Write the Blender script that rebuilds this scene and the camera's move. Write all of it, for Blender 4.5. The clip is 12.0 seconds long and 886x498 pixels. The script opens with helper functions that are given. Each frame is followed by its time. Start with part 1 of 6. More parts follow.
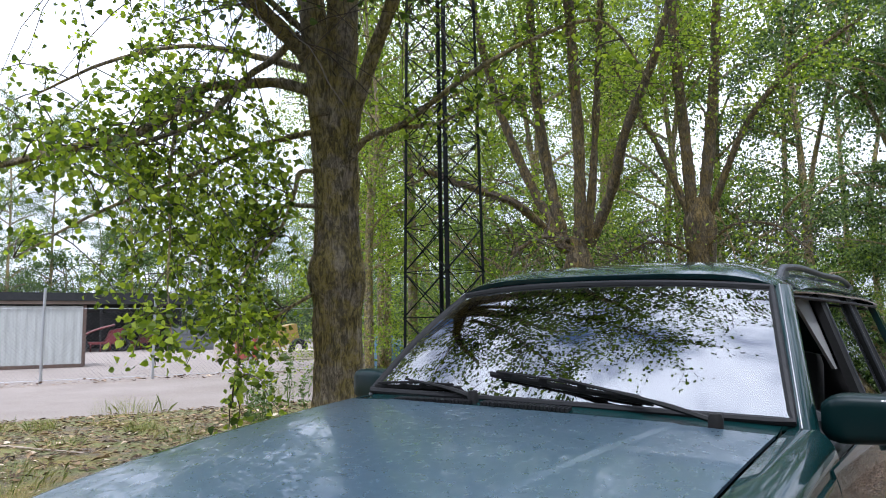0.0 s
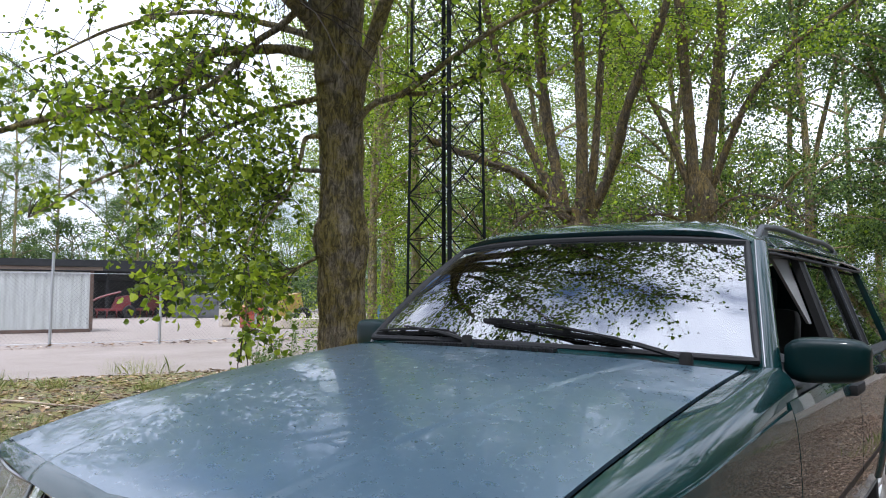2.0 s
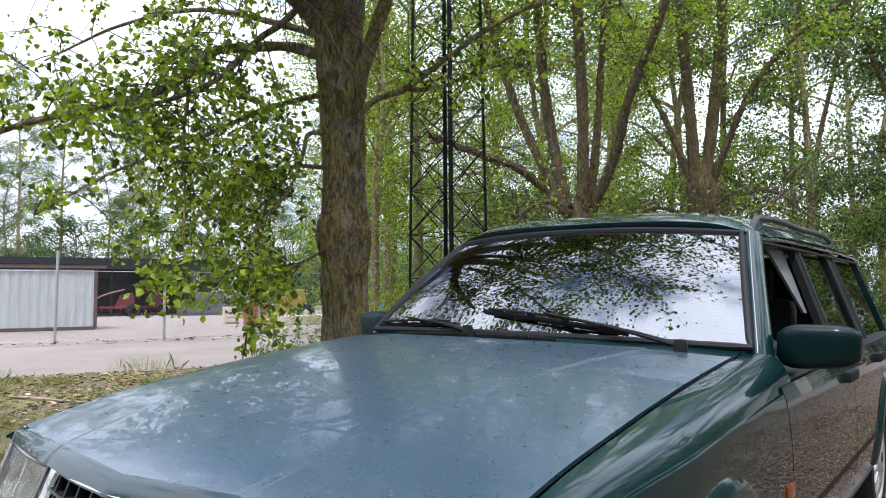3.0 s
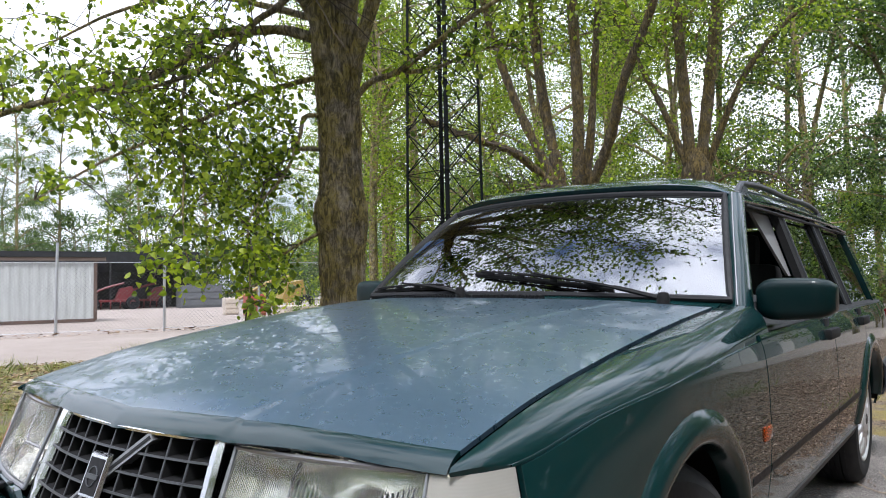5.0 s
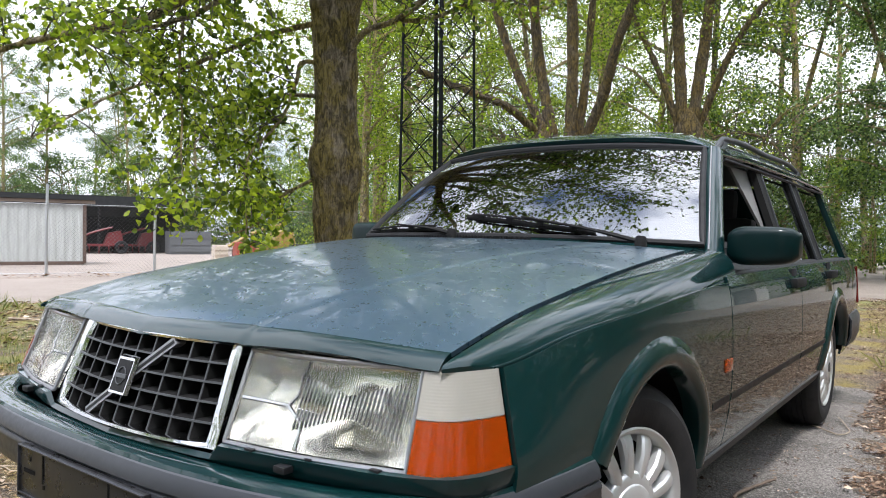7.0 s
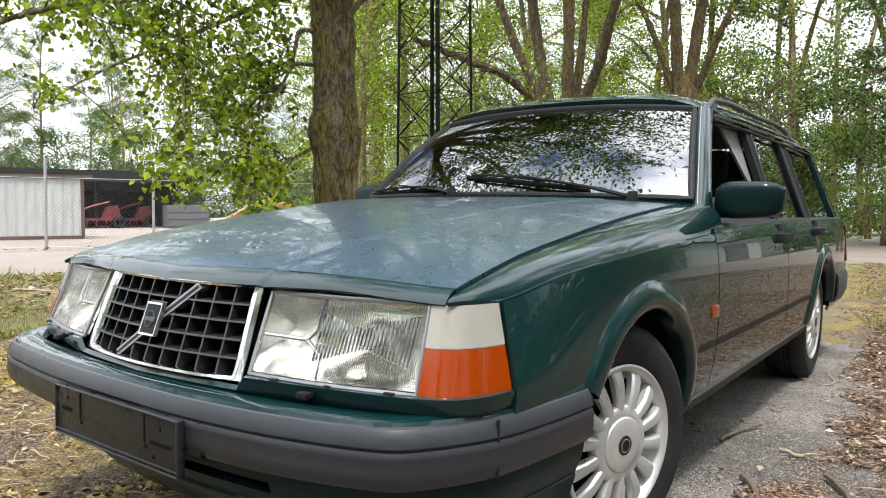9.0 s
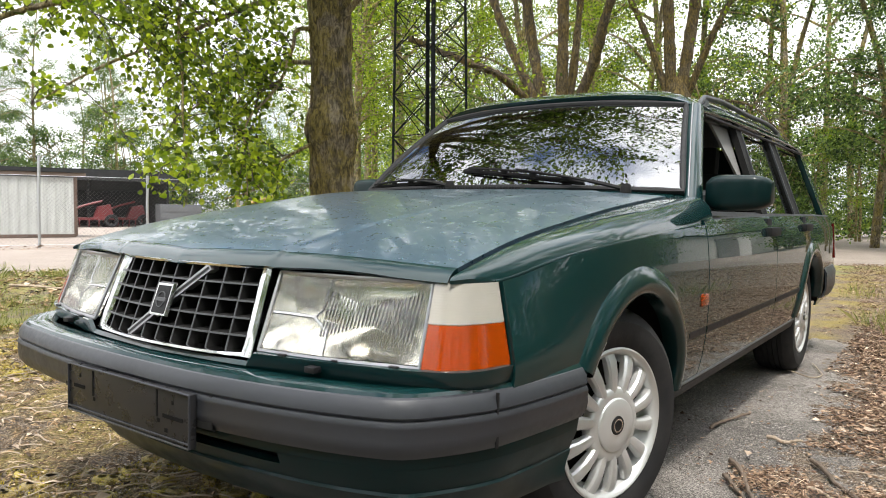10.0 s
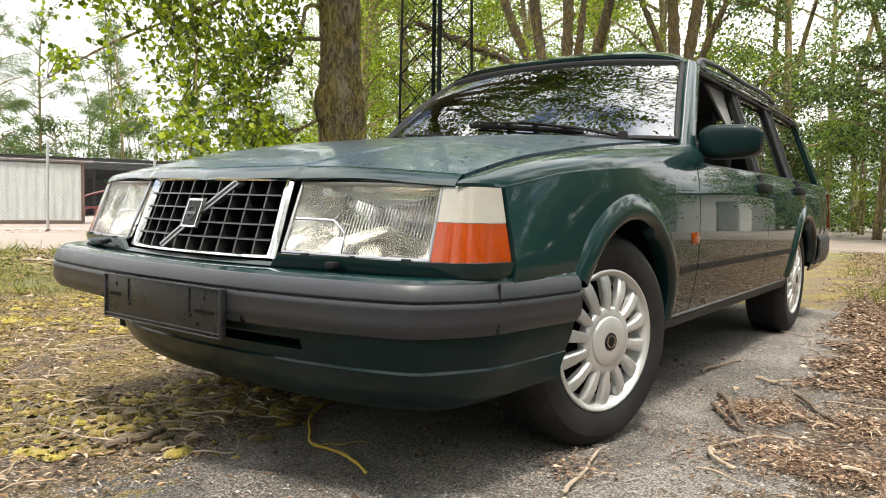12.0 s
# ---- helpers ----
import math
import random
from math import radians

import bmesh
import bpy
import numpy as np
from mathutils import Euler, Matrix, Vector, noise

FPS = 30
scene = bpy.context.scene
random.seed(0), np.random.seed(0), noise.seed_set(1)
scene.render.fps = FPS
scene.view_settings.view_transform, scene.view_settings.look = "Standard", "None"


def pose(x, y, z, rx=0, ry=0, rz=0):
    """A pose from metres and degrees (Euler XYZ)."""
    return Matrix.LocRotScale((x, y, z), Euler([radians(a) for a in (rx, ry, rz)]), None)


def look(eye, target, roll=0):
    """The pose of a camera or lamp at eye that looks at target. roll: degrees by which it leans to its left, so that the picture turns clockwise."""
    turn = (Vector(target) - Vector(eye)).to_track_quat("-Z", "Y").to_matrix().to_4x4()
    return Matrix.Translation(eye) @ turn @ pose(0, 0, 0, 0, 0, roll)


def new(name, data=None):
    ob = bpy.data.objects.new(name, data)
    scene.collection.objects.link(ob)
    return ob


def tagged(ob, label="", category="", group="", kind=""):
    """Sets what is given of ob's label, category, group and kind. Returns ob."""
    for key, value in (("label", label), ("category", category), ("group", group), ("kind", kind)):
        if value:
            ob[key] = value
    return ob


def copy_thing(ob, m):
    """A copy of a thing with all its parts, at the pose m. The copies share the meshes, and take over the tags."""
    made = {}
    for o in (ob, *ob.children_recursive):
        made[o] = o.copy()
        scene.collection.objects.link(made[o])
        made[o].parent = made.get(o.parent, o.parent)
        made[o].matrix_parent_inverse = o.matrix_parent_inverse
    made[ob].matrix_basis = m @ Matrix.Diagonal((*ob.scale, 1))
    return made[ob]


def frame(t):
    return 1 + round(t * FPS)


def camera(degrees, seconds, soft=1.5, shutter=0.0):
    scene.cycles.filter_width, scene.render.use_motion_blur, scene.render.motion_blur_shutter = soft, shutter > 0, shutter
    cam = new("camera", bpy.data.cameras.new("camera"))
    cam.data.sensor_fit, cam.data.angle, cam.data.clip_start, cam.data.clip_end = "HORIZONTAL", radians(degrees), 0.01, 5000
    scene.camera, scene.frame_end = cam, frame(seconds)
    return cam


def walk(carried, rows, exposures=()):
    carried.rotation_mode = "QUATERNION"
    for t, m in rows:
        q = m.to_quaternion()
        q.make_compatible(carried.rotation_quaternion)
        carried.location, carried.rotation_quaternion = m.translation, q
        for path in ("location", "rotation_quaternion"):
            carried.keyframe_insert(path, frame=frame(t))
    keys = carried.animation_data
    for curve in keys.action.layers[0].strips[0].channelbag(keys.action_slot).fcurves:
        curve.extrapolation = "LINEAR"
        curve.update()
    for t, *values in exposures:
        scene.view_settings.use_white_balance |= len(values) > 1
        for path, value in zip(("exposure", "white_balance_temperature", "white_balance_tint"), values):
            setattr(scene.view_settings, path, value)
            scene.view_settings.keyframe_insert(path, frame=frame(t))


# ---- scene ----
cam = camera(63.2, 12.0, 1.0)
METRES, EYE, TILT, LEAN, TURN = 8.0, 1.5, 0.0, 0.0, 0.0
PATH = [
    (0, (1.223, -1.364, 1.264), (0.003, 0.206, 1.478), -0.9),
    (0.5, (1.251, -1.396, 1.24), (0.042, 0.185, 1.436), -0.5),
    (1, (1.286, -1.428, 1.218), (0.075, 0.153, 1.401), -0.3),
    (1.5, (1.325, -1.469, 1.198), (0.111, 0.112, 1.363), 0.1),
    (2, (1.343, -1.482, 1.177), (0.109, 0.086, 1.317), -0.1),
    (2.5, (1.364, -1.504, 1.171), (0.122, 0.059, 1.3), -0.4),
    (4.5, (1.429, -1.544, 1.079), (0.197, 0.026, 1.213), -0.7),
    (5, (1.449, -1.568, 1.053), (0.21, -0.001, 1.158), -1.1),
    (5.5, (1.466, -1.601, 1.034), (0.228, -0.031, 1.105), -0.7),
    (6, (1.49, -1.632, 1.021), (0.255, -0.06, 1.073), -0.3),
    (6.5, (1.515, -1.673, 1.006), (0.283, -0.098, 1.026), 0.2),
    (7, (1.535, -1.701, 0.996), (0.318, -0.115, 0.976), 0.6),
    (9, (1.6, -1.809, 0.944), (0.39, -0.22, 0.846), -0.0),
    (9.5, (1.614, -1.844, 0.926), (0.407, -0.253, 0.823), 0.1),
    (10, (1.628, -1.878, 0.905), (0.433, -0.277, 0.811), 0.3),
    (10.5, (1.646, -1.907, 0.881), (0.476, -0.286, 0.799), 0.1),
    (11, (1.659, -1.933, 0.848), (0.481, -0.319, 0.775), -0.0),
    (11.5, (1.675, -1.957, 0.81), (0.495, -0.344, 0.732), 0.3),
    (12, (1.721, -2.016, 0.71), (0.519, -0.422, 0.602), 0.8),
]
walk(cam, [(t, look(eye, target, roll)) for t, eye, target, roll in PATH], [(0.0, -0.05, 5550, 15), (6.0, 0.14, 5900, 14), (9.5, 0.39, 6350, 11), (12.0, 0.49, 6800, 10)])


# ---- daylight: bright broken cloud, a veiled sun ----
SUN_UP, SUN_ROUND = radians(66), radians(140)
world = bpy.data.worlds.new("sky")
scene.world = world
world.use_nodes = True
wn, wl = world.node_tree.nodes, world.node_tree.links
sky = wn.new("ShaderNodeTexSky")
sky.sky_type, sky.sun_disc = "NISHITA", False
sky.sun_elevation, sky.sun_rotation = SUN_UP, SUN_ROUND
way = wn.new("ShaderNodeTexCoord")
flat = wn.new("ShaderNodeMapping")
flat.inputs["Scale"].default_value = (1.0, 1.0, 2.2)
wl.new(way.outputs["Generated"], flat.inputs["Vector"])
puffs = wn.new("ShaderNodeTexNoise")
puffs.inputs["Scale"].default_value, puffs.inputs["Detail"].default_value, puffs.inputs["Roughness"].default_value = 1.9, 8.0, 0.58
wl.new(flat.outputs["Vector"], puffs.inputs["Vector"])
cover = wn.new("ShaderNodeValToRGB")
cover.color_ramp.elements[0].position, cover.color_ramp.elements[1].position = 0.36, 0.50
wl.new(puffs.outputs["Fac"], cover.inputs["Fac"])
lumps = wn.new("ShaderNodeValToRGB")
lumps.color_ramp.elements[0].position, lumps.color_ramp.elements[1].position = 0.42, 0.66
lumps.color_ramp.elements[0].color, lumps.color_ramp.elements[1].color = (11.0, 11.3, 12.0, 1), (17.0, 17.0, 17.0, 1)
wl.new(puffs.outputs["Fac"], lumps.inputs["Fac"])
clouds = wn.new("ShaderNodeMixRGB")
wl.new(cover.outputs["Color"], clouds.inputs["Fac"])
wl.new(sky.outputs["Color"], clouds.inputs["Color1"])
wl.new(lumps.outputs["Color"], clouds.inputs["Color2"])
# a cloudy sky is about three times as bright overhead as at the horizon
high, steep, lift = wn.new("ShaderNodeSeparateXYZ"), wn.new("ShaderNodeMath"), wn.new("ShaderNodeMixRGB")
wl.new(way.outputs["Generated"], high.inputs[0])
steep.operation = "MULTIPLY_ADD"
steep.inputs[1].default_value, steep.inputs[2].default_value = 1.5, 0.75
wl.new(high.outputs[2], steep.inputs[0])
lift.blend_type, lift.inputs["Fac"].default_value = "MULTIPLY", 1.0
wl.new(clouds.outputs["Color"], lift.inputs["Color1"])
wl.new(steep.outputs[0], lift.inputs["Color2"])
wl.new(lift.outputs["Color"], wn["Background"].inputs["Color"])
wn["Background"].inputs["Strength"].default_value = 0.100

sun = new("sun", bpy.data.lights.new("sun", "SUN"))
sun.data.energy, sun.data.angle, sun.data.color = 3.8, radians(8), (1.0, 0.95, 0.86)
sun_way = Vector((math.sin(SUN_ROUND) * math.cos(SUN_UP), math.cos(SUN_ROUND) * math.cos(SUN_UP), math.sin(SUN_UP)))
sun.matrix_world = look(sun_way * 60, (0, 0, 0))


# ---- building blocks ----
def curve(xs, ys):
    """A smooth curve through (xs, ys), level past its ends."""
    xs, ys = np.array(xs, float), np.array(ys, float)
    h, d = np.diff(xs), np.diff(ys) / np.diff(xs)
    m = np.r_[d[0], (d[:-1] * h[1:] + d[1:] * h[:-1]) / (h[1:] + h[:-1]), d[-1]]

    def at(x):
        x = np.clip(np.asarray(x, float), xs[0], xs[-1])
        i = np.clip(np.searchsorted(xs, x) - 1, 0, len(h) - 1)
        t = (x - xs[i]) / h[i]
        return ((1 + 2 * t) * (1 - t) ** 2 * ys[i] + t * (1 - t) ** 2 * h[i] * m[i]
                + t * t * (3 - 2 * t) * ys[i + 1] + t * t * (t - 1) * h[i] * m[i + 1])
    return at


def along(points, n):
    """n points evenly along a smooth line through the given ones."""
    p = np.array(points, float)
    s = np.r_[0, np.cumsum(np.linalg.norm(np.diff(p, axis=0), axis=1))]
    u = np.linspace(0, s[-1], n)
    return np.stack([curve(s, p[:, k])(u) for k in range(p.shape[1])], 1)


class Geo:
    """Gathers faces for one mesh."""

    def __init__(self):
        self.v, self.f, self.n = [], [], 0

    def add(self, verts, faces):
        verts = np.asarray(verts, float).reshape(-1, 3)
        self.v.append(verts)
        self.f += [tuple(i + self.n for i in face) for face in faces]
        self.n += len(verts)
        return self

    def grid(self, p, close_u=False, close_v=False, flip=False):
        p = np.asarray(p, float)
        m, n = p.shape[:2]
        faces = []
        for a in range(m - (not close_u)):
            for b in range(n - (not close_v)):
                q = (a * n + b, (a + 1) % m * n + b, (a + 1) % m * n + (b + 1) % n, a * n + (b + 1) % n)
                faces.append(q[::-1] if flip else q)
        return self.add(p, faces)

    def shell(self, p, thick, flip=False):
        """A sheet with thickness, behind the given side."""
        p = np.asarray(p, float)
        nor = np.cross(np.gradient(p, axis=0), np.gradient(p, axis=1))
        nor /= np.linalg.norm(nor, axis=2, keepdims=True) + 1e-12
        back = p - nor * thick * (-1 if flip else 1)
        self.grid(p, flip=flip).grid(back, flip=not flip)
        for a, b, turn in ((p[0], back[0], False), (p[-1], back[-1], True), (p[:, 0], back[:, 0], True), (p[:, -1], back[:, -1], False)):
            self.grid(np.stack([a, b]), flip=turn != flip)
        return self

    def tube(self, points, radii, n=8, ends=True, squash=1.0):
        p = np.asarray(points, float)
        r = np.broadcast_to(np.asarray(radii, float), (len(p),))
        tan = np.gradient(p, axis=0)
        tan /= np.linalg.norm(tan, axis=1, keepdims=True) + 1e-12
        side = np.cross(tan[0], (0, 0, 1) if abs(tan[0][2]) < 0.9 else (1, 0, 0))
        rows = []
        for t, c, rad in zip(tan, p, r):
            side = side - t * (side @ t)
            side /= np.linalg.norm(side) + 1e-12
            up = np.cross(t, side)
            ang = np.linspace(0, 2 * np.pi, n, endpoint=False)[:, None]
            rows.append(c + rad * (np.cos(ang) * side + squash * np.sin(ang) * up))
        rows = np.array(rows)
        first = self.n
        self.grid(rows, close_v=True)
        if ends:
            self.f.append(tuple(first + k for k in range(n)))
            self.f.append(tuple(first + (len(p) - 1) * n + k for k in reversed(range(n))))
        return self

    def loft(self, sections, ends=True):
        """Closed rings, joined one after the other."""
        s = np.asarray(sections, float)
        first, n = self.n, s.shape[1]
        self.grid(s, close_v=True)
        if ends:
            self.f.append(tuple(first + k for k in range(n)))
            self.f.append(tuple(first + (len(s) - 1) * n + k for k in reversed(range(n))))
        return self

    def box(self, centre, size, m=None, bevel=0.0):
        bm = bmesh.new()
        bmesh.ops.create_cube(bm, size=1)
        for vert in bm.verts:
            vert.co = Vector(vert.co) * Vector(size)
        if bevel:
            bmesh.ops.bevel(bm, geom=bm.edges[:], offset=bevel, segments=2, affect="EDGES", profile=0.6)
        turn = m or Matrix()
        bm.verts.index_update()
        self.add([turn @ vert.co + Vector(centre) for vert in bm.verts], [tuple(vert.index for vert in face.verts) for face in bm.faces])
        bm.free()
        return self

    def quad_plate(self, corners, thick, inward):
        """A flat four-cornered plate with thickness towards inward."""
        c = np.asarray(corners, float)
        d = np.asarray(inward, float) * thick
        return self.loft([c, c + d])

    def lathe(self, profile, centre, n=48, axis=0):
        """Turns (radius, along) pairs about an axis through centre."""
        ang = np.linspace(0, 2 * np.pi, n, endpoint=False)
        rows = []
        for r, a in profile:
            ring = np.zeros((n, 3))
            ring[:, axis] = a
            ring[:, (axis + 1) % 3], ring[:, (axis + 2) % 3] = r * np.cos(ang), r * np.sin(ang)
            rows.append(ring + centre)
        return self.grid(rows, close_v=True)

    def mesh(self, name, smooth=True, sharp=32):
        me = bpy.data.meshes.new(name)
        me.from_pydata(np.concatenate(self.v).tolist(), [], self.f)
        me.validate()
        if smooth:
            me.shade_smooth()
            me.set_sharp_from_angle(angle=radians(sharp))
        return me


def part(name, geo, material, parent, label="", smooth=True, sharp=32):
    me = geo.mesh(name, smooth, sharp) if isinstance(geo, Geo) else geo
    if not me.materials:
        me.materials.append(material)
    ob = new(name, me)
    ob.parent = parent
    return tagged(ob, label)


def thing(name, label, category, group="", at=(0, 0, 0), kind=""):
    ob = new(name)
    ob.location = at
    return tagged(ob, label, category, group, kind)


def solid(name, geo, material, label, category="", group="", kind="", smooth=True, sharp=32):
    me = geo.mesh(name, smooth, sharp) if isinstance(geo, Geo) else geo
    if not me.materials:
        me.materials.append(material)
    return tagged(new(name, me), label, category, group, kind)


# ---- materials ----
class Mat:
    def __init__(self, name, colour=(0.5, 0.5, 0.5), rough=0.5, metal=0.0, **more):
        self.m = bpy.data.materials.new(name)
        self.m.use_nodes = True
        self.t, self.link = self.m.node_tree.nodes, self.m.node_tree.links.new
        self.p = self.t["Principled BSDF"]
        self.set(**{"Base Color": (*colour, 1), "Roughness": rough, "Metallic": metal}, **more)

    def set(self, **inputs):
        for key, value in inputs.items():
            self.p.inputs[key.replace("_", " ")].default_value = value
        return self

    def coords(self, scale=(1, 1, 1), kind="Object"):
        c, m = self.t.new("ShaderNodeTexCoord"), self.t.new("ShaderNodeMapping")
        m.inputs["Scale"].default_value = scale
        self.link(c.outputs[kind], m.inputs["Vector"])
        return m.outputs["Vector"]

    def noise(self, scale, detail=4.0, rough=0.55, vector=None, distortion=0.0):
        n = self.t.new("ShaderNodeTexNoise")
        n.inputs["Scale"].default_value, n.inputs["Detail"].default_value = scale, detail
        n.inputs["Roughness"].default_value, n.inputs["Distortion"].default_value = rough, distortion
        self.link(vector or self.coords(), n.inputs["Vector"])
        return n.outputs["Fac"]

    def ramp(self, fac, *stops):
        r = self.t.new("ShaderNodeValToRGB")
        for k, (pos, col) in enumerate(stops):
            e = r.color_ramp.elements[k] if k < 2 else r.color_ramp.elements.new(pos)
            e.position, e.color = pos, (*col, 1) if isinstance(col, tuple) else (col, col, col, 1)
        self.link(fac, r.inputs["Fac"])
        return r.outputs["Color"]

    def mix(self, fac, a, b, how="MIX"):
        n = self.t.new("ShaderNodeMixRGB")
        n.blend_type = how
        for key, value in (("Fac", fac), ("Color1", a), ("Color2", b)):
            if isinstance(value, (tuple, float, int)):
                n.inputs[key].default_value = (*value, 1) if isinstance(value, tuple) else value
            else:
                self.link(value, n.inputs[key])
        return n.outputs["Color"]

    def math(self, how, a, b=0.0):
        n = self.t.new("ShaderNodeMath")
        n.operation = how
        for k, value in enumerate((a, b)):
            if isinstance(value, (float, int)):
                n.inputs[k].default_value = value
            else:
                self.link(value, n.inputs[k])
        return n.outputs[0]

    def colour(self, socket):
        self.link(socket, self.p.inputs["Base Color"])
        return self

    def rough(self, socket):
        self.link(socket, self.p.inputs["Roughness"])
        return self

    def bump(self, height, strength=0.4, distance=0.01, before=None):
        b = self.t.new("ShaderNodeBump")
        b.inputs["Strength"].default_value, b.inputs["Distance"].default_value = strength, distance
        self.link(height, b.inputs["Height"])
        if before:
            self.link(before, b.inputs["Normal"])
        self.link(b.outputs["Normal"], self.p.inputs["Normal"])
        return b.outputs["Normal"]

    def chance(self):
        return self.t.new("ShaderNodeNewGeometry").outputs["Random Per Island"]

    def see_through(self, share):
        """Lets part of the light through, as leaves do."""
        d, x = self.t.new("ShaderNodeBsdfTranslucent"), self.t.new("ShaderNodeMixShader")
        x.inputs["Fac"].default_value = share
        base = self.p.inputs["Base Color"].links[0].from_socket
        warm = self.mix(1.0, base, (1.25, 1.3, 0.45), "MULTIPLY")
        self.link(warm, d.inputs["Color"])
        self.link(self.p.outputs[0], x.inputs[1])
        self.link(d.outputs[0], x.inputs[2])
        self.link(x.outputs[0], self.t["Material Output"].inputs["Surface"])
        return self


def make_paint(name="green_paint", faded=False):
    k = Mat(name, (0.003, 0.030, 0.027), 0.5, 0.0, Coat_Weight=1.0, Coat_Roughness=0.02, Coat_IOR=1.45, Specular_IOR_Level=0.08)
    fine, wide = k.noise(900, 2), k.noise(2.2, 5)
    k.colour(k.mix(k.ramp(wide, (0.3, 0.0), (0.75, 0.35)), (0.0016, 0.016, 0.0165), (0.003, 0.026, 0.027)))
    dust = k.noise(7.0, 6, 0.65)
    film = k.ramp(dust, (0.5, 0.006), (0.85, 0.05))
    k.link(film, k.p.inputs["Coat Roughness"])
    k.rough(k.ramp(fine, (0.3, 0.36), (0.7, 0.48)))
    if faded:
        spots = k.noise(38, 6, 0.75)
        # Fading and the sky's haze both go into this lighter blue-grey base.
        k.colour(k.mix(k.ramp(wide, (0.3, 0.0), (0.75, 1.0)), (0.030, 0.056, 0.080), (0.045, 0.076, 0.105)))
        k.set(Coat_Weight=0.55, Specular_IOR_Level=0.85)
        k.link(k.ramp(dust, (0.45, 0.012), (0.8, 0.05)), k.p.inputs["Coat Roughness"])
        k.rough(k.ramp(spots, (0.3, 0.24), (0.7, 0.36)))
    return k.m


def make_plain(name, colour, rough, metal=0.0, vary=0.15, scale=30.0, bump=0.0, **more):
    k = Mat(name, colour, rough, metal, **more)
    a, b = k.noise(scale, 5), k.noise(scale / 9, 4)
    dark = tuple(c * (1 - vary) for c in colour)
    lite = tuple(min(1, c * (1 + vary)) for c in colour)
    k.colour(k.mix(k.ramp(b, (0.3, 0.0), (0.7, 1.0)), k.mix(a, dark, colour), k.mix(a, colour, lite)))
    k.rough(k.ramp(a, (0.3, max(0.02, rough - 0.07)), (0.7, min(1, rough + 0.07))))
    if bump:
        k.bump(a, bump, 0.004)
    return k.m


def make_glass(name, tint=(0.9, 0.95, 0.93), rough=0.0, ior=1.5):
    k = Mat(name, tint, rough, IOR=ior, Transmission_Weight=1.0)
    return k.m


def make_pane(name, tint, gloss_tint=(1, 1, 1)):
    """A thin pane: clear straight through, with a mirror-like skin by Fresnel."""
    k = Mat(name, tint, 0.0)
    clear, shine, x, fr = (k.t.new(f"ShaderNode{s}") for s in ("BsdfTransparent", "BsdfGlossy", "MixShader", "Fresnel"))
    clear.inputs["Color"].default_value = (*tint, 1)
    shine.inputs["Roughness"].default_value, shine.inputs["Color"].default_value = 0.0, (*gloss_tint, 1)
    fr.inputs["IOR"].default_value = 3.0
    k.link(fr.outputs[0], x.inputs[0])
    k.link(clear.outputs[0], x.inputs[1])
    k.link(shine.outputs[0], x.inputs[2])
    k.link(x.outputs[0], k.t["Material Output"].inputs["Surface"])
    return k.m


PAINT = make_paint()
HOLDER = make_plain("worn_black_holder", (0.012, 0.012, 0.013), 0.30, vary=0.9, scale=22, Specular_IOR_Level=0.3)
# Darker, duller green: dim reflections put into the paint of valance, spoiler, mirror.
SPOILER = make_plain("dimmed_green_paint", (0.0012, 0.0115, 0.012), 0.4, vary=0.4, scale=14, Coat_Weight=0.22, Coat_Roughness=0.06, Specular_IOR_Level=0.12)
SCRAPED = make_plain("scraped_dark_green", (0.003, 0.014, 0.013), 0.45, vary=0.5, scale=9, Coat_Weight=0.25, Coat_Roughness=0.2, Specular_IOR_Level=0.3)
BAR_GREY = make_plain("satin_grey_metal", (0.30, 0.30, 0.31), 0.35, 0.8, vary=0.1, scale=40)
FADED_HAZED = make_paint("faded_sky_hazed_green", True)
WIPER_BLACK = make_plain("matt_wiper_black", (0.007, 0.007, 0.007), 0.75, vary=0.3, scale=80, Specular_IOR_Level=0.25)
PLASTIC = make_plain("grey_plastic", (0.024, 0.026, 0.031), 0.38, vary=0.22, scale=60, bump=0.05)
BLACK = make_plain("black_plastic", (0.009, 0.009, 0.010), 0.5, vary=0.3, scale=80, Specular_IOR_Level=0.25)
RUBBER = make_plain("black_rubber", (0.011, 0.011, 0.012), 0.62, vary=0.3, scale=40, bump=0.05, Specular_IOR_Level=0.25)
GRILLE_EDGE = make_plain("satin_edge_grey", (0.065, 0.068, 0.072), 0.35, 0.3, vary=0.3, scale=40)
# Near-black for real liners and floor; elsewhere gap shade put into colour.
DARK = make_plain("underside_and_gap_black", (0.005, 0.005, 0.005), 0.9, vary=0.4, scale=20, Specular_IOR_Level=0.1)
CHROME = make_plain("worn_chrome", (0.72, 0.72, 0.72), 0.13, 1.0, vary=0.12, scale=40)
BRIGHT = make_plain("reflector_silver", (0.80, 0.79, 0.75), 0.10, 1.0, vary=0.05, scale=60)
SILVER = make_plain("silver_wheel_paint", (0.58, 0.585, 0.58), 0.36, 0.6, vary=0.08, scale=14)
CLOTH = make_plain("dark_seat_cloth", (0.020, 0.020, 0.022), 0.9, vary=0.3, scale=50)
TRIM = make_plain("pale_pillar_trim", (0.20, 0.195, 0.185), 0.8, vary=0.1, scale=30)


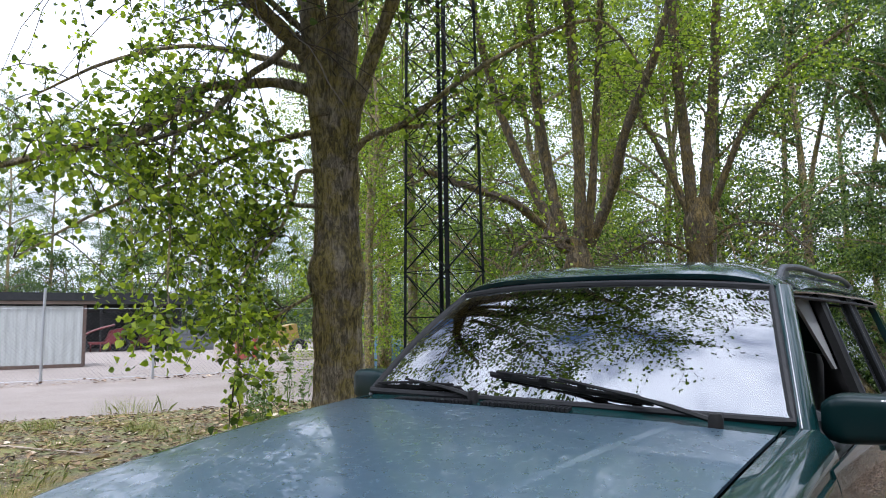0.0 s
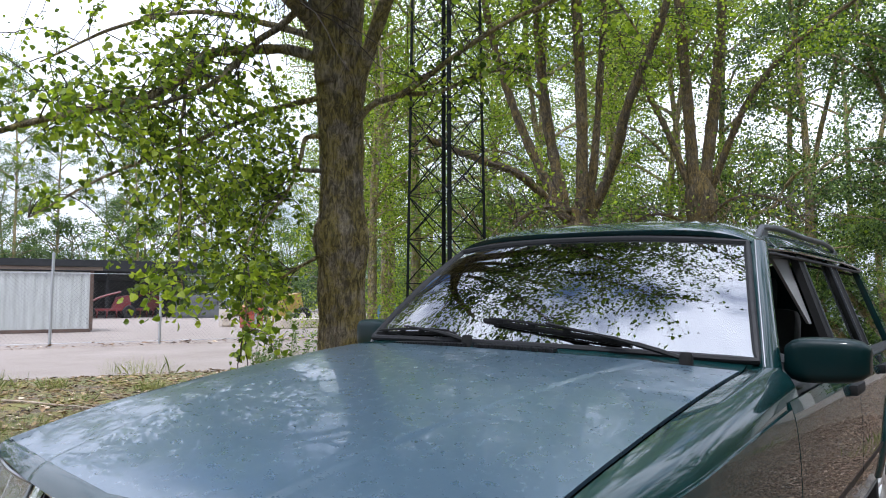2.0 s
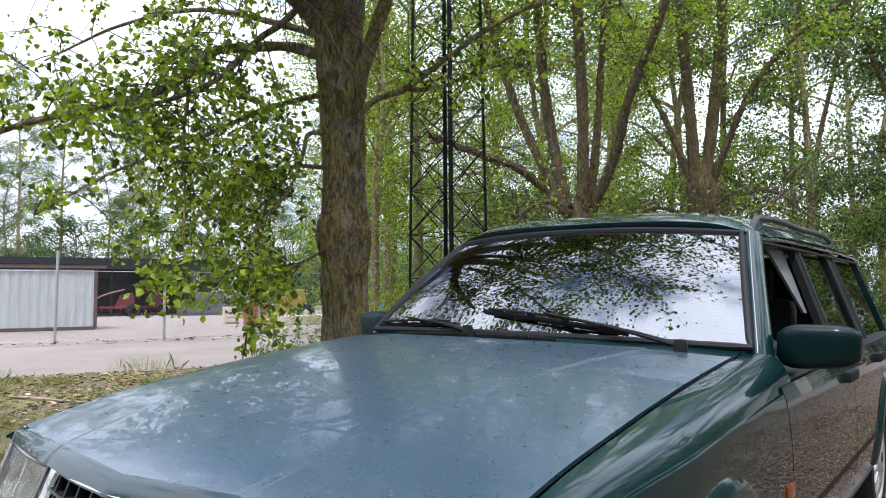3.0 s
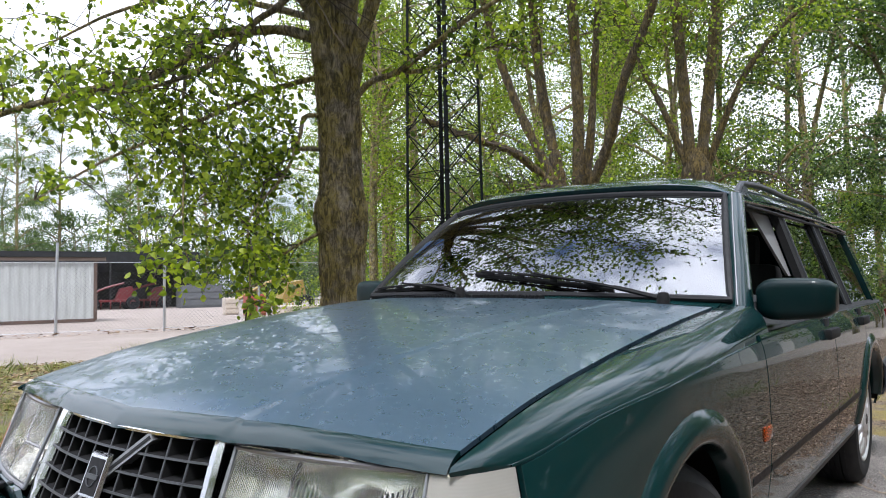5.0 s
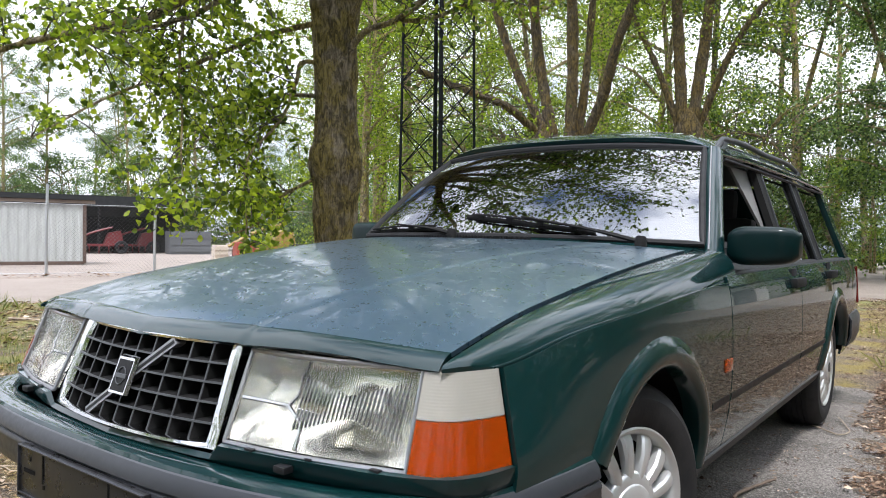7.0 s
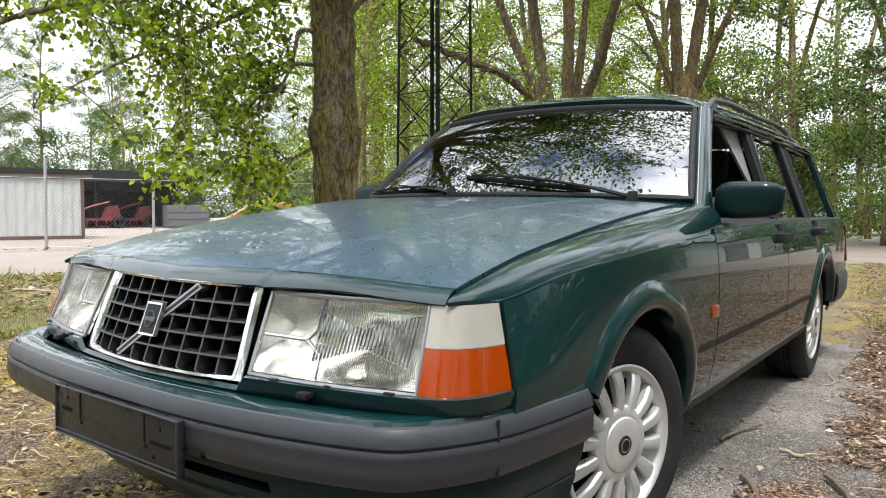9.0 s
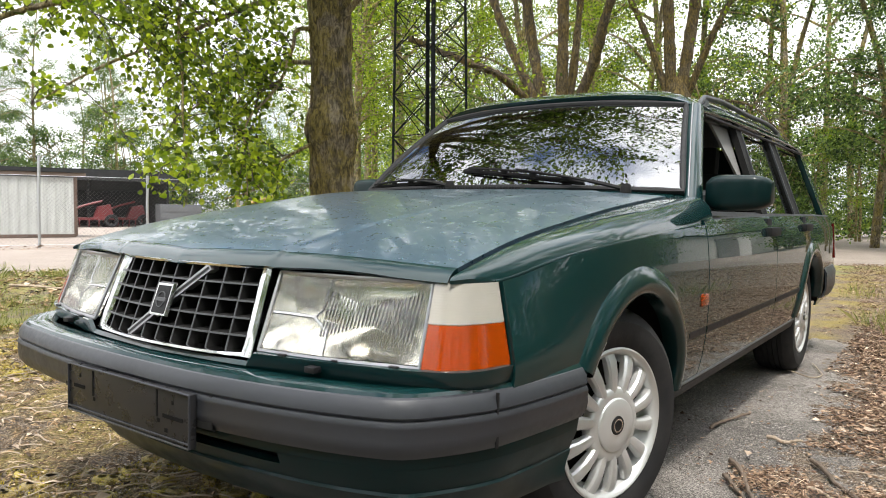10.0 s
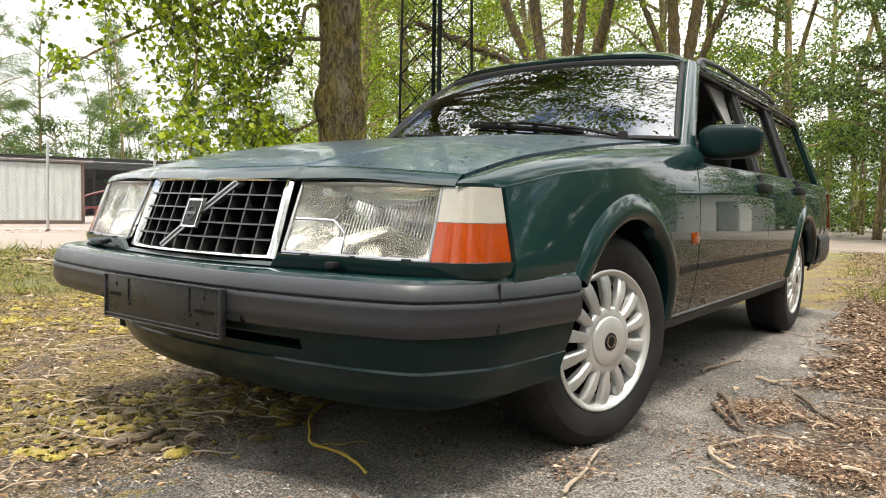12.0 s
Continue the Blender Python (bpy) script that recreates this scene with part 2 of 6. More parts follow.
def make_lens(name, colour, clear, rough=0.10):
    """A moulded plastic lens: coloured through, with fine steps inside."""
    k = Mat(name, colour, rough, Coat_Weight=0.5, Coat_Roughness=0.02, IOR=1.3, Transmission_Weight=clear)
    sep = k.t.new("ShaderNodeSeparateXYZ")
    k.link(k.coords(), sep.inputs[0])
    steps = k.math("SINE", k.math("MULTIPLY", sep.outputs[2], 1150.0))
    cloud = k.noise(16, 4, 0.6)
    k.colour(k.mix(cloud, tuple(c * 0.86 for c in colour), colour))
    k.bump(k.math("ADD", steps, k.noise(50, 3)), 0.05, 0.0012)
    return k.m


LENS_AMBER = make_lens("amber_lens", (0.54, 0.078, 0.002), 0.6)
LENS_CLOUDY = make_lens("cloudy_lens", (0.60, 0.575, 0.51), 0.55, 0.2)
LENS_BACK = make_plain("lamp_housing_white", (0.48, 0.465, 0.43), 0.5, vary=0.1, scale=30)
LENS_RED = Mat("red_lens", (0.11, 0.008, 0.007), 0.15, Coat_Weight=0.5).m
WINDSCREEN = make_pane("windscreen_glass", (0.62, 0.70, 0.66))
SIDE_GLASS = make_pane("tinted_side_glass", (0.42, 0.48, 0.45))


def make_ribbed_glass():
    k = Mat("ribbed_lamp_glass", (0.93, 0.92, 0.87), 0.07, IOR=1.38, Transmission_Weight=1.0)
    pos = k.coords()
    sep = k.t.new("ShaderNodeSeparateXYZ")
    k.link(pos, sep.inputs[0])
    x, z = k.math("ABSOLUTE", sep.outputs[0]), sep.outputs[2]
    ribs = k.math("SINE", k.math("MULTIPLY", x, 780.0))
    low, high = k.math("ADD", 0.668, k.math("MULTIPLY", k.math("ABSOLUTE", k.math("SUBTRACT", x, 0.60)), -0.30)), k.math("ADD", 0.705, k.math("MULTIPLY", k.math("ABSOLUTE", k.math("SUBTRACT", x, 0.585)), 0.30))
    field = k.math("MULTIPLY", k.math("MULTIPLY", k.math("GREATER_THAN", z, low), k.math("LESS_THAN", z, high)), k.math("MULTIPLY", k.math("GREATER_THAN", x, 0.490), k.math("LESS_THAN", x, 0.700)))
    fine = k.math("MULTIPLY", k.math("SINE", k.math("MULTIPLY", x, 1500.0)), 0.10)
    k.bump(k.math("ADD", k.math("MULTIPLY", ribs, field), k.math("ADD", fine, k.math("MULTIPLY", k.noise(40, 3), 0.05))), 0.6, 0.0030)
    k.rough(k.ramp(k.noise(14, 5, 0.6), (0.35, 0.015), (0.7, 0.06)))
    return k.m


LAMP_GLASS = make_ribbed_glass()


# ---- the car: facing -y, its left side towards +x, front axle at y = 0 ----
car = thing("estate_car", "dark green station wagon with grey bumpers and open driver's window", "car")
STAND = Matrix.Translation((0.45, -0.5, 0.506)) @ Matrix.Rotation(radians(0.8), 4, "Z") @ Matrix.Rotation(radians(0.9), 4, "Y") @ Matrix.Translation((-0.45, 0.5, -0.5))
car.matrix_basis = STAND
MIRROR = np.array([-1.0, 1, 1])
AXLE_F, AXLE_R, WHEEL_Z = 0.0, 2.77, 0.323
ARCH_F, ARCH_R, ARCH_Z, ARCH_RAD = 0.045, 2.80, 0.330, 0.375

half_width = curve([-0.75, -0.60, -0.3, 0, 0.6, 1.7, 2.8, 3.5, 3.9], [0.815, 0.842, 0.864, 0.875, 0.880, 0.882, 0.878, 0.866, 0.845])
side_roll = curve([0.22, 0.34, 0.45, 0.56, 0.68, 0.78, 0.86, 0.91], [-0.085, -0.034, -0.010, 0, 0, -0.005, -0.016, -0.034])
crease_z = curve([-0.70, -0.58, -0.36, -0.05, 0.37, 0.67, 0.84], [0.752, 0.764, 0.804, 0.836, 0.861, 0.874, 0.882])
seam_z = curve([-0.72, -0.62, -0.45, -0.15, 0.2, 0.5, 0.82], [0.766, 0.792, 0.832, 0.880, 0.925, 0.955, 0.980])
belt_z = curve([0.6, 1.7, 3.9], [0.890, 0.903, 0.905])
bonnet_z = curve([-0.83, -0.76, -0.6, -0.35, -0.125, 0.2, 0.5, 0.8], [0.776, 0.806, 0.848, 0.898, 0.932, 0.968, 0.986, 0.994])
nose_y = curve([0, 0.31, 0.55, 0.71, 0.76], [-0.818, -0.785, -0.737, -0.698, -0.682])
SEAM_X = 0.748


def side_x(y, z):
    tuck = np.clip((-0.05 - y) / 0.55, 0, 1) ** 1.5 * np.clip((z - 0.585) / 0.18, 0, 1.3) * 0.044
    return half_width(y) + side_roll(z) - tuck


def low_edge(y, base):
    z = np.where(y < ARCH_F, base, 0.350)
    for c in (ARCH_F, ARCH_R):
        d = np.abs(y - c)
        z = np.where(d < ARCH_RAD, np.maximum(z, ARCH_Z + np.sqrt(np.maximum(ARCH_RAD**2 - d**2, 0))), z)
    return z


def side_panel(y0, y1, base, top, skew=0.0):
    """A stretch of the car's flank between two shut lines, cut round the wheel arches."""
    ys = set(np.linspace(y0, y1, 46))
    for c in (ARCH_F, ARCH_R):
        ys |= {float(v) for v in c + ARCH_RAD * np.cos(np.linspace(0, np.pi, 41)) if y0 < v < y1}
    ys = np.array(sorted(ys))
    low, high = low_edge(ys, base), top(ys)
    v = np.linspace(0, 1, 15)[None]
    z = low[:, None] + (high - low)[:, None] * v
    y = np.broadcast_to(ys[:, None], z.shape)
    y = y + skew * v * np.clip((ys - y0)[:, None] / (y1 - y0) * -1 + 1, 0, 1) ** 6
    return np.stack(np.broadcast_arrays(side_x(y, z), y, z), 2)


def both(name, build, material, label="", parent=None, thick=0.012, flip=True):
    for s in (1, -1):
        p = build if isinstance(build, np.ndarray) else build()
        g = Geo().shell(p * (1 if s > 0 else MIRROR), thick, flip=flip if s > 0 else not flip)
        yield part(name, g, material, parent or car, label)


def fender_top():
    v, u = np.linspace(0, 1, 20)[None], np.linspace(0, 1, 60)[:, None]
    y = (-0.590 - 0.106 * v) * (1 - u) + 0.80 * u
    zc, zs = crease_z(y), seam_z(y)
    xc = side_x(y, zc)
    w0, w1, w2, w3 = (1 - v) ** 3, 3 * v * (1 - v) ** 2, 3 * v * v * (1 - v), v ** 3
    xs = SEAM_X + 0.005
    x = w0 * xc + w1 * (xc * 0.90 + xs * 0.10) + w2 * (xc * 0.72 + xs * 0.28) + w3 * xs
    z = w0 * zc + w1 * (zc * 0.38 + zs * 0.62) + w2 * (zs * 0.99 + zc * 0.01) + w3 * zs
    rows = np.stack(np.broadcast_arrays(x, y, z), 2)
    nose = rows[:1].copy()
    nose[:, :, 2] = 0.7635
    soft = rows[:1] * (1, 1, 0.55) + nose * (0, 0, 0.45) - np.array([0, 0.003, 0])
    high = rows[:1] * (1, 1, 0.9) + nose * (0, 0, 0.1) + np.array([0, 0.004, 0])
    return np.concatenate([nose, soft, high, rows[1:]])


for wing in both("front_wing", lambda: side_panel(-0.600, 0.660, 0.50, crease_z, skew=0.02), PAINT):
    pass
for top in both("wing_top", fender_top, PAINT, thick=0.004):
    pass
for s in (1, -1):
    yy = np.linspace(-0.592, 0.655, 40)
    part("wing_crease", Geo().tube(np.stack([s * (side_x(yy, crease_z(yy)) - 0.0005), yy, crease_z(yy) + 0.001], 1), 0.0050, 10), PAINT, car)
doors = {}
for name, y0, y1 in (("front_door", 0.668, 1.768), ("rear_door", 1.776, 2.640), ("rear_quarter_panel", 2.648, 3.86)):
    doors[name] = list(both(name, lambda: side_panel(y0, y1, 0.350, belt_z), PAINT))

# bonnet with its two raised creases
u = np.linspace(-1, 1, 201)[None]
v = np.r_[np.linspace(0, 0.028, 11), np.linspace(0.04, 1, 54)][:, None]
x = u * (SEAM_X - 0.004)
back_y = 0.545 + 0.075 * (np.abs(u)) ** 3
y = nose_y(np.abs(x)) * (1 - v) + back_y * v
zi, zs = bonnet_z(y), seam_z(y)
xc = 0.305 + 0.20 * np.clip((y + 0.80) / 1.3, 0, 1)
s = np.abs(x)
inner = zi - 0.006 * (s / xc) ** 2
t = np.clip((s - xc) / (SEAM_X - xc), 0, 1)
step = 0.0035 * np.clip(t * 26, 0, 1)
z = np.where(s < xc, inner, (zi - 0.006 - step) * (1 - t**1.35) + zs * t**1.35)
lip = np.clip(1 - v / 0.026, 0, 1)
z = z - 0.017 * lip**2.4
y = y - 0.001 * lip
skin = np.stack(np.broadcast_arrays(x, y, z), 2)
# Bonnet top takes the haze-lightened paint; its edge keeps the plain green.
bonnet = part("bonnet", Geo().shell(skin[9:], 0.010, flip=False), FADED_HAZED, car, "faded green bonnet with sky haze in its colour and two long creases", sharp=60)
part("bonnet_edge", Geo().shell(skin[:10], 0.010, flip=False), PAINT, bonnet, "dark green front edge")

# grey cowl with vent slats under the windscreen
cowl_x = np.linspace(-0.735, 0.735, 41)
cowl = []
for k in np.linspace(0, 1, 6):
    yy = (0.552 + 0.075 * np.abs(cowl_x / 0.744) ** 3) * (1 - k) + (0.640 + 0.115 * np.abs(cowl_x / 0.744) ** 2.2) * k
    cowl.append(np.stack([cowl_x, yy, 0.993 + 0.012 * k - 0.034 * np.abs(cowl_x / 0.744) ** 2 * (1 - 0.5 * k) - 0.006 * np.sin(k * np.pi)], 1))
cowl_panel = part("cowl_panel", Geo().shell(np.array(cowl), 0.01, flip=True), PAINT, car)
for k in range(50):
    cx = -0.50 + 0.0138 * k
    if abs(cx + 0.16) > 0.02:
        part("vent_slat", Geo().box((cx, 0.594 + 0.04 * cx * cx, 1.003 - 0.045 * cx * cx), (0.0075, 0.062, 0.010), Matrix.Rotation(0.25, 4, "Z")), BLACK, cowl_panel, smooth=False)

# roof
ru, rv = np.linspace(-1, 1, 41)[None], np.linspace(0, 1, 50)[:, None]
roof_x = 0.628 * ru
roof_front = 1.132 + 0.075 * np.abs(ru) ** 2.2
roof_y = roof_front * (1 - rv) + (3.70 - 0.04 * ru**2) * rv
roof_prof = curve([1.13, 1.18, 1.28, 1.6, 2.2, 3.0, 3.50, 3.71], [1.412, 1.434, 1.455, 1.484, 1.497, 1.490, 1.466, 1.432])
roof_z = roof_prof(np.broadcast_to(roof_y - 0.075 * np.abs(ru) ** 2.2 * (1 - rv), (50, 41))) - (0.030 + 0.075 * np.clip((roof_y - 1.13) / 0.4, 0, 1)) * np.abs(ru) ** 6 - 0.008 * ru**2
roof = part("roof", Geo().shell(np.stack(np.broadcast_arrays(roof_x, roof_y, roof_z), 2), 0.02, flip=False), PAINT, car)

# windscreen, its rubber and the pillars
def screen_edge(w, top):
    w = np.asarray(w, float)
    if top:
        return np.stack([0.622 * w, 1.120 + 0.078 * np.abs(w) ** 2.2, 1.400 - 0.028 * np.abs(w) ** 2.4], -1)
    return np.stack([0.762 * w, 0.650 + 0.100 * np.abs(w) ** 2.2, 1.008 - 0.014 * np.abs(w) ** 2], -1)


w = np.linspace(-1, 1, 33)
rows = []
for k in np.linspace(0, 1, 17):
    p = screen_edge(w, False) * (1 - k) + screen_edge(w, True) * k
    p[:, 2] += 0.016 * np.sin(np.pi * k)
    p[:, 1] -= 0.012 * np.sin(np.pi * k)
    rows.append(p)
rows = np.array(rows)
screen = part("windscreen", Geo().shell(rows, 0.006, flip=True), WINDSCREEN, car, "curved windscreen reflecting sky and leaves", sharp=60)
screen.visible_shadow = False
ring = np.concatenate([rows[0], rows[1:, -1], rows[-1, ::-1][1:], rows[::-1, 0][1:]])
part("windscreen_rubber", Geo().tube(ring, 0.0125, 8), RUBBER, screen)
for s in (1, -1):
    m = np.array([s, 1, 1.0])
    a = along([(0.776, 0.752, 0.978), (0.730, 0.905, 1.118), (0.682, 1.062, 1.262), (0.638, 1.215, 1.384)], 14)
    b = along([(0.812, 0.842, 0.915), (0.758, 0.995, 1.080), (0.706, 1.160, 1.230), (0.657, 1.325, 1.362)], 14)
    out = np.cross(b - a, np.gradient(a, axis=0))
    out /= np.linalg.norm(out, axis=1, keepdims=True)
    out *= np.sign((out @ np.array([1.0, -0.4, 0.6])))[:, None]
    sec = np.stack([a, a * 0.88 + b * 0.12 + out * 0.011, a * 0.66 + b * 0.34 + out * 0.020, a * 0.34 + b * 0.66 + out * 0.020, a * 0.12 + b * 0.88 + out * 0.010, b, b - out * 0.05, a - out * 0.05], 1) * m
    part("windscreen_pillar", Geo().loft(sec), PAINT, car, sharp=50)
    part("pillar_trim", Geo().tube((a * 0.97 + b * 0.03 + out * 0.005) * m, 0.0024, 6), BAR_GREY, car, "thin bright trim")

# side windows: sloped plane, four-cornered openings between pillars
def on_side(y, z, s=1, lift=0.0):
    return np.array([s * (0.787 - 0.345 * (z - 0.92) + lift), y, z])


def plate(name, s, corners, material, thick=0.03, lift=0.0, label=""):
    c = [on_side(y, z, s, lift) for y, z in corners]
    return part(name, Geo().quad_plate(c, thick, (-s * 0.94, 0, -0.33)), material, car, label, smooth=False)


for s in (1, -1):
    plate("b_pillar", s, [(1.895, 0.895), (1.995, 0.895), (2.010, 1.372), (1.91, 1.372)], WIPER_BLACK, lift=0.004)
    plate("c_pillar", s, [(2.70, 0.895), (2.85, 0.895), (2.79, 1.372), (2.64, 1.372)], WIPER_BLACK, lift=0.004)
    plate("d_pillar", s, [(3.73, 0.895), (3.885, 0.895), (3.705, 1.385), (3.60, 1.385)], PAINT, 0.04, lift=0.006)
    plate("door_frame_front", s, [(0.835, 0.895), (0.872, 0.895), (1.385, 1.350), (1.335, 1.350)], WIPER_BLACK, lift=0.003)
    top = np.array([on_side(yy, zz, s, 0.010) for yy, zz in along([(1.29, 1.362), (1.7, 1.372), (2.5, 1.376), (3.3, 1.372), (3.70, 1.355)], 16)])
    part("roof_gutter", Geo().tube(top, 0.011, 8, squash=0.8), PAINT, car)
    low = np.array([on_side(yy, 1.340 + 0.006 * math.sin(yy), s, 0.012) for yy in np.linspace(1.36, 3.62, 16)])
    part("window_top_seal", Geo().tube(low, 0.007, 6), RUBBER, car)
    belt = np.array([(s * (side_x(yy, 0.9) - 0.022), yy, float(belt_z(yy)) + 0.002) for yy in np.linspace(0.83, 3.84, 40)])
    part("belt_moulding", Geo().tube(belt, 0.020, 8, squash=0.6), BLACK, car, "matt black belt strip")
    ledge = np.array([[(s * (side_x(yy, 0.9) - 0.02), yy, float(belt_z(yy)) + 0.004), (s * 0.76, yy, 0.925)] for yy in np.linspace(0.84, 3.84, 20)])
    part("window_ledge", Geo().shell(ledge, 0.01, flip=s < 0), BLACK, car)
    for name, c in (("rear_door_glass", [(1.99, 0.90), (2.71, 0.90), (2.65, 1.352), (2.00, 1.352)]),
                    ("rear_side_glass", [(2.84, 0.90), (3.74, 0.90), (3.61, 1.352), (2.79, 1.352)])):
        g = plate(name, s, c, SIDE_GLASS, 0.005, lift=-0.012)
        g.visible_shadow = False
    for low_y, high_y in ((1.985, 1.995), (2.692, 2.645), (2.852, 2.795)):
        line = np.array([on_side(low_y * (1 - q) + high_y * q, 0.90 + 0.452 * q, s, 0.006) for q in np.linspace(0, 1, 8)])
        part("window_trim", Geo().tube(line, 0.006, 6), PLASTIC, car, "thin grey window trim")
    if s < 0:
        g = plate("front_door_glass", s, [(0.86, 0.90), (1.90, 0.90), (1.92, 1.352), (1.37, 1.352)], SIDE_GLASS, 0.005, lift=-0.012)
        g.visible_shadow = False
tail = np.array([[(w * 0.80, 3.86 + 0.02 * (1 - w * w), 0.42), (w * 0.80, 3.87 + 0.02 * (1 - w * w), 0.90), (w * 0.62, 3.69, 1.395)] for w in np.linspace(-1, 1, 9)])
part("tailgate", Geo().shell(tail, 0.03, flip=True), PAINT, car)

# rails on the roof
for s in (1, -1):
    p = along([(s * 0.572, 1.54, 1.418), (s * 0.570, 1.61, 1.460), (s * 0.570, 1.72, 1.471), (s * 0.573, 2.4, 1.474), (s * 0.568, 3.25, 1.454), (s * 0.560, 3.46, 1.418)], 40)
    rail = part("roof_rail", Geo().tube(p, 0.0125, 10, squash=1.1), PLASTIC, car, "grey roof rail")
    for yy in (1.625, 2.22, 2.80, 3.26):
        foot = [[(s * (0.572 + dx), yy + dy * k, zz) for dx, dy in ((-0.013, -0.05), (0.013, -0.05), (0.013, 0.05), (-0.013, 0.05))] for zz, k in ((1.400, 1.25), (1.425, 0.85), (1.452, 0.55))]
        part("rail_foot", Geo().loft(foot), PLASTIC, rail)

# wheel arches
def flare(c, s, t0, t1):
    rows = []
    for th in np.linspace(t0, t1, 44):
        ring = []
        for r, push in ((ARCH_RAD - 0.016, -0.035), (ARCH_RAD - 0.018, 0.012), (ARCH_RAD - 0.010, 0.024), (ARCH_RAD + 0.004, 0.029), (ARCH_RAD + 0.026, 0.027), (ARCH_RAD + 0.056, 0.017), (ARCH_RAD + 0.068, 0.007), (ARCH_RAD + 0.078, -0.003)):
            yy, zz = c + r * math.cos(th), ARCH_Z + r * math.sin(th)
            ring.append((s * (float(side_x(yy, max(zz, 0.35))) + push), yy, zz))
        rows.append(ring)
    return Geo().grid(rows, flip=s < 0)


for s in (1, -1):
    part("wheel_arch_lip", flare(ARCH_F, s, radians(2), radians(150)), PAINT, car, sharp=60)
    part("wheel_arch_lip", flare(ARCH_R, s, radians(12), radians(176)), PAINT, car, sharp=60)
    for c in (ARCH_F, ARCH_R):
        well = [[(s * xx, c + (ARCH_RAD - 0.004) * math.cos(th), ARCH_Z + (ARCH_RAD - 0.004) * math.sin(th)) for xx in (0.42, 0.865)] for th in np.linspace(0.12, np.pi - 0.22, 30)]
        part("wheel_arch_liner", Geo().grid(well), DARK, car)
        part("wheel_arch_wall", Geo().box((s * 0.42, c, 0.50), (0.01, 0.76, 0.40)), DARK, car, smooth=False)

# sills, mouldings, shut-line backing and the floor pan
for s in (1, -1):
    sill = [[(s * xx, yy, zz) for xx, zz in ((0.855, 0.352), (0.860, 0.335), (0.845, 0.300), (0.80, 0.285))] for yy in np.linspace(0.41, 2.45, 12)]
    part("sill", Geo().grid(sill, flip=s < 0), BLACK, car)
    part("sill_strip", Geo().tube([(s * 0.862, yy, 0.346) for yy in np.linspace(0.43, 2.43, 12)], 0.005, 6), GRILLE_EDGE, car, "thin bright sill strip")
    for y0, y1 in ((0.475, 0.655), (0.672, 1.764), (1.78, 2.425)):
        strip = []
        for yy in np.linspace(y0, y1, 10):
            xx = float(side_x(yy, 0.52))
            strip.append([(s * (xx - 0.004), yy, 0.540), (s * (xx + 0.010), yy, 0.536), (s * (xx + 0.014), yy, 0.518), (s * (xx + 0.010), yy, 0.498), (s * (xx - 0.004), yy, 0.494)])
        part("side_moulding", Geo().loft(strip), BLACK, car, "dark grey rubbing strip", sharp=60)
    # Near-black sheet behind the shut lines, their gap shade put into colour.
    backing = [[(s * (side_x(yy, 0.6) - 0.03), yy, low_edge(np.array([yy]), 0.36)[0] + 0.03), (s * (side_x(yy, 0.6) - 0.045), yy, float(min(crease_z(yy), belt_z(yy))) - 0.04)] for yy in np.linspace(-0.55, 3.8, 120)]
    part("shut_line_backing", Geo().grid(backing, flip=s < 0), DARK, car)
part("floor_pan", Geo().box((0, 1.45, 0.30), (1.30, 4.3, 0.05)), DARK, car, smooth=False)
part("bulkhead", Geo().box((0, 0.60, 0.62), (1.45, 0.04, 0.58)), DARK, car, smooth=False)
part("engine_bay_tray", Geo().box((0, -0.15, 0.48), (0.80, 1.2, 0.05)), DARK, car, smooth=False)

# side repeater, handles, mirrors
for s in (1, -1):
    part("side_repeater", Geo().box((s * 0.886, 0.618, 0.622), (0.024, 0.082, 0.043), bevel=0.006), LENS_AMBER, car, "amber side repeater")
    for yy, hz in ((1.672, 0.838), (2.565, 0.848)):
        hx = float(side_x(yy, hz))
        cup = part("door_handle", Geo().box((s * (hx + 0.022), yy, hz), (0.030, 0.200, 0.042), bevel=0.010), WIPER_BLACK, car, "black pull handle")
        part("handle_recess", Geo().box((s * (hx + 0.001), yy - 0.01, hz), (0.010, 0.090, 0.120), bevel=0.003), WIPER_BLACK, cup)
        part("door_lock", Geo().lathe([(0.0, s * 0.003), (0.011, s * 0.003), (0.012, 0)], (s * hx, yy + 0.04, hz - 0.055), 16), CHROME, cup)
    head = []
    for k in np.linspace(0, 1, 12):
        e = 1 - abs(2 * k - 1) ** 5 * 0.38
        cx, ang = 0.806 + 0.220 * k, np.linspace(0, 2 * np.pi, 28, endpoint=False)
        cy, cz = 0.925 + 0.03 * k, 0.993 + 0.004 * k
        sq = lambda t: np.sign(t) * np.abs(t) ** 0.42
        head.append(np.stack([np.full(28, s * cx), cy + (0.070 - 0.012 * k) * e * sq(np.cos(ang)), cz + 0.070 * e * sq(np.sin(ang)) * (1 - 0.10 * k)], 1))
    mirror = part("wing_mirror", Geo().loft(head), SPOILER, car, "dark green wing mirror", sharp=50)
    part("mirror_glass", Geo().box((s * 0.925, 0.998, 0.995), (0.19, 0.006, 0.095), bevel=0.003), CHROME, mirror)
    part("mirror_foot", Geo().loft([[(s * a, b, c) for a, b, c in ((0.775, 0.85, 0.93), (0.775, 1.00, 0.93), (0.755, 1.00, 1.01), (0.762, 0.88, 0.985))],
                                    [(s * a, b, c) for a, b, c in ((0.845, 0.89, 0.94), (0.845, 0.96, 0.94), (0.835, 0.96, 0.985), (0.835, 0.90, 0.985))]]), BLACK, mirror)

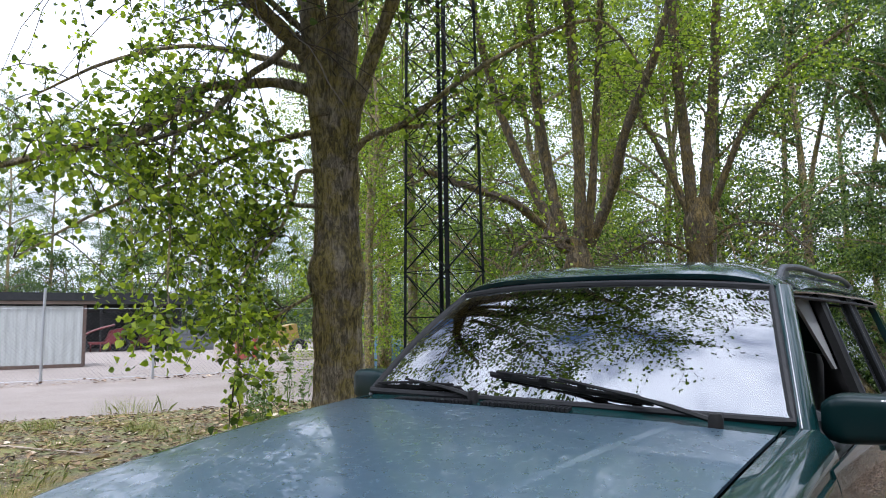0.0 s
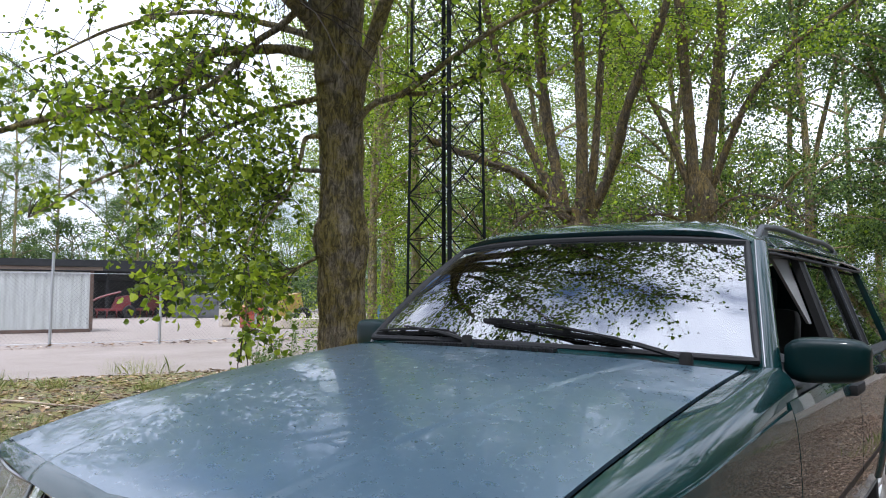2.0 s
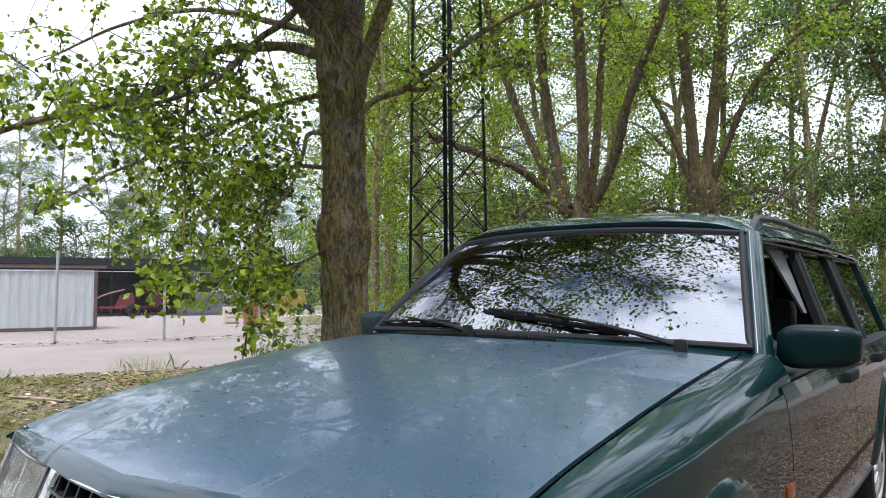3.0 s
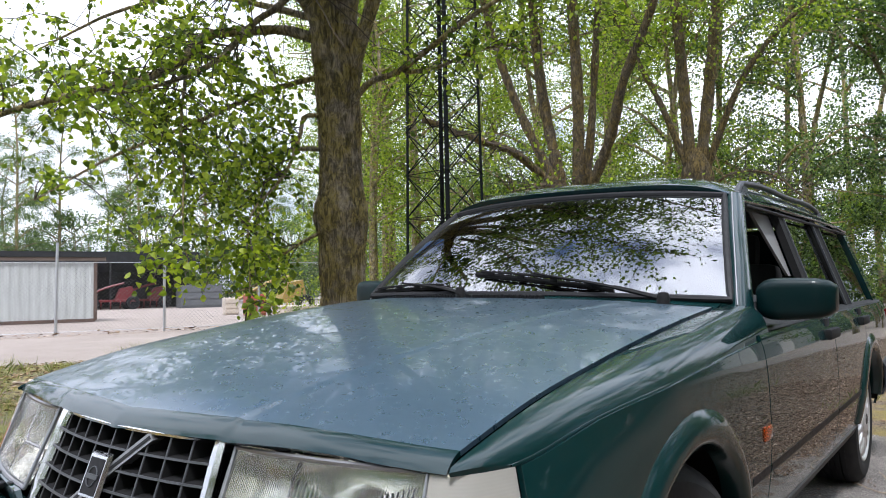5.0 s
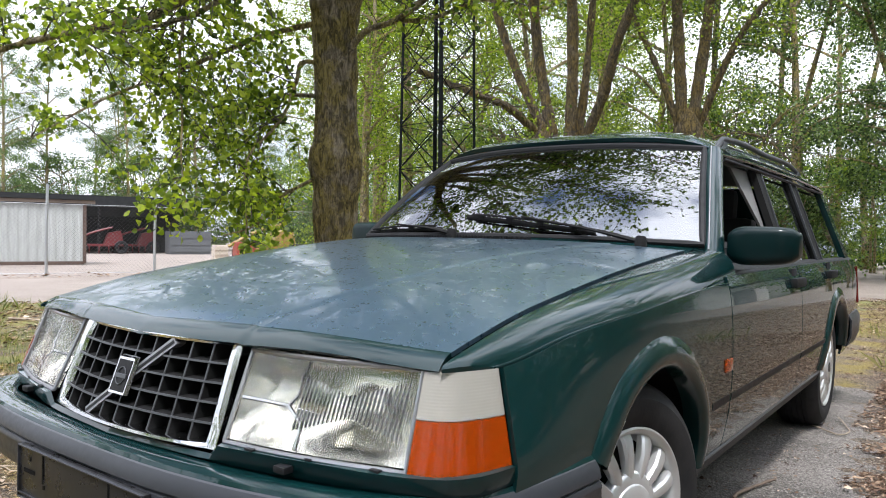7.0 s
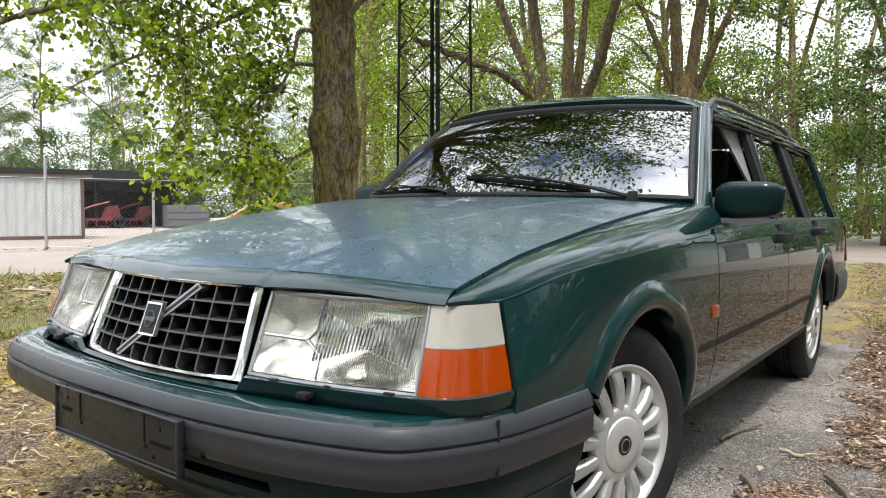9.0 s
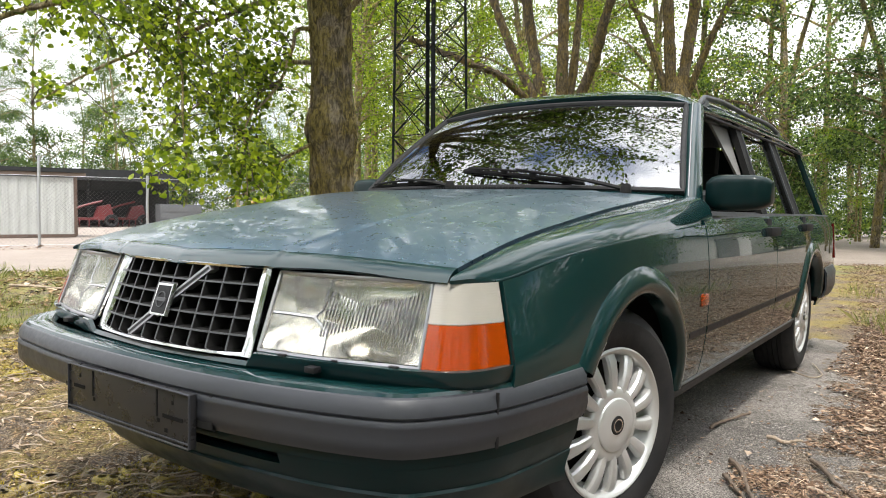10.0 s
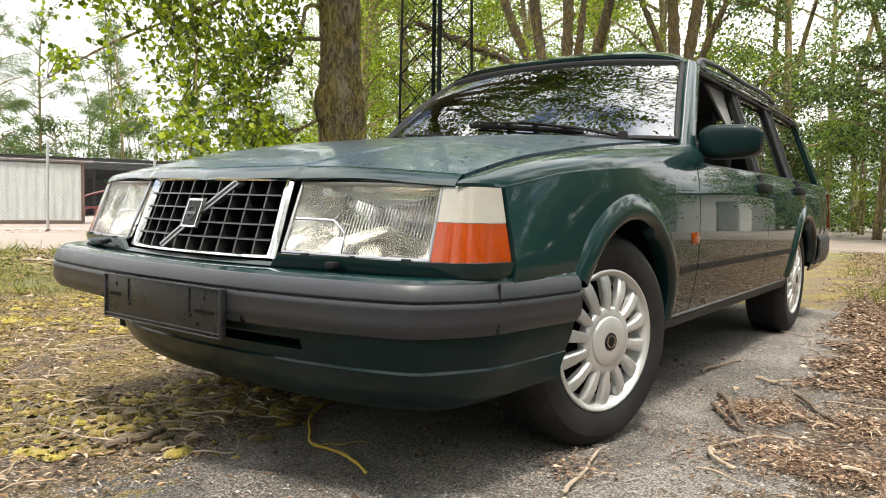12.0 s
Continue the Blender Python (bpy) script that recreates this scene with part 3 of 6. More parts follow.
# ---- the face of the car ----
def grille_y(x, z):
    return -0.815 + 0.040 * (x / 0.31) ** 2 - 0.075 * (0.777 - z) / 0.204


def grille_at(x, z, back=0.0):
    return np.array([x * (1 + 0.045 * (0.777 - z) / 0.204), grille_y(x, z) + back, z])


# Near-black sheet behind the bars holds the grille's depth shade as colour.
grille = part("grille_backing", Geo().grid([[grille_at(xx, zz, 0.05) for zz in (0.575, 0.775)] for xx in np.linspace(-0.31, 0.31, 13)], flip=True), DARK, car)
for k in range(11):
    xx = -0.293 + 0.586 * k / 10
    # Cell shade put into near-black bars, with paler strips on their fronts.
    part("grille_bar", Geo().loft([[grille_at(xx + dx, zz, dy) for dx, dy in ((-0.002, 0.003), (0.002, 0.003), (0.0025, 0.045), (-0.0025, 0.045))] for zz in np.linspace(0.585, 0.767, 5)]), WIPER_BLACK, grille, smooth=False)
    part("bar_edge", Geo().loft([[grille_at(xx + dx, zz, dy) for dx, dy in ((-0.0018, 0.0005), (0.0018, 0.0005), (0.0018, 0.0028), (-0.0018, 0.0028))] for zz in np.linspace(0.585, 0.767, 5)]), GRILLE_EDGE, grille, smooth=False)
for k in range(1, 5):
    zz = 0.582 + 0.188 * k / 5
    part("grille_bar", Geo().loft([[grille_at(xx, zz + dz, dy) for dz, dy in ((-0.002, 0.001), (0.002, 0.001), (0.0025, 0.04), (-0.0025, 0.04))] for xx in np.linspace(-0.296, 0.296, 13)]), WIPER_BLACK, grille, smooth=False)
    part("bar_edge", Geo().loft([[grille_at(xx, zz + dz, dy) for dz, dy in ((-0.0018, -0.002), (0.0018, -0.002), (0.0018, 0.0008), (-0.0018, 0.0008))] for xx in np.linspace(-0.296, 0.296, 13)]), GRILLE_EDGE, grille, smooth=False)
frame_ring = ([grille_at(xx, 0.574) for xx in np.linspace(-0.308, 0.308, 13)] + [grille_at(0.308, zz) for zz in np.linspace(0.574, 0.778, 7)[1:]]
              + [grille_at(xx, 0.778) for xx in np.linspace(0.308, -0.308, 13)[1:]] + [grille_at(-0.308, zz) for zz in np.linspace(0.778, 0.574, 7)[1:-1]])
sections = []
mid = np.array([0, -0.84, 0.676])
for p in frame_ring:
    d = (mid - p) * (1, 0, 1)
    corner = 0.032
    inward = np.array([np.sign(d[0]) * (corner if abs(p[0]) > 0.29 else 0), 0, np.sign(d[2]) * (0.011 if min(abs(p[2] - 0.574), abs(p[2] - 0.778)) < 1e-6 else 0)])
    sections.append([p + (0, 0.035, 0), p + (0, -0.002, 0), p + inward * 0.3 + (0, -0.009, 0), p + inward * 0.8 + (0, -0.007, 0), p + inward + (0, 0.001, 0), p + inward + (0, 0.035, 0)])
part("grille_frame", Geo().grid(sections, close_u=True, close_v=True), CHROME, grille, "chrome grille surround", sharp=40)
bar = [[grille_at(xx + dx, zz + dz, dy) for dx, dz, dy in ((-0.008, 0.0065, -0.004), (0.008, -0.0065, -0.004), (0.008, -0.0065, 0.02), (-0.008, 0.0065, 0.02))] for xx, zz in zip(np.linspace(-0.115, 0.125, 7), np.linspace(0.586, 0.766, 7))]
diagonal = part("grille_diagonal", Geo().loft(bar), BAR_GREY, grille, "grey diagonal bar", smooth=False)
groove = [[grille_at(xx + dx, zz + dz, dy) for dx, dz, dy in ((-0.0028, 0.0023, -0.0052), (0.0028, -0.0023, -0.0052), (0.0028, -0.0023, 0.0), (-0.0028, 0.0023, 0.0))] for xx, zz in zip(np.linspace(-0.113, 0.123, 7), np.linspace(0.588, 0.764, 7))]
# Raised black strip along the middle of the bar.
part("diagonal_dark_strip", Geo().loft(groove), BLACK, diagonal, smooth=False)
badge = part("badge_plate", Geo().loft([[grille_at(xx, zz, -0.006) for xx, zz in ((-0.032, 0.640), (0.032, 0.640), (0.032, 0.722), (-0.032, 0.722))],
                                        [grille_at(xx, zz, -0.016) for xx, zz in ((-0.030, 0.643), (0.030, 0.643), (0.030, 0.719), (-0.030, 0.719))]][::-1]), CHROME, grille, "plain square badge", smooth=False)
part("badge_face", Geo().loft([[grille_at(xx, zz, -0.017) for xx, zz in ((-0.026, 0.648), (0.026, 0.648), (0.026, 0.714), (-0.026, 0.714))],
                               [grille_at(xx, zz, -0.012) for xx, zz in ((-0.026, 0.648), (0.026, 0.648), (0.026, 0.714), (-0.026, 0.714))]]), BLACK, badge, smooth=False)
ang = np.linspace(0, 2 * np.pi, 25)[:-1]
ring = np.array([grille_at(0.016 * math.cos(a), 0.681 + 0.018 * math.sin(a), -0.018) for a in np.r_[ang, ang[:1]]])
part("badge_ring", Geo().tube(ring, 0.0013, 5), GRILLE_EDGE, badge)
part("badge_bar", Geo().loft([[grille_at(xx, zz, dy) for xx, zz in ((-0.021, 0.677), (0.021, 0.677), (0.021, 0.685), (-0.021, 0.685))] for dy in (-0.0195, -0.012)]), GRILLE_EDGE, badge, smooth=False)

lamp_top, lamp_low = np.array([(0.336, -0.775, 0.765), (0.712, -0.694, 0.763)]), np.array([(0.345, -0.848, 0.596), (0.726, -0.757, 0.594)])


def lamp_at(a, b, back=0.0):
    """A place on the headlamp's front: a from the grille outwards, b from below upwards."""
    p = (lamp_low[0] * (1 - a) + lamp_low[1] * a) * (1 - b) + (lamp_top[0] * (1 - a) + lamp_top[1] * a) * b
    p = p + np.array([0, -0.014 * math.sin(math.pi * a), 0])
    return p + np.array([-0.18, 0.95, 0.25]) * back


for s in (1, -1):
    m = np.array([s, 1, 1.0])
    bowl = []
    for a in np.linspace(0, 1, 25):
        col = []
        for b in np.linspace(0, 1, 13):
            da = min(a, 0.36 - a if a < 0.36 else 9) if a < 0.36 else min(a - 0.36, 1 - a) * 0.62
            deep = 0.105 * min(1, 9 * da) * min(1, 7 * min(b, 1 - b)) * (1 - 1.6 * (b - 0.5) ** 2)
            col.append(lamp_at(a, b, 0.012 + deep))
        bowl.append(col)
    lamp = part("headlamp", Geo().grid(np.array(bowl) * m, flip=s < 0), BRIGHT, car, "ribbed glass headlamp with silver reflector", sharp=70)
    lens = Geo().shell(np.array([[lamp_at(a, b) for b in np.linspace(0, 1, 9)] for a in np.linspace(0, 1, 25)]) * m, 0.004, flip=s < 0)
    lens_ob = part("headlamp_lens", lens, LAMP_GLASS, lamp, "clear ribbed glass", sharp=60)
    lens_ob.visible_shadow = False
    rim = np.array([lamp_at(a, 0, -0.001) for a in np.linspace(0, 1, 9)] + [lamp_at(1, b, -0.001) for b in np.linspace(0, 1, 5)[1:]] + [lamp_at(a, 1, -0.001) for a in np.linspace(1, 0, 9)[1:]] + [lamp_at(0, b, -0.001) for b in np.linspace(1, 0, 5)[1:]])
    part("lamp_rim", Geo().tube(rim * m, 0.005, 6), BAR_GREY, lamp)
    split = np.array([lamp_at(a, b, 0.006) for a, b in ((0.02, 0.47), (0.20, 0.47), (0.33, 0.46), (0.38, 0.58), (0.38, 0.78), (0.40, 0.97))])
    part("reflector_divider", Geo().tube(split * m, 0.0045, 6), CHROME, lamp)
    low = np.array([lamp_at(a, b, 0.006) for a, b in ((0.33, 0.46), (0.43, 0.30), (0.43, 0.03))])
    part("reflector_divider", Geo().tube(low * m, 0.0045, 6), CHROME, lamp)
    for a, b, r in ((0.19, 0.73, 0.030), (0.68, 0.52, 0.022)):
        c = lamp_at(a, b, 0.055) * m
        bulb = Geo()
        bulb.lathe([(0.0, -0.02), (r * 0.7, -0.016), (r, 0.0), (r, 0.03)], c, 20, axis=1)
        part("bulb_shield", bulb, CHROME, lamp)
    # corner lamp: cloudy above, amber below
    top_path = along([(0.716, -0.694, 0), (0.744, -0.686, 0), (0.768, -0.668, 0), (0.782, -0.640, 0), (0.799, -0.586, 0)], 15)
    low_path = along([(0.730, -0.757, 0), (0.768, -0.745, 0), (0.797, -0.720, 0), (0.815, -0.685, 0), (0.8405, -0.596, 0)], 15)

    def corner_rows(z0, z1):
        rows = []
        for zz in np.linspace(z0, z1, 7):
            k = (zz - 0.590) / (0.764 - 0.590)
            p = low_path * (1 - k) + top_path * k
            p[:, 2] = zz
            rows.append(p)
        return np.array(rows) * m

    corner = part("corner_lamp", Geo().shell(corner_rows(0.5850, 0.6785), 0.004, flip=s < 0), LENS_AMBER, car, "amber turn signal lens", sharp=60)
    part("corner_lamp_upper", Geo().shell(corner_rows(0.680, 0.762), 0.004, flip=s < 0), LENS_CLOUDY, corner, "cloudy white upper lens", sharp=60)
    back = corner_rows(0.586, 0.761)
    back[:, :, 0] = back[:, :, 0] - s * 0.020
    back[:, :, 1] += 0.030
    part("lamp_housing", Geo().grid(back, flip=s < 0), LENS_BACK, corner)
    wall = corner_rows(0.586, 0.677)[:, 10] - np.array([s * 0.002, 0, 0])
    part("lamp_partition", Geo().shell(np.stack([wall, wall + np.array([-s * 0.03, 0.012, 0])]), 0.002), LENS_BACK, corner)
    for k in range(13):
        zz = 0.690 + 0.0052 * k
        r = corner_rows(zz, zz + 0.001)[0][2:11] + np.array([0.0012 * s, -0.0016, 0])
        part("lens_rib", Geo().tube(r, 0.0011, 4), LENS_CLOUDY, corner)

# painted panel under the lamps, with clips and a washer stub
low_line = along([(0.0, -0.893, 0), (0.33, -0.862, 0), (0.55, -0.815, 0), (0.725, -0.768, 0), (0.80, -0.725, 0), (0.826, -0.68, 0), (0.842, -0.60, 0)], 34)
for s in (1, -1):
    m = np.array([s, 1, 1.0])
    rows = []
    for zz, o in ((0.535, 0.030), (0.557, 0.026), (0.560, 0.012), (0.567, 0.007), (0.594, 0.003)):
        p = low_line.copy()
        p[:, 2] = np.where((p[:, 0] < 0.338) & (zz > 0.57), 0.570, zz)
        p[:, 1] += o
        p[:, 0] *= 1 - 0.75 * o
        rows.append(p)
    panel = part("lamp_panel", Geo().shell(np.array(rows) * m, 0.012, flip=s < 0), PAINT, car)
    stub = part("washer_stub", Geo().box((s * 0.505, -0.836, 0.574), (0.030, 0.030, 0.014), bevel=0.004), BLACK, panel)
    for cx, cy in ((0.42, -0.846), (0.545, -0.815), (0.68, -0.783)):
        part("lamp_clip", Geo().box((s * cx, cy, 0.594), (0.022, 0.012, 0.006), bevel=0.002), BLACK, panel)

# bumper: a plan line, an outline swept along it
def swept(path, profile, n=60):
    p = along([(a, b) for a, b in path], n)
    tan = np.gradient(p, axis=0)
    out = np.stack([-tan[:, 1], tan[:, 0]], 1)
    out /= np.linalg.norm(out, axis=1, keepdims=True)
    out *= np.sign(out[0][1]) * -1
    return np.array([[(*(q + o * d), z) for q, o in zip(p, out)] for d, z in profile])


def whole(path):
    return [(-a, b) for a, b in path[:0:-1]] + list(path)


BUMPER = [(0.0, -0.946), (0.30, -0.936), (0.52, -0.902), (0.66, -0.863), (0.735, -0.830), (0.790, -0.758), (0.842, -0.645), (0.868, -0.50), (0.884, -0.325)]
FAR_END = [(-0.884, -0.325), (-0.872, -0.50), (-0.858, -0.650), (-0.816, -0.792), (-0.714, -0.876), (-0.53, -0.914), (-0.30, -0.938)]
body = swept(FAR_END + BUMPER, [(-0.07, 0.530), (-0.040, 0.546), (-0.020, 0.546), (-0.006, 0.539), (0.002, 0.527), (0.005, 0.513), (0.0005, 0.509), (0.0005, 0.502), (0.006, 0.498), (0.0072, 0.495), (0.0072, 0.492), (0.006, 0.488), (0.007, 0.466), (0.004, 0.448), (-0.006, 0.434), (-0.026, 0.427), (-0.08, 0.425)], 120)
bumper = part("front_bumper", Geo().shell(body, 0.008, flip=True), PLASTIC, car, "scuffed grey plastic bumper", sharp=28)
shelf = swept([(a * 0.990, b + 0.010) for a, b in FAR_END + BUMPER], [(-0.075, 0.540), (-0.05, 0.552), (-0.014, 0.553), (-0.002, 0.550), (0.001, 0.543)], 120)
part("bumper_top_trim", Geo().shell(shelf, 0.006, flip=True), PAINT, bumper, "painted green edge")
for s in (1, -1):
    for k0, k1 in ((0.36, 0.70), (0.745, 0.90)):
        p = along(BUMPER, 80)[int(80 * k0):int(80 * k1)]
        line = np.array([(s * (a + 0.008 * a), b - 0.006 * (1 - a * a), 0.484) for a, b in p])
        part("bumper_ridge", Geo().tube(line, 0.0045, 6), PLASTIC, bumper)
    seam = [(s * 0.849, -0.655, zz) for zz in np.linspace(0.43, 0.545, 5)]
    part("bumper_joint", Geo().tube(seam, 0.004, 5), BLACK, bumper)
# painted valance under the bumper, far end tucked to suit the view; spoiler lip below
VALANCE = [(-0.78, -0.36), (-0.755, -0.47), (-0.70, -0.59), (-0.61, -0.70), (-0.50, -0.79), (-0.31, -0.872), (0.0, -0.915), (0.30, -0.908), (0.52, -0.880), (0.66, -0.842), (0.728, -0.811), (0.782, -0.742), (0.833, -0.64), (0.859, -0.50), (0.873, -0.335)]
valance = part("bumper_valance", Geo().shell(swept(VALANCE, [(-0.06, 0.442), (0.0, 0.440), (0.003, 0.430), (-0.001, 0.404), (-0.014, 0.403)], 100), 0.006, flip=True), SPOILER, car, "painted green valance with an air slot", sharp=40)
mid = swept(VALANCE, [(-0.001, 0.404), (-0.004, 0.392), (-0.011, 0.374)], 100)
low = swept(VALANCE, [(-0.024, 0.375), (-0.011, 0.374), (-0.020, 0.352), (-0.028, 0.338)], 100)
part("valance_lower", Geo().shell(low, 0.006, flip=True), SPOILER, valance, sharp=40)
reach = mid[0][:, 0]
for side in (mid[:, reach > 0.44], mid[:, reach < -0.36]):
    part("valance_middle", Geo().shell(side, 0.006, flip=True), SPOILER, valance, sharp=40)
# Near-black sheet inside the slot opening, its shade put into colour.
part("slot_backing", Geo().shell(swept(VALANCE, [(-0.055, 0.41), (-0.055, 0.365)], 60), 0.006, flip=True), DARK, valance)
APRON = [(-0.74, -0.36), (-0.71, -0.44), (-0.655, -0.53), (-0.585, -0.61), (-0.48, -0.675), (-0.33, -0.715), (-0.18, -0.738), (0.0, -0.745), (0.22, -0.742), (0.38, -0.730), (0.51, -0.703), (0.62, -0.655), (0.705, -0.595), (0.765, -0.520), (0.808, -0.44), (0.838, -0.352)]
upper, lower = swept(VALANCE, [(-0.035, 0.346), (-0.022, 0.346), (-0.020, 0.343)], 100), swept(APRON, [(0.018, 0.226), (-0.06, 0.222)], 100)
rise = 0.060 * np.clip((np.abs(lower[:, :, 0]) - 0.66) / 0.18, 0, 1) ** 1.5
lower[:, :, 2] += rise
skirt = [upper[2] * (1 - k) + lower[0] * k + np.array([0, -0.016, -0.004]) * math.sin(math.pi * k) for k in (0.05, 0.3, 0.55, 0.75, 0.9)]
apron = np.concatenate([upper, skirt, lower])
spoiler = part("front_spoiler", Geo().shell(apron, 0.008, flip=True), SPOILER, car, "scraped green front spoiler in dimmed paint", sharp=22)
# empty plate holder over a raised near-black strip that paints the recess shade
recess = swept([(-0.31, -0.934), (-0.15, -0.943), (0.0, -0.946), (0.15, -0.943), (0.31, -0.934)], [(0.0, 0.505), (0.0095, 0.503), (0.0095, 0.432), (0.0, 0.428)], 20)
part("recess_shade_strip", Geo().shell(recess, 0.004, flip=True), WIPER_BLACK, bumper)
holder = part("plate_holder", Geo().box((0.010, -0.963, 0.445), (0.520, 0.016, 0.122), bevel=0.004), HOLDER, bumper, "empty black plate holder")
for zz, edge in ((0.386, GRILLE_EDGE), (0.396, PLASTIC), (0.504, PLASTIC)):
    part("holder_lip", Geo().box((0.010, -0.971, zz), (0.514, 0.008, 0.0032), bevel=0.001), edge, holder)
for xx in (-0.247, 0.267):
    part("holder_lip", Geo().box((xx, -0.972, 0.445), (0.003, 0.006, 0.118), bevel=0.001), PLASTIC, holder)
# Slots are near-black boxes on the face; their inner shade is colour.
for xx in (-0.13, 0.145):
    part("holder_slot_mark", Geo().box((xx, -0.9705, 0.468), (0.006, 0.004, 0.062)), DARK, holder, smooth=False)
for xx, zz, wide in ((-0.19, 0.480, 0.006), (-0.195, 0.452, 0.05), (0.205, 0.478, 0.006), (0.205, 0.444, 0.075), (0.15, 0.43, 0.01), (0.18, 0.412, 0.01), (-0.125, 0.43, 0.008)):
    part("holder_slot_mark", Geo().box((xx, -0.9705, zz), (wide, 0.004, 0.009)), DARK, holder, smooth=False)

# wipers parked along the foot of the screen
def on_glass(x, k, lift=0.012):
    """A place just off the windscreen: x across, k from its foot upwards."""
    q = screen_edge(x / (0.762 * (1 - k) + 0.622 * k), False) * (1 - k) + screen_edge(x / (0.762 * (1 - k) + 0.622 * k), True) * k
    return q + np.array([0, -0.012, 0.016]) * math.sin(math.pi * k) + np.array([0, -0.62, 0.78]) * lift


def wiper(pivot, arm, blade):
    pivot = np.array(pivot)
    line = along([pivot + (0, 0, 0.014), pivot * 0.75 + on_glass(*arm) * 0.25 + (0, 0, 0.020), on_glass(*arm, 0.034)], 14)
    w = part("wiper", Geo().tube(line, np.r_[np.full(5, 0.013), np.linspace(0.010, 0.006, 9)], 6, squash=0.6), WIPER_BLACK, car, "black wiper arm and blade")
    part("wiper_pivot", Geo().lathe([(0, 0.036), (0.015, 0.034), (0.020, 0.022), (0.021, -0.03)], pivot, 14, axis=2), WIPER_BLACK, w)
    (x0, k0), (x1, k1) = blade
    for name, lift, r, squash, cut in (("wiper_blade", 0.006, 0.0055, 1.6, 0.0), ("wiper_frame", 0.020, 0.0048, 1.0, 0.06)):
        pts = [on_glass(x0 + (x1 - x0) * q, k0 + (k1 - k0) * q, lift + (0.008 * math.sin(math.pi * q) if cut else 0)) for q in np.linspace(cut, 1 - cut, 12)]
        part(name, Geo().tube(pts, r, 5, squash=squash), WIPER_BLACK, w)
    for q in (0.14, 0.38, 0.62, 0.86):
        c = on_glass(x0 + (x1 - x0) * q, k0 + (k1 - k0) * q, 0.013)
        part("blade_claw", Geo().box(c, (0.030, 0.010, 0.016), bevel=0.002), WIPER_BLACK, w)


wiper((0.600, 0.612, 0.985), (0.10, 0.115), ((-0.185, 0.165), (0.40, 0.045)))
wiper((-0.190, 0.622, 1.000), (-0.55, 0.055), ((-0.28, 0.050), (-0.745, 0.030)))

# wheels
def wheel(x, y, s, steer, droop=0.0):
    hub = new("wheel")
    hub.parent = car
    hub.matrix_basis = pose(x, y, WHEEL_Z - droop, 0, 0, steer) @ Matrix.Scale(1.045, 4)
    tagged(hub, "silver spoked wheel with black tyre")
    prof = [(0.196, 0.0), (0.204, -0.002 * s), (0.212, 0.004 * s), (0.245, 0.012 * s), (0.275, 0.008 * s), (0.296, -0.006 * s), (0.309, -0.022 * s), (0.3140, -0.040 * s)]
    for k in range(5):
        c = -0.052 - 0.026 * k
        prof += [(0.3150, c * s + 0.012 * s), (0.3150, c * s - 0.008 * s), (0.3085, c * s - 0.009 * s), (0.3085, c * s - 0.012 * s)]
    prof += [(0.313, -0.180 * s), (0.300, -0.196 * s), (0.25, -0.206 * s), (0.19, -0.19 * s)]
    part("tyre", Geo().lathe(prof, (0, 0, 0), 72), TYRE, hub, "worn black tyre", sharp=25)
    rim = part("rim", Geo().lathe([(0.206, 0.0), (0.207, 0.004 * s), (0.202, 0.007 * s), (0.194, 0.004 * s), (0.186, -0.010 * s), (0.180, -0.035 * s), (0.17, -0.045 * s)], (0, 0, 0), 72), SILVER, hub, sharp=50)
    # Near-black disc: the shade behind the spokes put into colour.
    part("spoke_backing", Geo().lathe([(0.0, -0.055 * s), (0.176, -0.055 * s)], (0, 0, 0), 36), DARK, hub)
    spoke_me = None
    for k in range(14):
        th = 2 * math.pi * (k + 0.1) / 14
        if not spoke_me:
            rows = []
            for r, wd, out, dip in ((0.084, 0.0150, 0.0085, 0.012), (0.11, 0.0158, 0.0105, 0.020), (0.14, 0.0180, 0.0105, 0.024), (0.172, 0.0212, 0.004, 0.022), (0.192, 0.0225, -0.006, 0.016)):
                rows.append([(s * (out - dip), -wd, r), (s * (out - 0.008), -wd * 0.92, r), (s * (out - 0.002), -wd * 0.66, r), (s * out, -wd * 0.2, r), (s * out, wd * 0.2, r), (s * (out - 0.002), wd * 0.66, r), (s * (out - 0.008), wd * 0.92, r), (s * (out - dip), wd, r)])
            spoke_me = Geo().loft(rows).mesh("spoke", True, 28)
        sp = part("spoke", spoke_me, SILVER, hub)
        sp.matrix_basis = Matrix.Rotation(th, 4, "X")
    centre = part("wheel_centre", Geo().lathe([(0.0, 0.017 * s), (0.040, 0.0165 * s), (0.068, 0.0150 * s), (0.0715, 0.0125 * s), (0.0725, 0.0095 * s), (0.080, 0.0095 * s), (0.094, 0.008 * s), (0.100, 0.002 * s), (0.102, -0.02 * s)], (0, 0, 0), 40), SILVER, hub, sharp=40)
    part("centre_badge", Geo().lathe([(0.0, 0.0195 * s), (0.025, 0.019 * s), (0.027, 0.014 * s)], (0, 0, 0), 24), BLACK, hub, "plain dark centre badge")
    part("badge_ring", Geo().lathe([(0.0150, 0.0202 * s), (0.0185, 0.0202 * s), (0.0185, 0.018 * s)], (0, 0, 0), 24), CHROME, hub)


k = Mat("tyre_rubber", (0.012, 0.012, 0.013), 0.7, Specular_IOR_Level=0.25)
dirt = k.noise(9, 6, 0.7)
k.colour(k.mix(k.ramp(dirt, (0.4, 0.0), (0.8, 0.7)), (0.012, 0.012, 0.013), (0.034, 0.032, 0.030)))
k.bump(k.noise(120, 3), 0.15, 0.003)
TYRE = k.m
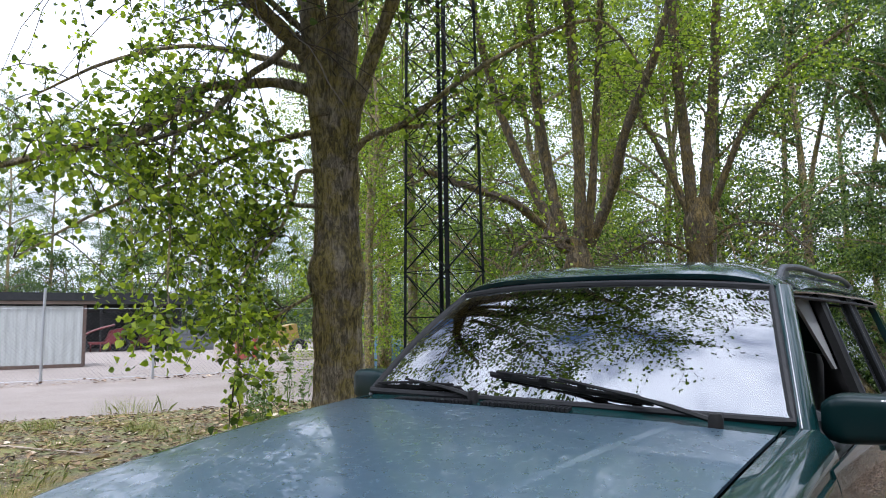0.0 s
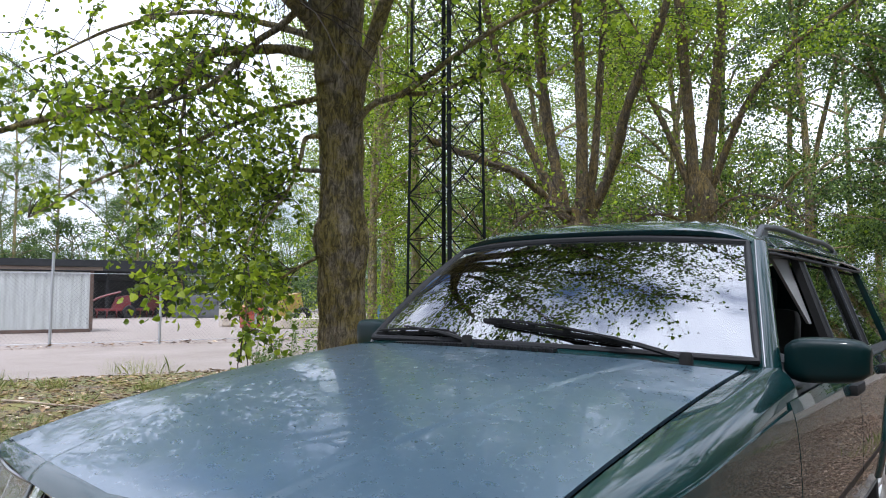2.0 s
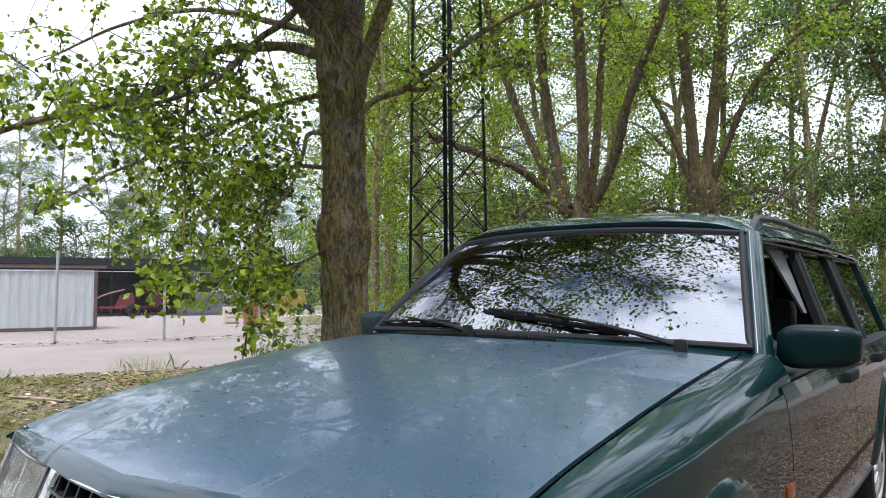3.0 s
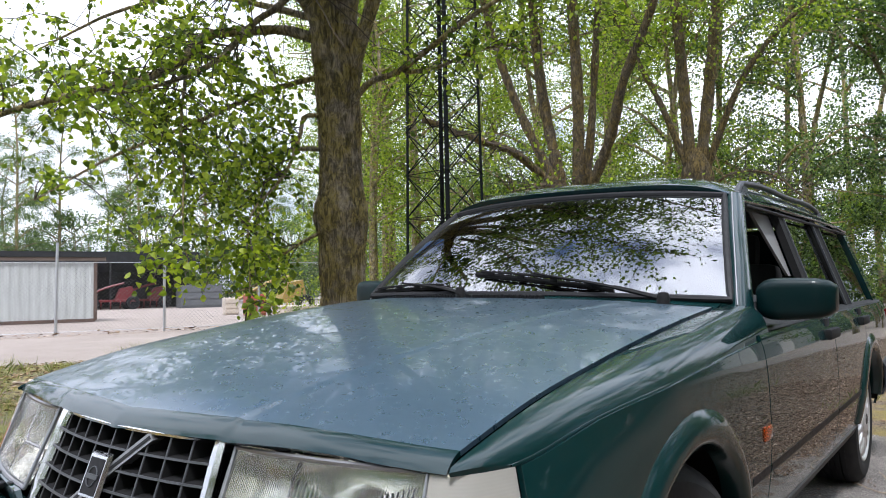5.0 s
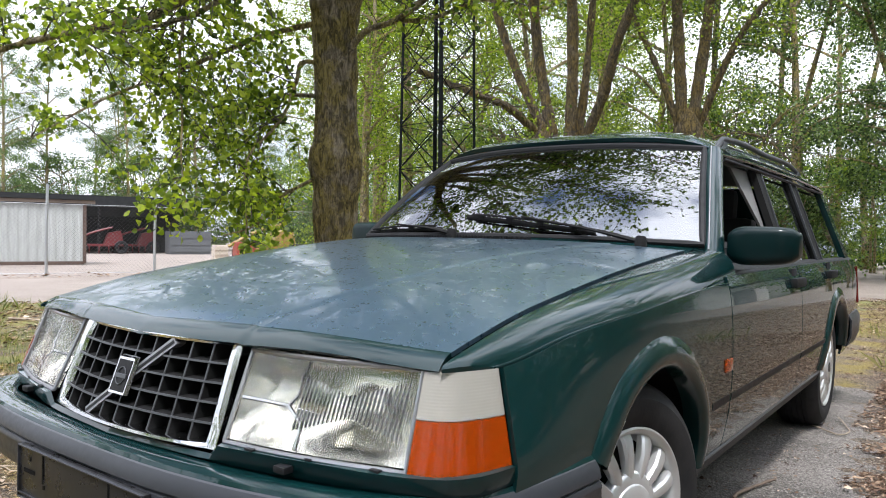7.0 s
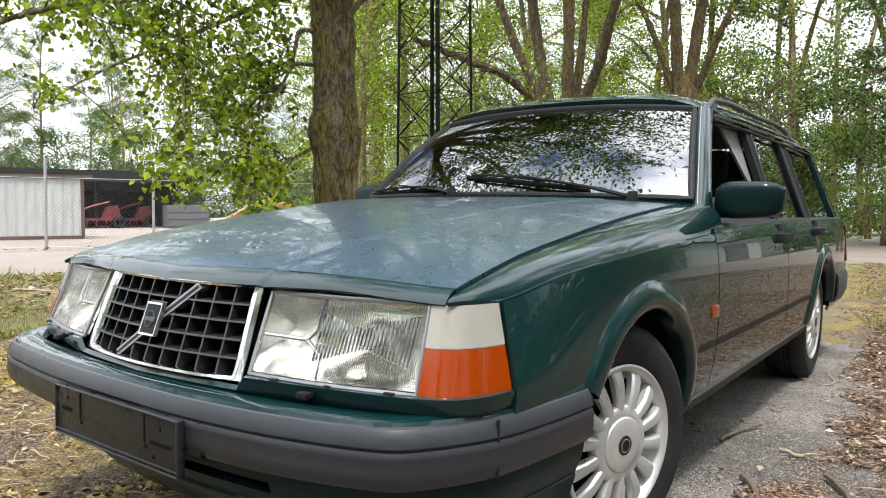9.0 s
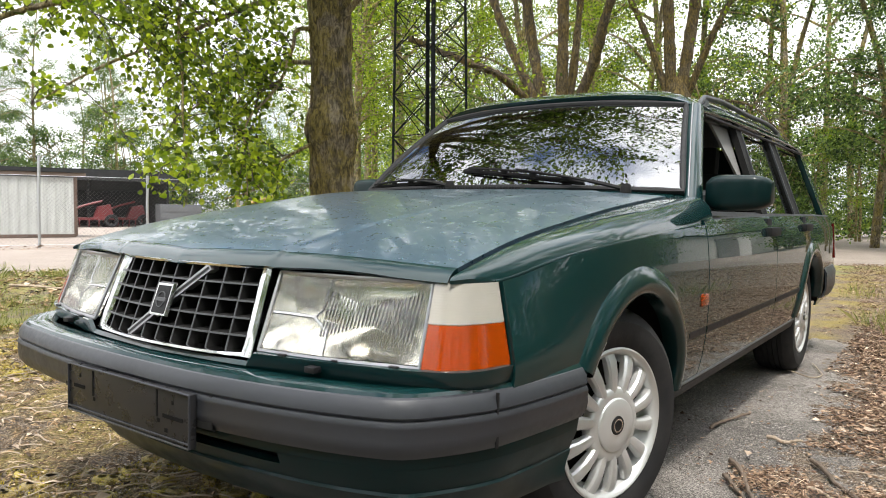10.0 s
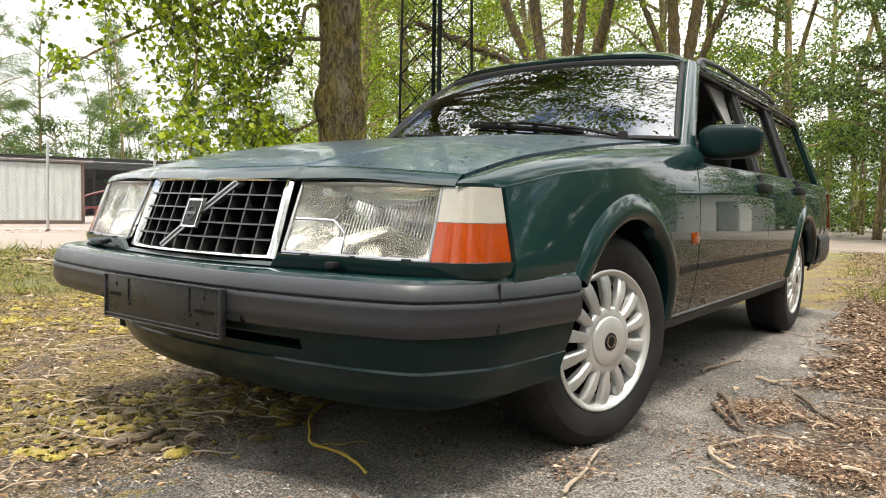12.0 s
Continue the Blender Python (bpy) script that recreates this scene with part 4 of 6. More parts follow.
wheel(0.828, AXLE_F, 1, -15)
wheel(-0.828, AXLE_F, -1, -15, 0.024)
wheel(0.842, AXLE_R, 1, 0)
wheel(-0.842, AXLE_R, -1, 0, 0.024)

# rear end
for s in (1, -1):
    lampr = [[(s * (side_x(yy, zz) + 0.001), yy, zz) for zz in (0.62, 0.86)] for yy in (3.80, 3.825, 3.845)]
    part("tail_lamp", Geo().shell(np.array(lampr), 0.02, flip=s > 0), LENS_RED, car, "red tail lamp")
REAR = [(0.0, 3.94), (0.55, 3.93), (0.76, 3.88), (0.855, 3.78), (0.882, 3.60), (0.888, 3.24)]
rear = np.array([[(a + (d if a > 0.7 else 0), b + (d if a <= 0.7 else 0), zz) for a, b in along(REAR, 40)] for d, zz in ((-0.06, 0.575), (-0.005, 0.572), (0.008, 0.545), (0.008, 0.45), (-0.01, 0.40), (-0.06, 0.385))])
rear = np.concatenate([rear[:, ::-1] * MIRROR, rear[:, 1:]], 1)
part("rear_bumper", Geo().shell(rear, 0.01, flip=False), PLASTIC, car)

# cabin
part("dashboard", Geo().box((0, 0.98, 0.86), (1.40, 0.42, 0.20), bevel=0.05), BLACK, car)
part("parcel_shelf", Geo().box((0, 0.72, 0.945), (1.34, 0.22, 0.02)), BLACK, car, smooth=False)
part("cabin_floor", Geo().box((0, 2.2, 0.36), (1.40, 2.9, 0.04)), CLOTH, car, smooth=False)
wheel_ring = np.array([(0.36 + 0.185 * math.cos(a), 1.30 - 0.08 * math.sin(a), 0.90 + 0.165 * math.sin(a)) for a in np.linspace(0, 2 * np.pi, 33)])
part("steering_wheel", Geo().tube(wheel_ring, 0.014, 8), BLACK, car)
part("steering_boss", Geo().box((0.36, 1.27, 0.89), (0.20, 0.06, 0.12), bevel=0.03), BLACK, car)
part("cabin_mirror", Geo().box((0.0, 1.17, 1.325), (0.22, 0.03, 0.06), bevel=0.012), BLACK, car)
for xx in (0.37, -0.37):
    seat = part("front_seat", Geo().box((xx, 1.78, 0.55), (0.50, 0.52, 0.16), bevel=0.05), CLOTH, car, "dark cloth seat")
    part("seat_back", Geo().box((xx, 2.06, 0.83), (0.48, 0.14, 0.60), Matrix.Rotation(-0.22, 4, "X"), bevel=0.05), CLOTH, seat)
    part("headrest", Geo().box((xx, 2.15, 1.19), (0.27, 0.09, 0.17), Matrix.Rotation(-0.15, 4, "X"), bevel=0.035), CLOTH, seat)
bench = part("rear_seat", Geo().box((0, 2.70, 0.56), (1.30, 0.50, 0.16), bevel=0.05), CLOTH, car, "dark cloth rear bench")
part("seat_back", Geo().box((0, 2.98, 0.83), (1.30, 0.14, 0.50), Matrix.Rotation(-0.2, 4, "X"), bevel=0.05), CLOTH, bench)
part("load_floor", Geo().box((0, 3.42, 0.58), (1.35, 0.85, 0.04)), CLOTH, car, smooth=False)
LINING = make_plain("grey_lining", (0.17, 0.17, 0.165), 0.8, vary=0.2, scale=30)
for s in (1, -1):
    part("pillar_lining", Geo().quad_plate([on_side(1.86, 1.07, s, -0.04), on_side(1.91, 1.07, s, -0.04), on_side(1.93, 1.345, s, -0.04), on_side(1.64, 1.345, s, -0.04)], 0.012, (-s, 0, 0)), LINING, car, "grey tapered pillar lining", smooth=False)
part("headlining", Geo().grid(np.stack(np.broadcast_arrays(roof_x * 0.98, roof_y * 0.99 + 0.02, roof_z - 0.03), 2)), TRIM, car)


# ---- ground ----
FENCE_DIR, FENCE_OUT = np.array([0.36, 0.933]), np.array([-0.933, 0.36])


def make_ground():
    k = Mat("forest_yard_ground", (0.3, 0.24, 0.17), 0.92)
    pos = k.coords()
    sep = k.t.new("ShaderNodeSeparateXYZ")
    k.link(pos, sep.inputs[0])
    x, y = sep.outputs[0], sep.outputs[1]
    big, mid, fine = k.noise(0.6, 5, 0.6), k.noise(5.0, 6, 0.65), k.noise(95, 6, 0.85)
    wob = k.math("MULTIPLY", k.math("SUBTRACT", big, 0.5), 2.6)
    wob2 = k.math("MULTIPLY", k.math("SUBTRACT", mid, 0.5), 0.9)
    # loose leaves, needles and bark
    litter = k.ramp(fine, (0.40, (0.022, 0.016, 0.011)), (0.48, (0.075, 0.054, 0.036)), (0.54, (0.18, 0.135, 0.092)), (0.63, (0.44, 0.36, 0.27)))
    moss = k.ramp(fine, (0.38, (0.07, 0.050, 0.010)), (0.5, (0.21, 0.16, 0.022)), (0.62, (0.42, 0.34, 0.05)))
    litter = k.mix(k.math("MULTIPLY", k.ramp(k.noise(1.7, 6, 0.65), (0.44, 0.0), (0.56, 0.7)), k.math("LESS_THAN", k.math("ADD", x, wob2), 0.9)), litter, moss)
    # worn asphalt
    grit = k.noise(140, 6, 0.9)
    asphalt = k.mix(k.ramp(mid, (0.35, 0.0), (0.7, 1.0)), k.ramp(grit, (0.42, (0.045, 0.040, 0.035)), (0.50, (0.155, 0.140, 0.124)), (0.58, (0.44, 0.40, 0.36))), k.ramp(grit, (0.42, (0.075, 0.067, 0.059)), (0.50, (0.225, 0.205, 0.183)), (0.58, (0.56, 0.51, 0.46))))
    damp = k.ramp(k.noise(1.3, 5, 0.6), (0.45, 0.55), (0.6, 1.0))
    asphalt = k.mix(1.0, asphalt, damp, "MULTIPLY")
    on_asphalt = k.math("MULTIPLY", k.math("GREATER_THAN", k.math("ADD", x, k.math("ADD", k.math("MULTIPLY", wob2, 1.1), k.math("MULTIPLY", k.math("MAXIMUM", k.math("MINIMUM", y, 0.3), -1.5), 0.25))), -0.27),
                        k.math("LESS_THAN", k.math("ADD", x, k.math("ADD", k.math("ADD", k.math("MULTIPLY", y, 0.09), k.math("MULTIPLY", k.math("MINIMUM", k.math("ADD", y, 0.8), 0.0), 0.5)), k.math("MULTIPLY", wob2, 1.9))), 1.30))
    near = k.math("LESS_THAN", k.math("ADD", y, wob), 3.9)
    colour = k.mix(k.math("MULTIPLY", on_asphalt, near), litter, asphalt)
    # grass fringe towards the track
    s = k.math("ADD", k.math("MULTIPLY", x, -0.933), k.math("MULTIPLY", y, 0.36))
    grass = k.ramp(fine, (0.3, (0.06, 0.08, 0.02)), (0.75, (0.26, 0.27, 0.09)))
    g = k.math("GREATER_THAN", k.math("ADD", s, wob), 4.2)
    colour = k.mix(k.math("MULTIPLY", g, k.ramp(k.noise(2.2, 5), (0.42, 0.0), (0.58, 0.8))), colour, grass)
    # pale gravel track and yard
    stones = k.noise(45, 6, 0.75)
    gravel = k.mix(k.ramp(big, (0.35, 0.0), (0.65, 1.0)), k.ramp(stones, (0.25, (0.165, 0.134, 0.112)), (0.7, (0.275, 0.230, 0.197))), k.ramp(stones, (0.25, (0.21, 0.174, 0.146)), (0.7, (0.325, 0.277, 0.240))))
    track = k.math("GREATER_THAN", k.math("ADD", s, k.math("MULTIPLY", wob, 0.5)), 10.6)
    east = k.math("MULTIPLY", k.math("GREATER_THAN", k.math("ADD", y, k.math("MULTIPLY", wob, 0.7)), 13.5), k.math("MULTIPLY", k.math("GREATER_THAN", x, -9.0), k.math("LESS_THAN", y, 34.0)))
    colour = k.mix(k.math("MAXIMUM", track, east), colour, gravel)
    # strip of leaves and stones along the fence
    strip = k.math("LESS_THAN", k.math("ABSOLUTE", k.math("ADD", k.math("SUBTRACT", s, 18.6), k.math("MULTIPLY", wob2, 0.8))), 0.42)
    colour = k.mix(strip, colour, k.ramp(stones, (0.35, (0.07, 0.05, 0.04)), (0.65, (0.40, 0.33, 0.27))))
    k.colour(colour)
    k.bump(k.math("ADD", k.math("MULTIPLY", fine, 0.6), k.math("MULTIPLY", grit, 0.5)), 1.0, 0.014)
    return k.m


GROUND = make_ground()
a = np.linspace(-1, 1, 171)
gx, gy = np.meshgrid(np.sinh(a * 6.2) / np.sinh(6.2) * 900 + a * 6, np.sinh(a * 6.2) / np.sinh(6.2) * 900 + a * 6, indexing="ij")
rise = np.array([[noise.noise(Vector((p * 0.9, q * 0.9, 0))) * 0.020 + noise.noise(Vector((p * 3.1, q * 3.1, 5))) * 0.010 for p, q in zip(r1, r2)] for r1, r2 in zip(gx, gy)])
hold = np.clip((np.abs(gx) - 1.1) / 1.5, 0, 1)
hold = np.maximum(hold, np.clip((np.abs(gy - 1.4) - 2.6) / 1.5, 0, 1)) * np.clip(1 - (np.hypot(gx, gy) - 14) / 10, 0, 1)
gz = np.clip(rise, -0.02, 0.03) * hold - 0.002
solid("ground", Geo().grid(np.stack([gx, gy, gz], 2)), GROUND, "worn asphalt, leaf litter and pale gravel ground", "ground", kind="structure", sharp=180)


# ---- foliage ----
def make_leaf(name, dark, mid, lite, share=0.45, rough=0.45):
    k = Mat(name, mid, rough)
    # Wide random spread: sunlit and shaded leaves put into colour.
    k.colour(k.ramp(k.chance(), (0.0, dark), (0.5, mid), (1.0, lite)))
    return k.see_through(share).m


# Crown leaf darker, low boughs brighter: backlit shade and glow as leaf colour.
LEAF = make_leaf("poplar_leaf", (0.022, 0.044, 0.008), (0.092, 0.150, 0.020), (0.24, 0.33, 0.04), 0.42)
LEAF_LOW_LIT = make_leaf("lit_low_bough_leaf", (0.030, 0.056, 0.009), (0.170, 0.240, 0.025), (0.40, 0.47, 0.055), 0.62)
# Sunlight put into a brighter leaf colour.
LEAF_SUN = make_leaf("sunlit_leaf", (0.030, 0.058, 0.008), (0.185, 0.262, 0.024), (0.37, 0.45, 0.05), 0.58)
LEAF_DARK = make_leaf("dark_leaf", (0.014, 0.032, 0.010), (0.082, 0.148, 0.042), (0.25, 0.35, 0.10), 0.48)
LEAF_BLUE = make_leaf("blue_green_leaf", (0.016, 0.036, 0.013), (0.082, 0.140, 0.046), (0.25, 0.34, 0.11), 0.42)
GRASS = make_leaf("grass_blade", (0.08, 0.11, 0.02), (0.17, 0.20, 0.05), (0.36, 0.33, 0.14), 0.35, 0.6)


def make_bark(name, deep, mid, lite, moss):
    k = Mat(name, mid, 0.9)
    long = k.noise(19, 8, 0.76, k.coords((1.0, 1.0, 0.36)), 1.4)
    fine, patch = k.noise(75, 6, 0.75, k.coords((1, 1, 0.6))), k.noise(5.0, 6, 0.65)
    col = k.mix(0.38, k.ramp(long, (0.42, deep), (0.5, mid), (0.59, lite)), k.ramp(fine, (0.3, deep), (0.7, lite)))
    k.colour(k.mix(k.math("MULTIPLY", k.ramp(patch, (0.40, 0.0), (0.56, 0.9)), k.ramp(fine, (0.3, 0.4), (0.6, 1.0))), col, k.mix(1.0, moss, k.ramp(long, (0.42, 0.22), (0.57, 1.2)), "MULTIPLY")))
    k.bump(k.math("ADD", long, k.math("MULTIPLY", fine, 0.3)), 1.0, 0.07)
    return k.m


BARK = make_bark("furrowed_bark", (0.030, 0.023, 0.014), (0.215, 0.172, 0.112), (0.56, 0.465, 0.33), (0.34, 0.26, 0.045))
BARK_PALE = make_bark("pale_bark", (0.014, 0.010, 0.006), (0.085, 0.064, 0.034), (0.23, 0.18, 0.105), (0.17, 0.115, 0.018))
TWIG = make_plain("twig_bark", (0.060, 0.045, 0.034), 0.9, vary=0.35, scale=30)


def leaves(name, pos, size, rng, hang=0.35, wide=0.8, broad=False):
    """A mesh of slightly folded leaves: kite-shaped, or broad with a drawn-out tip."""
    n = len(pos)
    axis = rng.normal(size=(n, 3)) * (1, 1, 0.7) - (0, 0, hang)
    axis /= np.linalg.norm(axis, axis=1, keepdims=True)
    side = np.cross(axis, rng.normal(size=(n, 3)))
    side /= np.linalg.norm(side, axis=1, keepdims=True) + 1e-9
    up = np.cross(axis, side)
    s = (size * rng.uniform(0.6, 1.25, n))[:, None]
    verts = np.stack([pos, pos + axis * s * 0.42 + side * s * wide / 2 + up * s * 0.10, pos + axis * s, pos + axis * s * 0.42 - side * s * wide / 2 + up * s * 0.10], 1).reshape(-1, 3)
    if broad:
        at = lambda a, b, c: pos + axis * s * a + side * s * b + up * s * c
        verts = np.stack([at(0, 0, 0), at(0.16, 0.40, 0.10), at(0.48, 0.42, 0.13), at(1.0, 0, -0.06), at(0.48, -0.42, 0.13), at(0.16, -0.40, 0.10)], 1).reshape(-1, 3)
        first = 6 * np.arange(n)[:, None]
        me = bpy.data.meshes.new(name)
        me.from_pydata(verts.tolist(), [], np.concatenate([first + [0, 1, 2, 3], first + [0, 3, 4, 5]]).tolist())
        return me
    me = bpy.data.meshes.new(name)
    me.vertices.add(4 * n)
    me.vertices.foreach_set("co", verts.astype(np.float32).ravel())
    me.loops.add(4 * n)
    me.loops.foreach_set("vertex_index", np.arange(4 * n, dtype=np.int32))
    me.polygons.add(n)
    me.polygons.foreach_set("loop_start", np.arange(0, 4 * n, 4, dtype=np.int32))
    me.polygons.foreach_set("loop_total", np.full(n, 4, dtype=np.int32))
    me.update(calc_edges=True)
    return me


def limb_geo(geo, points, r0, r1, n=10, steps=None, rough=0.07, rng=None):
    p = along(points, steps or 6 * len(points))
    r = np.linspace(r0, r1, len(p))
    if rng is not None:
        p = p + rng.normal(0, r0 * 0.05, p.shape) * np.linspace(0, 1, len(p))[:, None]
        r = r * (1 + rng.normal(0, rough, len(r)))
    geo.tube(p, r, n)
    return p


def twigs_from(geo, lines, rng, count, length, droop, spread=0.6, keep=None, bare=4):
    """Thin twigs off the given lines; returns places for leaves along them."""
    spots = []
    for _ in range(count):
        line = lines[rng.integers(len(lines))]
        k = rng.integers(len(line) // 4, len(line))
        base = line[k]
        way_out = rng.normal(size=3) * (1, 1, spread)
        way_out /= np.linalg.norm(way_out)
        reach = length * rng.uniform(0.4, 1.2)
        t = np.linspace(0, 1, 7)[:, None]
        p = base + way_out * reach * t + np.array([0, 0, -droop * reach]) * t**2 + rng.normal(0, 0.03 * reach, (7, 3)) * t
        if keep and not keep(p):
            continue
        geo.tube(p, np.linspace(0.007, 0.0025, 7), 3, ends=False)
        dense = along(p, 22)[bare:]
        spots.append(dense)
    return np.concatenate(spots)


def off_sight_line(p):
    """Clears leaves from the camera's sight line to the trunk."""
    d = np.array([4.75, -4.65]) / math.hypot(4.75, 4.65)
    q = p[:, :2] - (-3.30, 2.95)
    return (q @ d < -0.1) | (np.abs(q[:, 0] * d[1] - q[:, 1] * d[0]) > 0.30)


# the tree beside the car: furrowed trunk, forked crown, long low branches
rng = np.random.default_rng(7)
tree = thing("poplar_tree", "poplar with furrowed mossy trunk and low leafy branches", "tree")
g = Geo()
stem = along([(-3.36, 3.03, -0.05), (-3.35, 3.02, 0.4), (-3.33, 3.00, 1.0), (-3.29, 2.96, 1.75), (-3.26, 2.92, 2.4), (-3.23, 2.87, 2.95), (-3.20, 2.83, 3.35)], 150)
girth = curve([0, 0.25, 0.7, 1.45, 1.72, 1.95, 2.5, 3.0, 3.4], [0.30, 0.235, 0.195, 0.190, 0.205, 0.182, 0.172, 0.185, 0.21])(stem[:, 2])
ring = []
for c, r in zip(stem, girth):
    th = np.linspace(0, 2 * np.pi, 128, endpoint=False)
    rr = [r * (1 + 0.045 * noise.noise(Vector((math.cos(q) * 2.5, math.sin(q) * 2.5, c[2] * 0.8))) + 0.16 * abs(noise.noise(Vector((math.cos(q) * 7, math.sin(q) * 7, c[2] * 2.2 + 3)))) + 0.15 * abs(noise.noise(Vector((math.cos(q) * 15, math.sin(q) * 15, c[2] * 4)))) + ((0.05 + 0.24 * max(0, noise.noise(Vector((math.cos(q) * 5, math.sin(q) * 5, c[2] * 9 + 2))))) * math.exp(-((c[2] - 1.74) / 0.13) ** 2))) for q in th]
    ring.append([c + (a2 * math.cos(q), a2 * math.sin(q), 0) for a2, q in zip(rr, th)])
part("trunk", Geo().loft(ring), BARK, tree, sharp=180)
crown_lines, low_lines = [], []
for pts, r0, r1 in (([(-3.24, 2.78, 3.05), (-3.31, 2.63, 3.55), (-3.33, 2.34, 3.74), (-3.36, 2.05, 3.90), (-3.45, 1.6, 4.3), (-3.6, 0.9, 5.2)], 0.085, 0.03),
                    ([(-3.22, 2.75, 3.05), (-3.25, 2.66, 3.77), (-3.34, 2.62, 4.4), (-3.5, 2.5, 5.6), (-3.8, 2.3, 7.2), (-4.0, 2.1, 9.0)], 0.130, 0.03),
                    ([(-3.13, 2.83, 3.05), (-3.17, 2.95, 3.85), (-3.25, 3.04, 4.54), (-3.1, 3.2, 5.8), (-2.8, 3.4, 7.6), (-2.7, 3.5, 9.4)], 0.115, 0.03),
                    ([(-3.08, 2.88, 2.95), (-2.81, 2.90, 3.53), (-2.57, 2.90, 3.96), (-2.2, 2.8, 4.6), (-1.7, 2.6, 5.9), (-1.3, 2.4, 7.2)], 0.070, 0.025),
                    ([(-2.3, 2.85, 4.4), (-1.5, 3.0, 5.0), (-0.6, 3.1, 5.5), (0.5, 3.2, 5.9)], 0.040, 0.012),
                    ([(-3.3, 3.0, 4.5), (-2.4, 3.6, 5.2), (-1.4, 4.4, 6.2), (-0.6, 5.2, 7.0)], 0.050, 0.012),
                    ([(-3.15, 2.75, 3.6), (-2.7, 2.4, 4.7), (-1.9, 2.0, 5.5), (-1.1, 1.6, 5.9), (-0.4, 1.3, 6.0)], 0.050, 0.010),
                    ([(-3.3, 2.4, 4.0), (-3.0, 1.8, 4.9), (-2.6, 1.0, 5.5), (-2.0, 0.2, 5.8)], 0.045, 0.010),
                    ([(-3.1, 3.0, 4.6), (-2.2, 3.2, 5.6), (-1.3, 3.2, 6.6), (-0.4, 3.0, 7.2)], 0.045, 0.010)):
    b = Geo()
    crown_lines.append(limb_geo(b, pts, r0, r1, 14, 40, 0.05, rng))
    part("limb", b, BARK, tree, sharp=180)
for pts, r0, r1 in (([(-3.30, 2.66, 3.27), (-3.50, 2.52, 3.35), (-3.72, 2.22, 3.31), (-3.81, 1.91, 3.21), (-3.80, 1.70, 2.97), (-3.77, 1.37, 2.73), (-3.78, 0.88, 2.52), (-3.83, 0.49, 2.34), (-3.92, 0.07, 2.09)], 0.052, 0.016),
                    ([(-3.35, 2.57, 3.77), (-3.52, 2.47, 3.58), (-3.48, 2.15, 3.31), (-3.59, 1.86, 2.94), (-3.63, 1.60, 2.76), (-3.72, 1.17, 2.57), (-3.96, 0.74, 2.50)], 0.035, 0.010),
                    ([(-3.12, 2.90, 2.66), (-2.90, 2.93, 2.85), (-2.64, 2.99, 2.90), (-2.34, 3.07, 3.06), (-1.94, 3.23, 3.32), (-1.59, 3.35, 3.47), (-1.02, 3.53, 3.54), (-0.77, 3.78, 3.10)], 0.033, 0.007),
                    ([(-2.64, 2.99, 2.90), (-2.38, 3.19, 2.93), (-2.16, 3.46, 3.09), (-1.87, 3.80, 3.21)], 0.022, 0.008),
                    ([(-3.29, 2.78, 2.59), (-3.42, 2.68, 2.60), (-3.34, 2.52, 2.39), (-3.34, 2.42, 2.14), (-3.32, 2.22, 1.90), (-3.35, 2.08, 1.76)], 0.024, 0.009),
                    ([(-3.35, 2.87, 1.61), (-3.42, 2.70, 1.51), (-3.45, 2.44, 1.37), (-3.41, 2.13, 1.11), (-3.44, 1.86, 1.03)], 0.018, 0.006),
                    ([(-3.30, 2.70, 3.45), (-3.9, 2.6, 3.7), (-4.6, 2.3, 3.9), (-5.3, 1.9, 3.8), (-6.0, 1.5, 3.5)], 0.035, 0.010),
                    ([(-3.30, 2.75, 2.95), (-3.75, 2.5, 2.85), (-4.3, 2.15, 2.6), (-4.9, 1.6, 2.25), (-5.4, 1.2, 1.9)], 0.030, 0.008),
                    ([(-3.32, 2.80, 2.3), (-3.8, 2.75, 2.35), (-4.4, 2.6, 2.2), (-5.0, 2.4, 1.8)], 0.022, 0.007),
                    ([(-3.33, 2.60, 3.8), (-3.7, 2.0, 4.3), (-4.1, 1.2, 4.5), (-4.4, 0.4, 4.3)], 0.032, 0.010),
                    ([(-3.63, 1.60, 2.76), (-3.45, 1.45, 2.3), (-3.25, 1.35, 1.9), (-3.1, 1.25, 1.55), (-2.98, 1.22, 1.2)], 0.014, 0.004),
                    ([(-3.35, 2.08, 1.76), (-3.15, 1.85, 1.6), (-2.9, 1.65, 1.35), (-2.75, 1.55, 1.05), (-2.72, 1.5, 0.9)], 0.010, 0.004)):
    b = Geo()
    low_lines.append(limb_geo(b, pts, r0, r1, 8, 36, 0.05, rng))
    part("branch", b, BARK, tree, sharp=180)
tw = Geo()
left_lines = [low_lines[k] for k in (0, 0, 0, 0, 1, 1, 1, 4, 5, 6, 6, 7, 7, 8, 9, 9)]
spots = twigs_from(tw, left_lines, rng, 235, 1.20, 0.60, bare=7, keep=lambda p: off_sight_line(p).all() and p[-1][2] > min(1.95, max(0.95, 1.95 - 0.9 * (p[-1][1] - 1.2))))
spots_d = np.concatenate([twigs_from(tw, low_lines[10:], rng, 30, 0.4, 0.6), twigs_from(tw, [low_lines[4], low_lines[5], low_lines[5], low_lines[8]], rng, 52, 0.75, 0.45, keep=lambda p: off_sight_line(p).all() and p[-1][2] > 1.0)])
spots_b = twigs_from(tw, [low_lines[2], low_lines[3]], rng, 26, 0.4, 0.4)
spots_c = np.concatenate([twigs_from(tw, crown_lines, rng, 480, 1.25, 0.45), twigs_from(tw, crown_lines[-3:], rng, 180, 1.2, 0.5)])
tagged(part("twig_work", tw, TWIG, tree), kind="stuff")
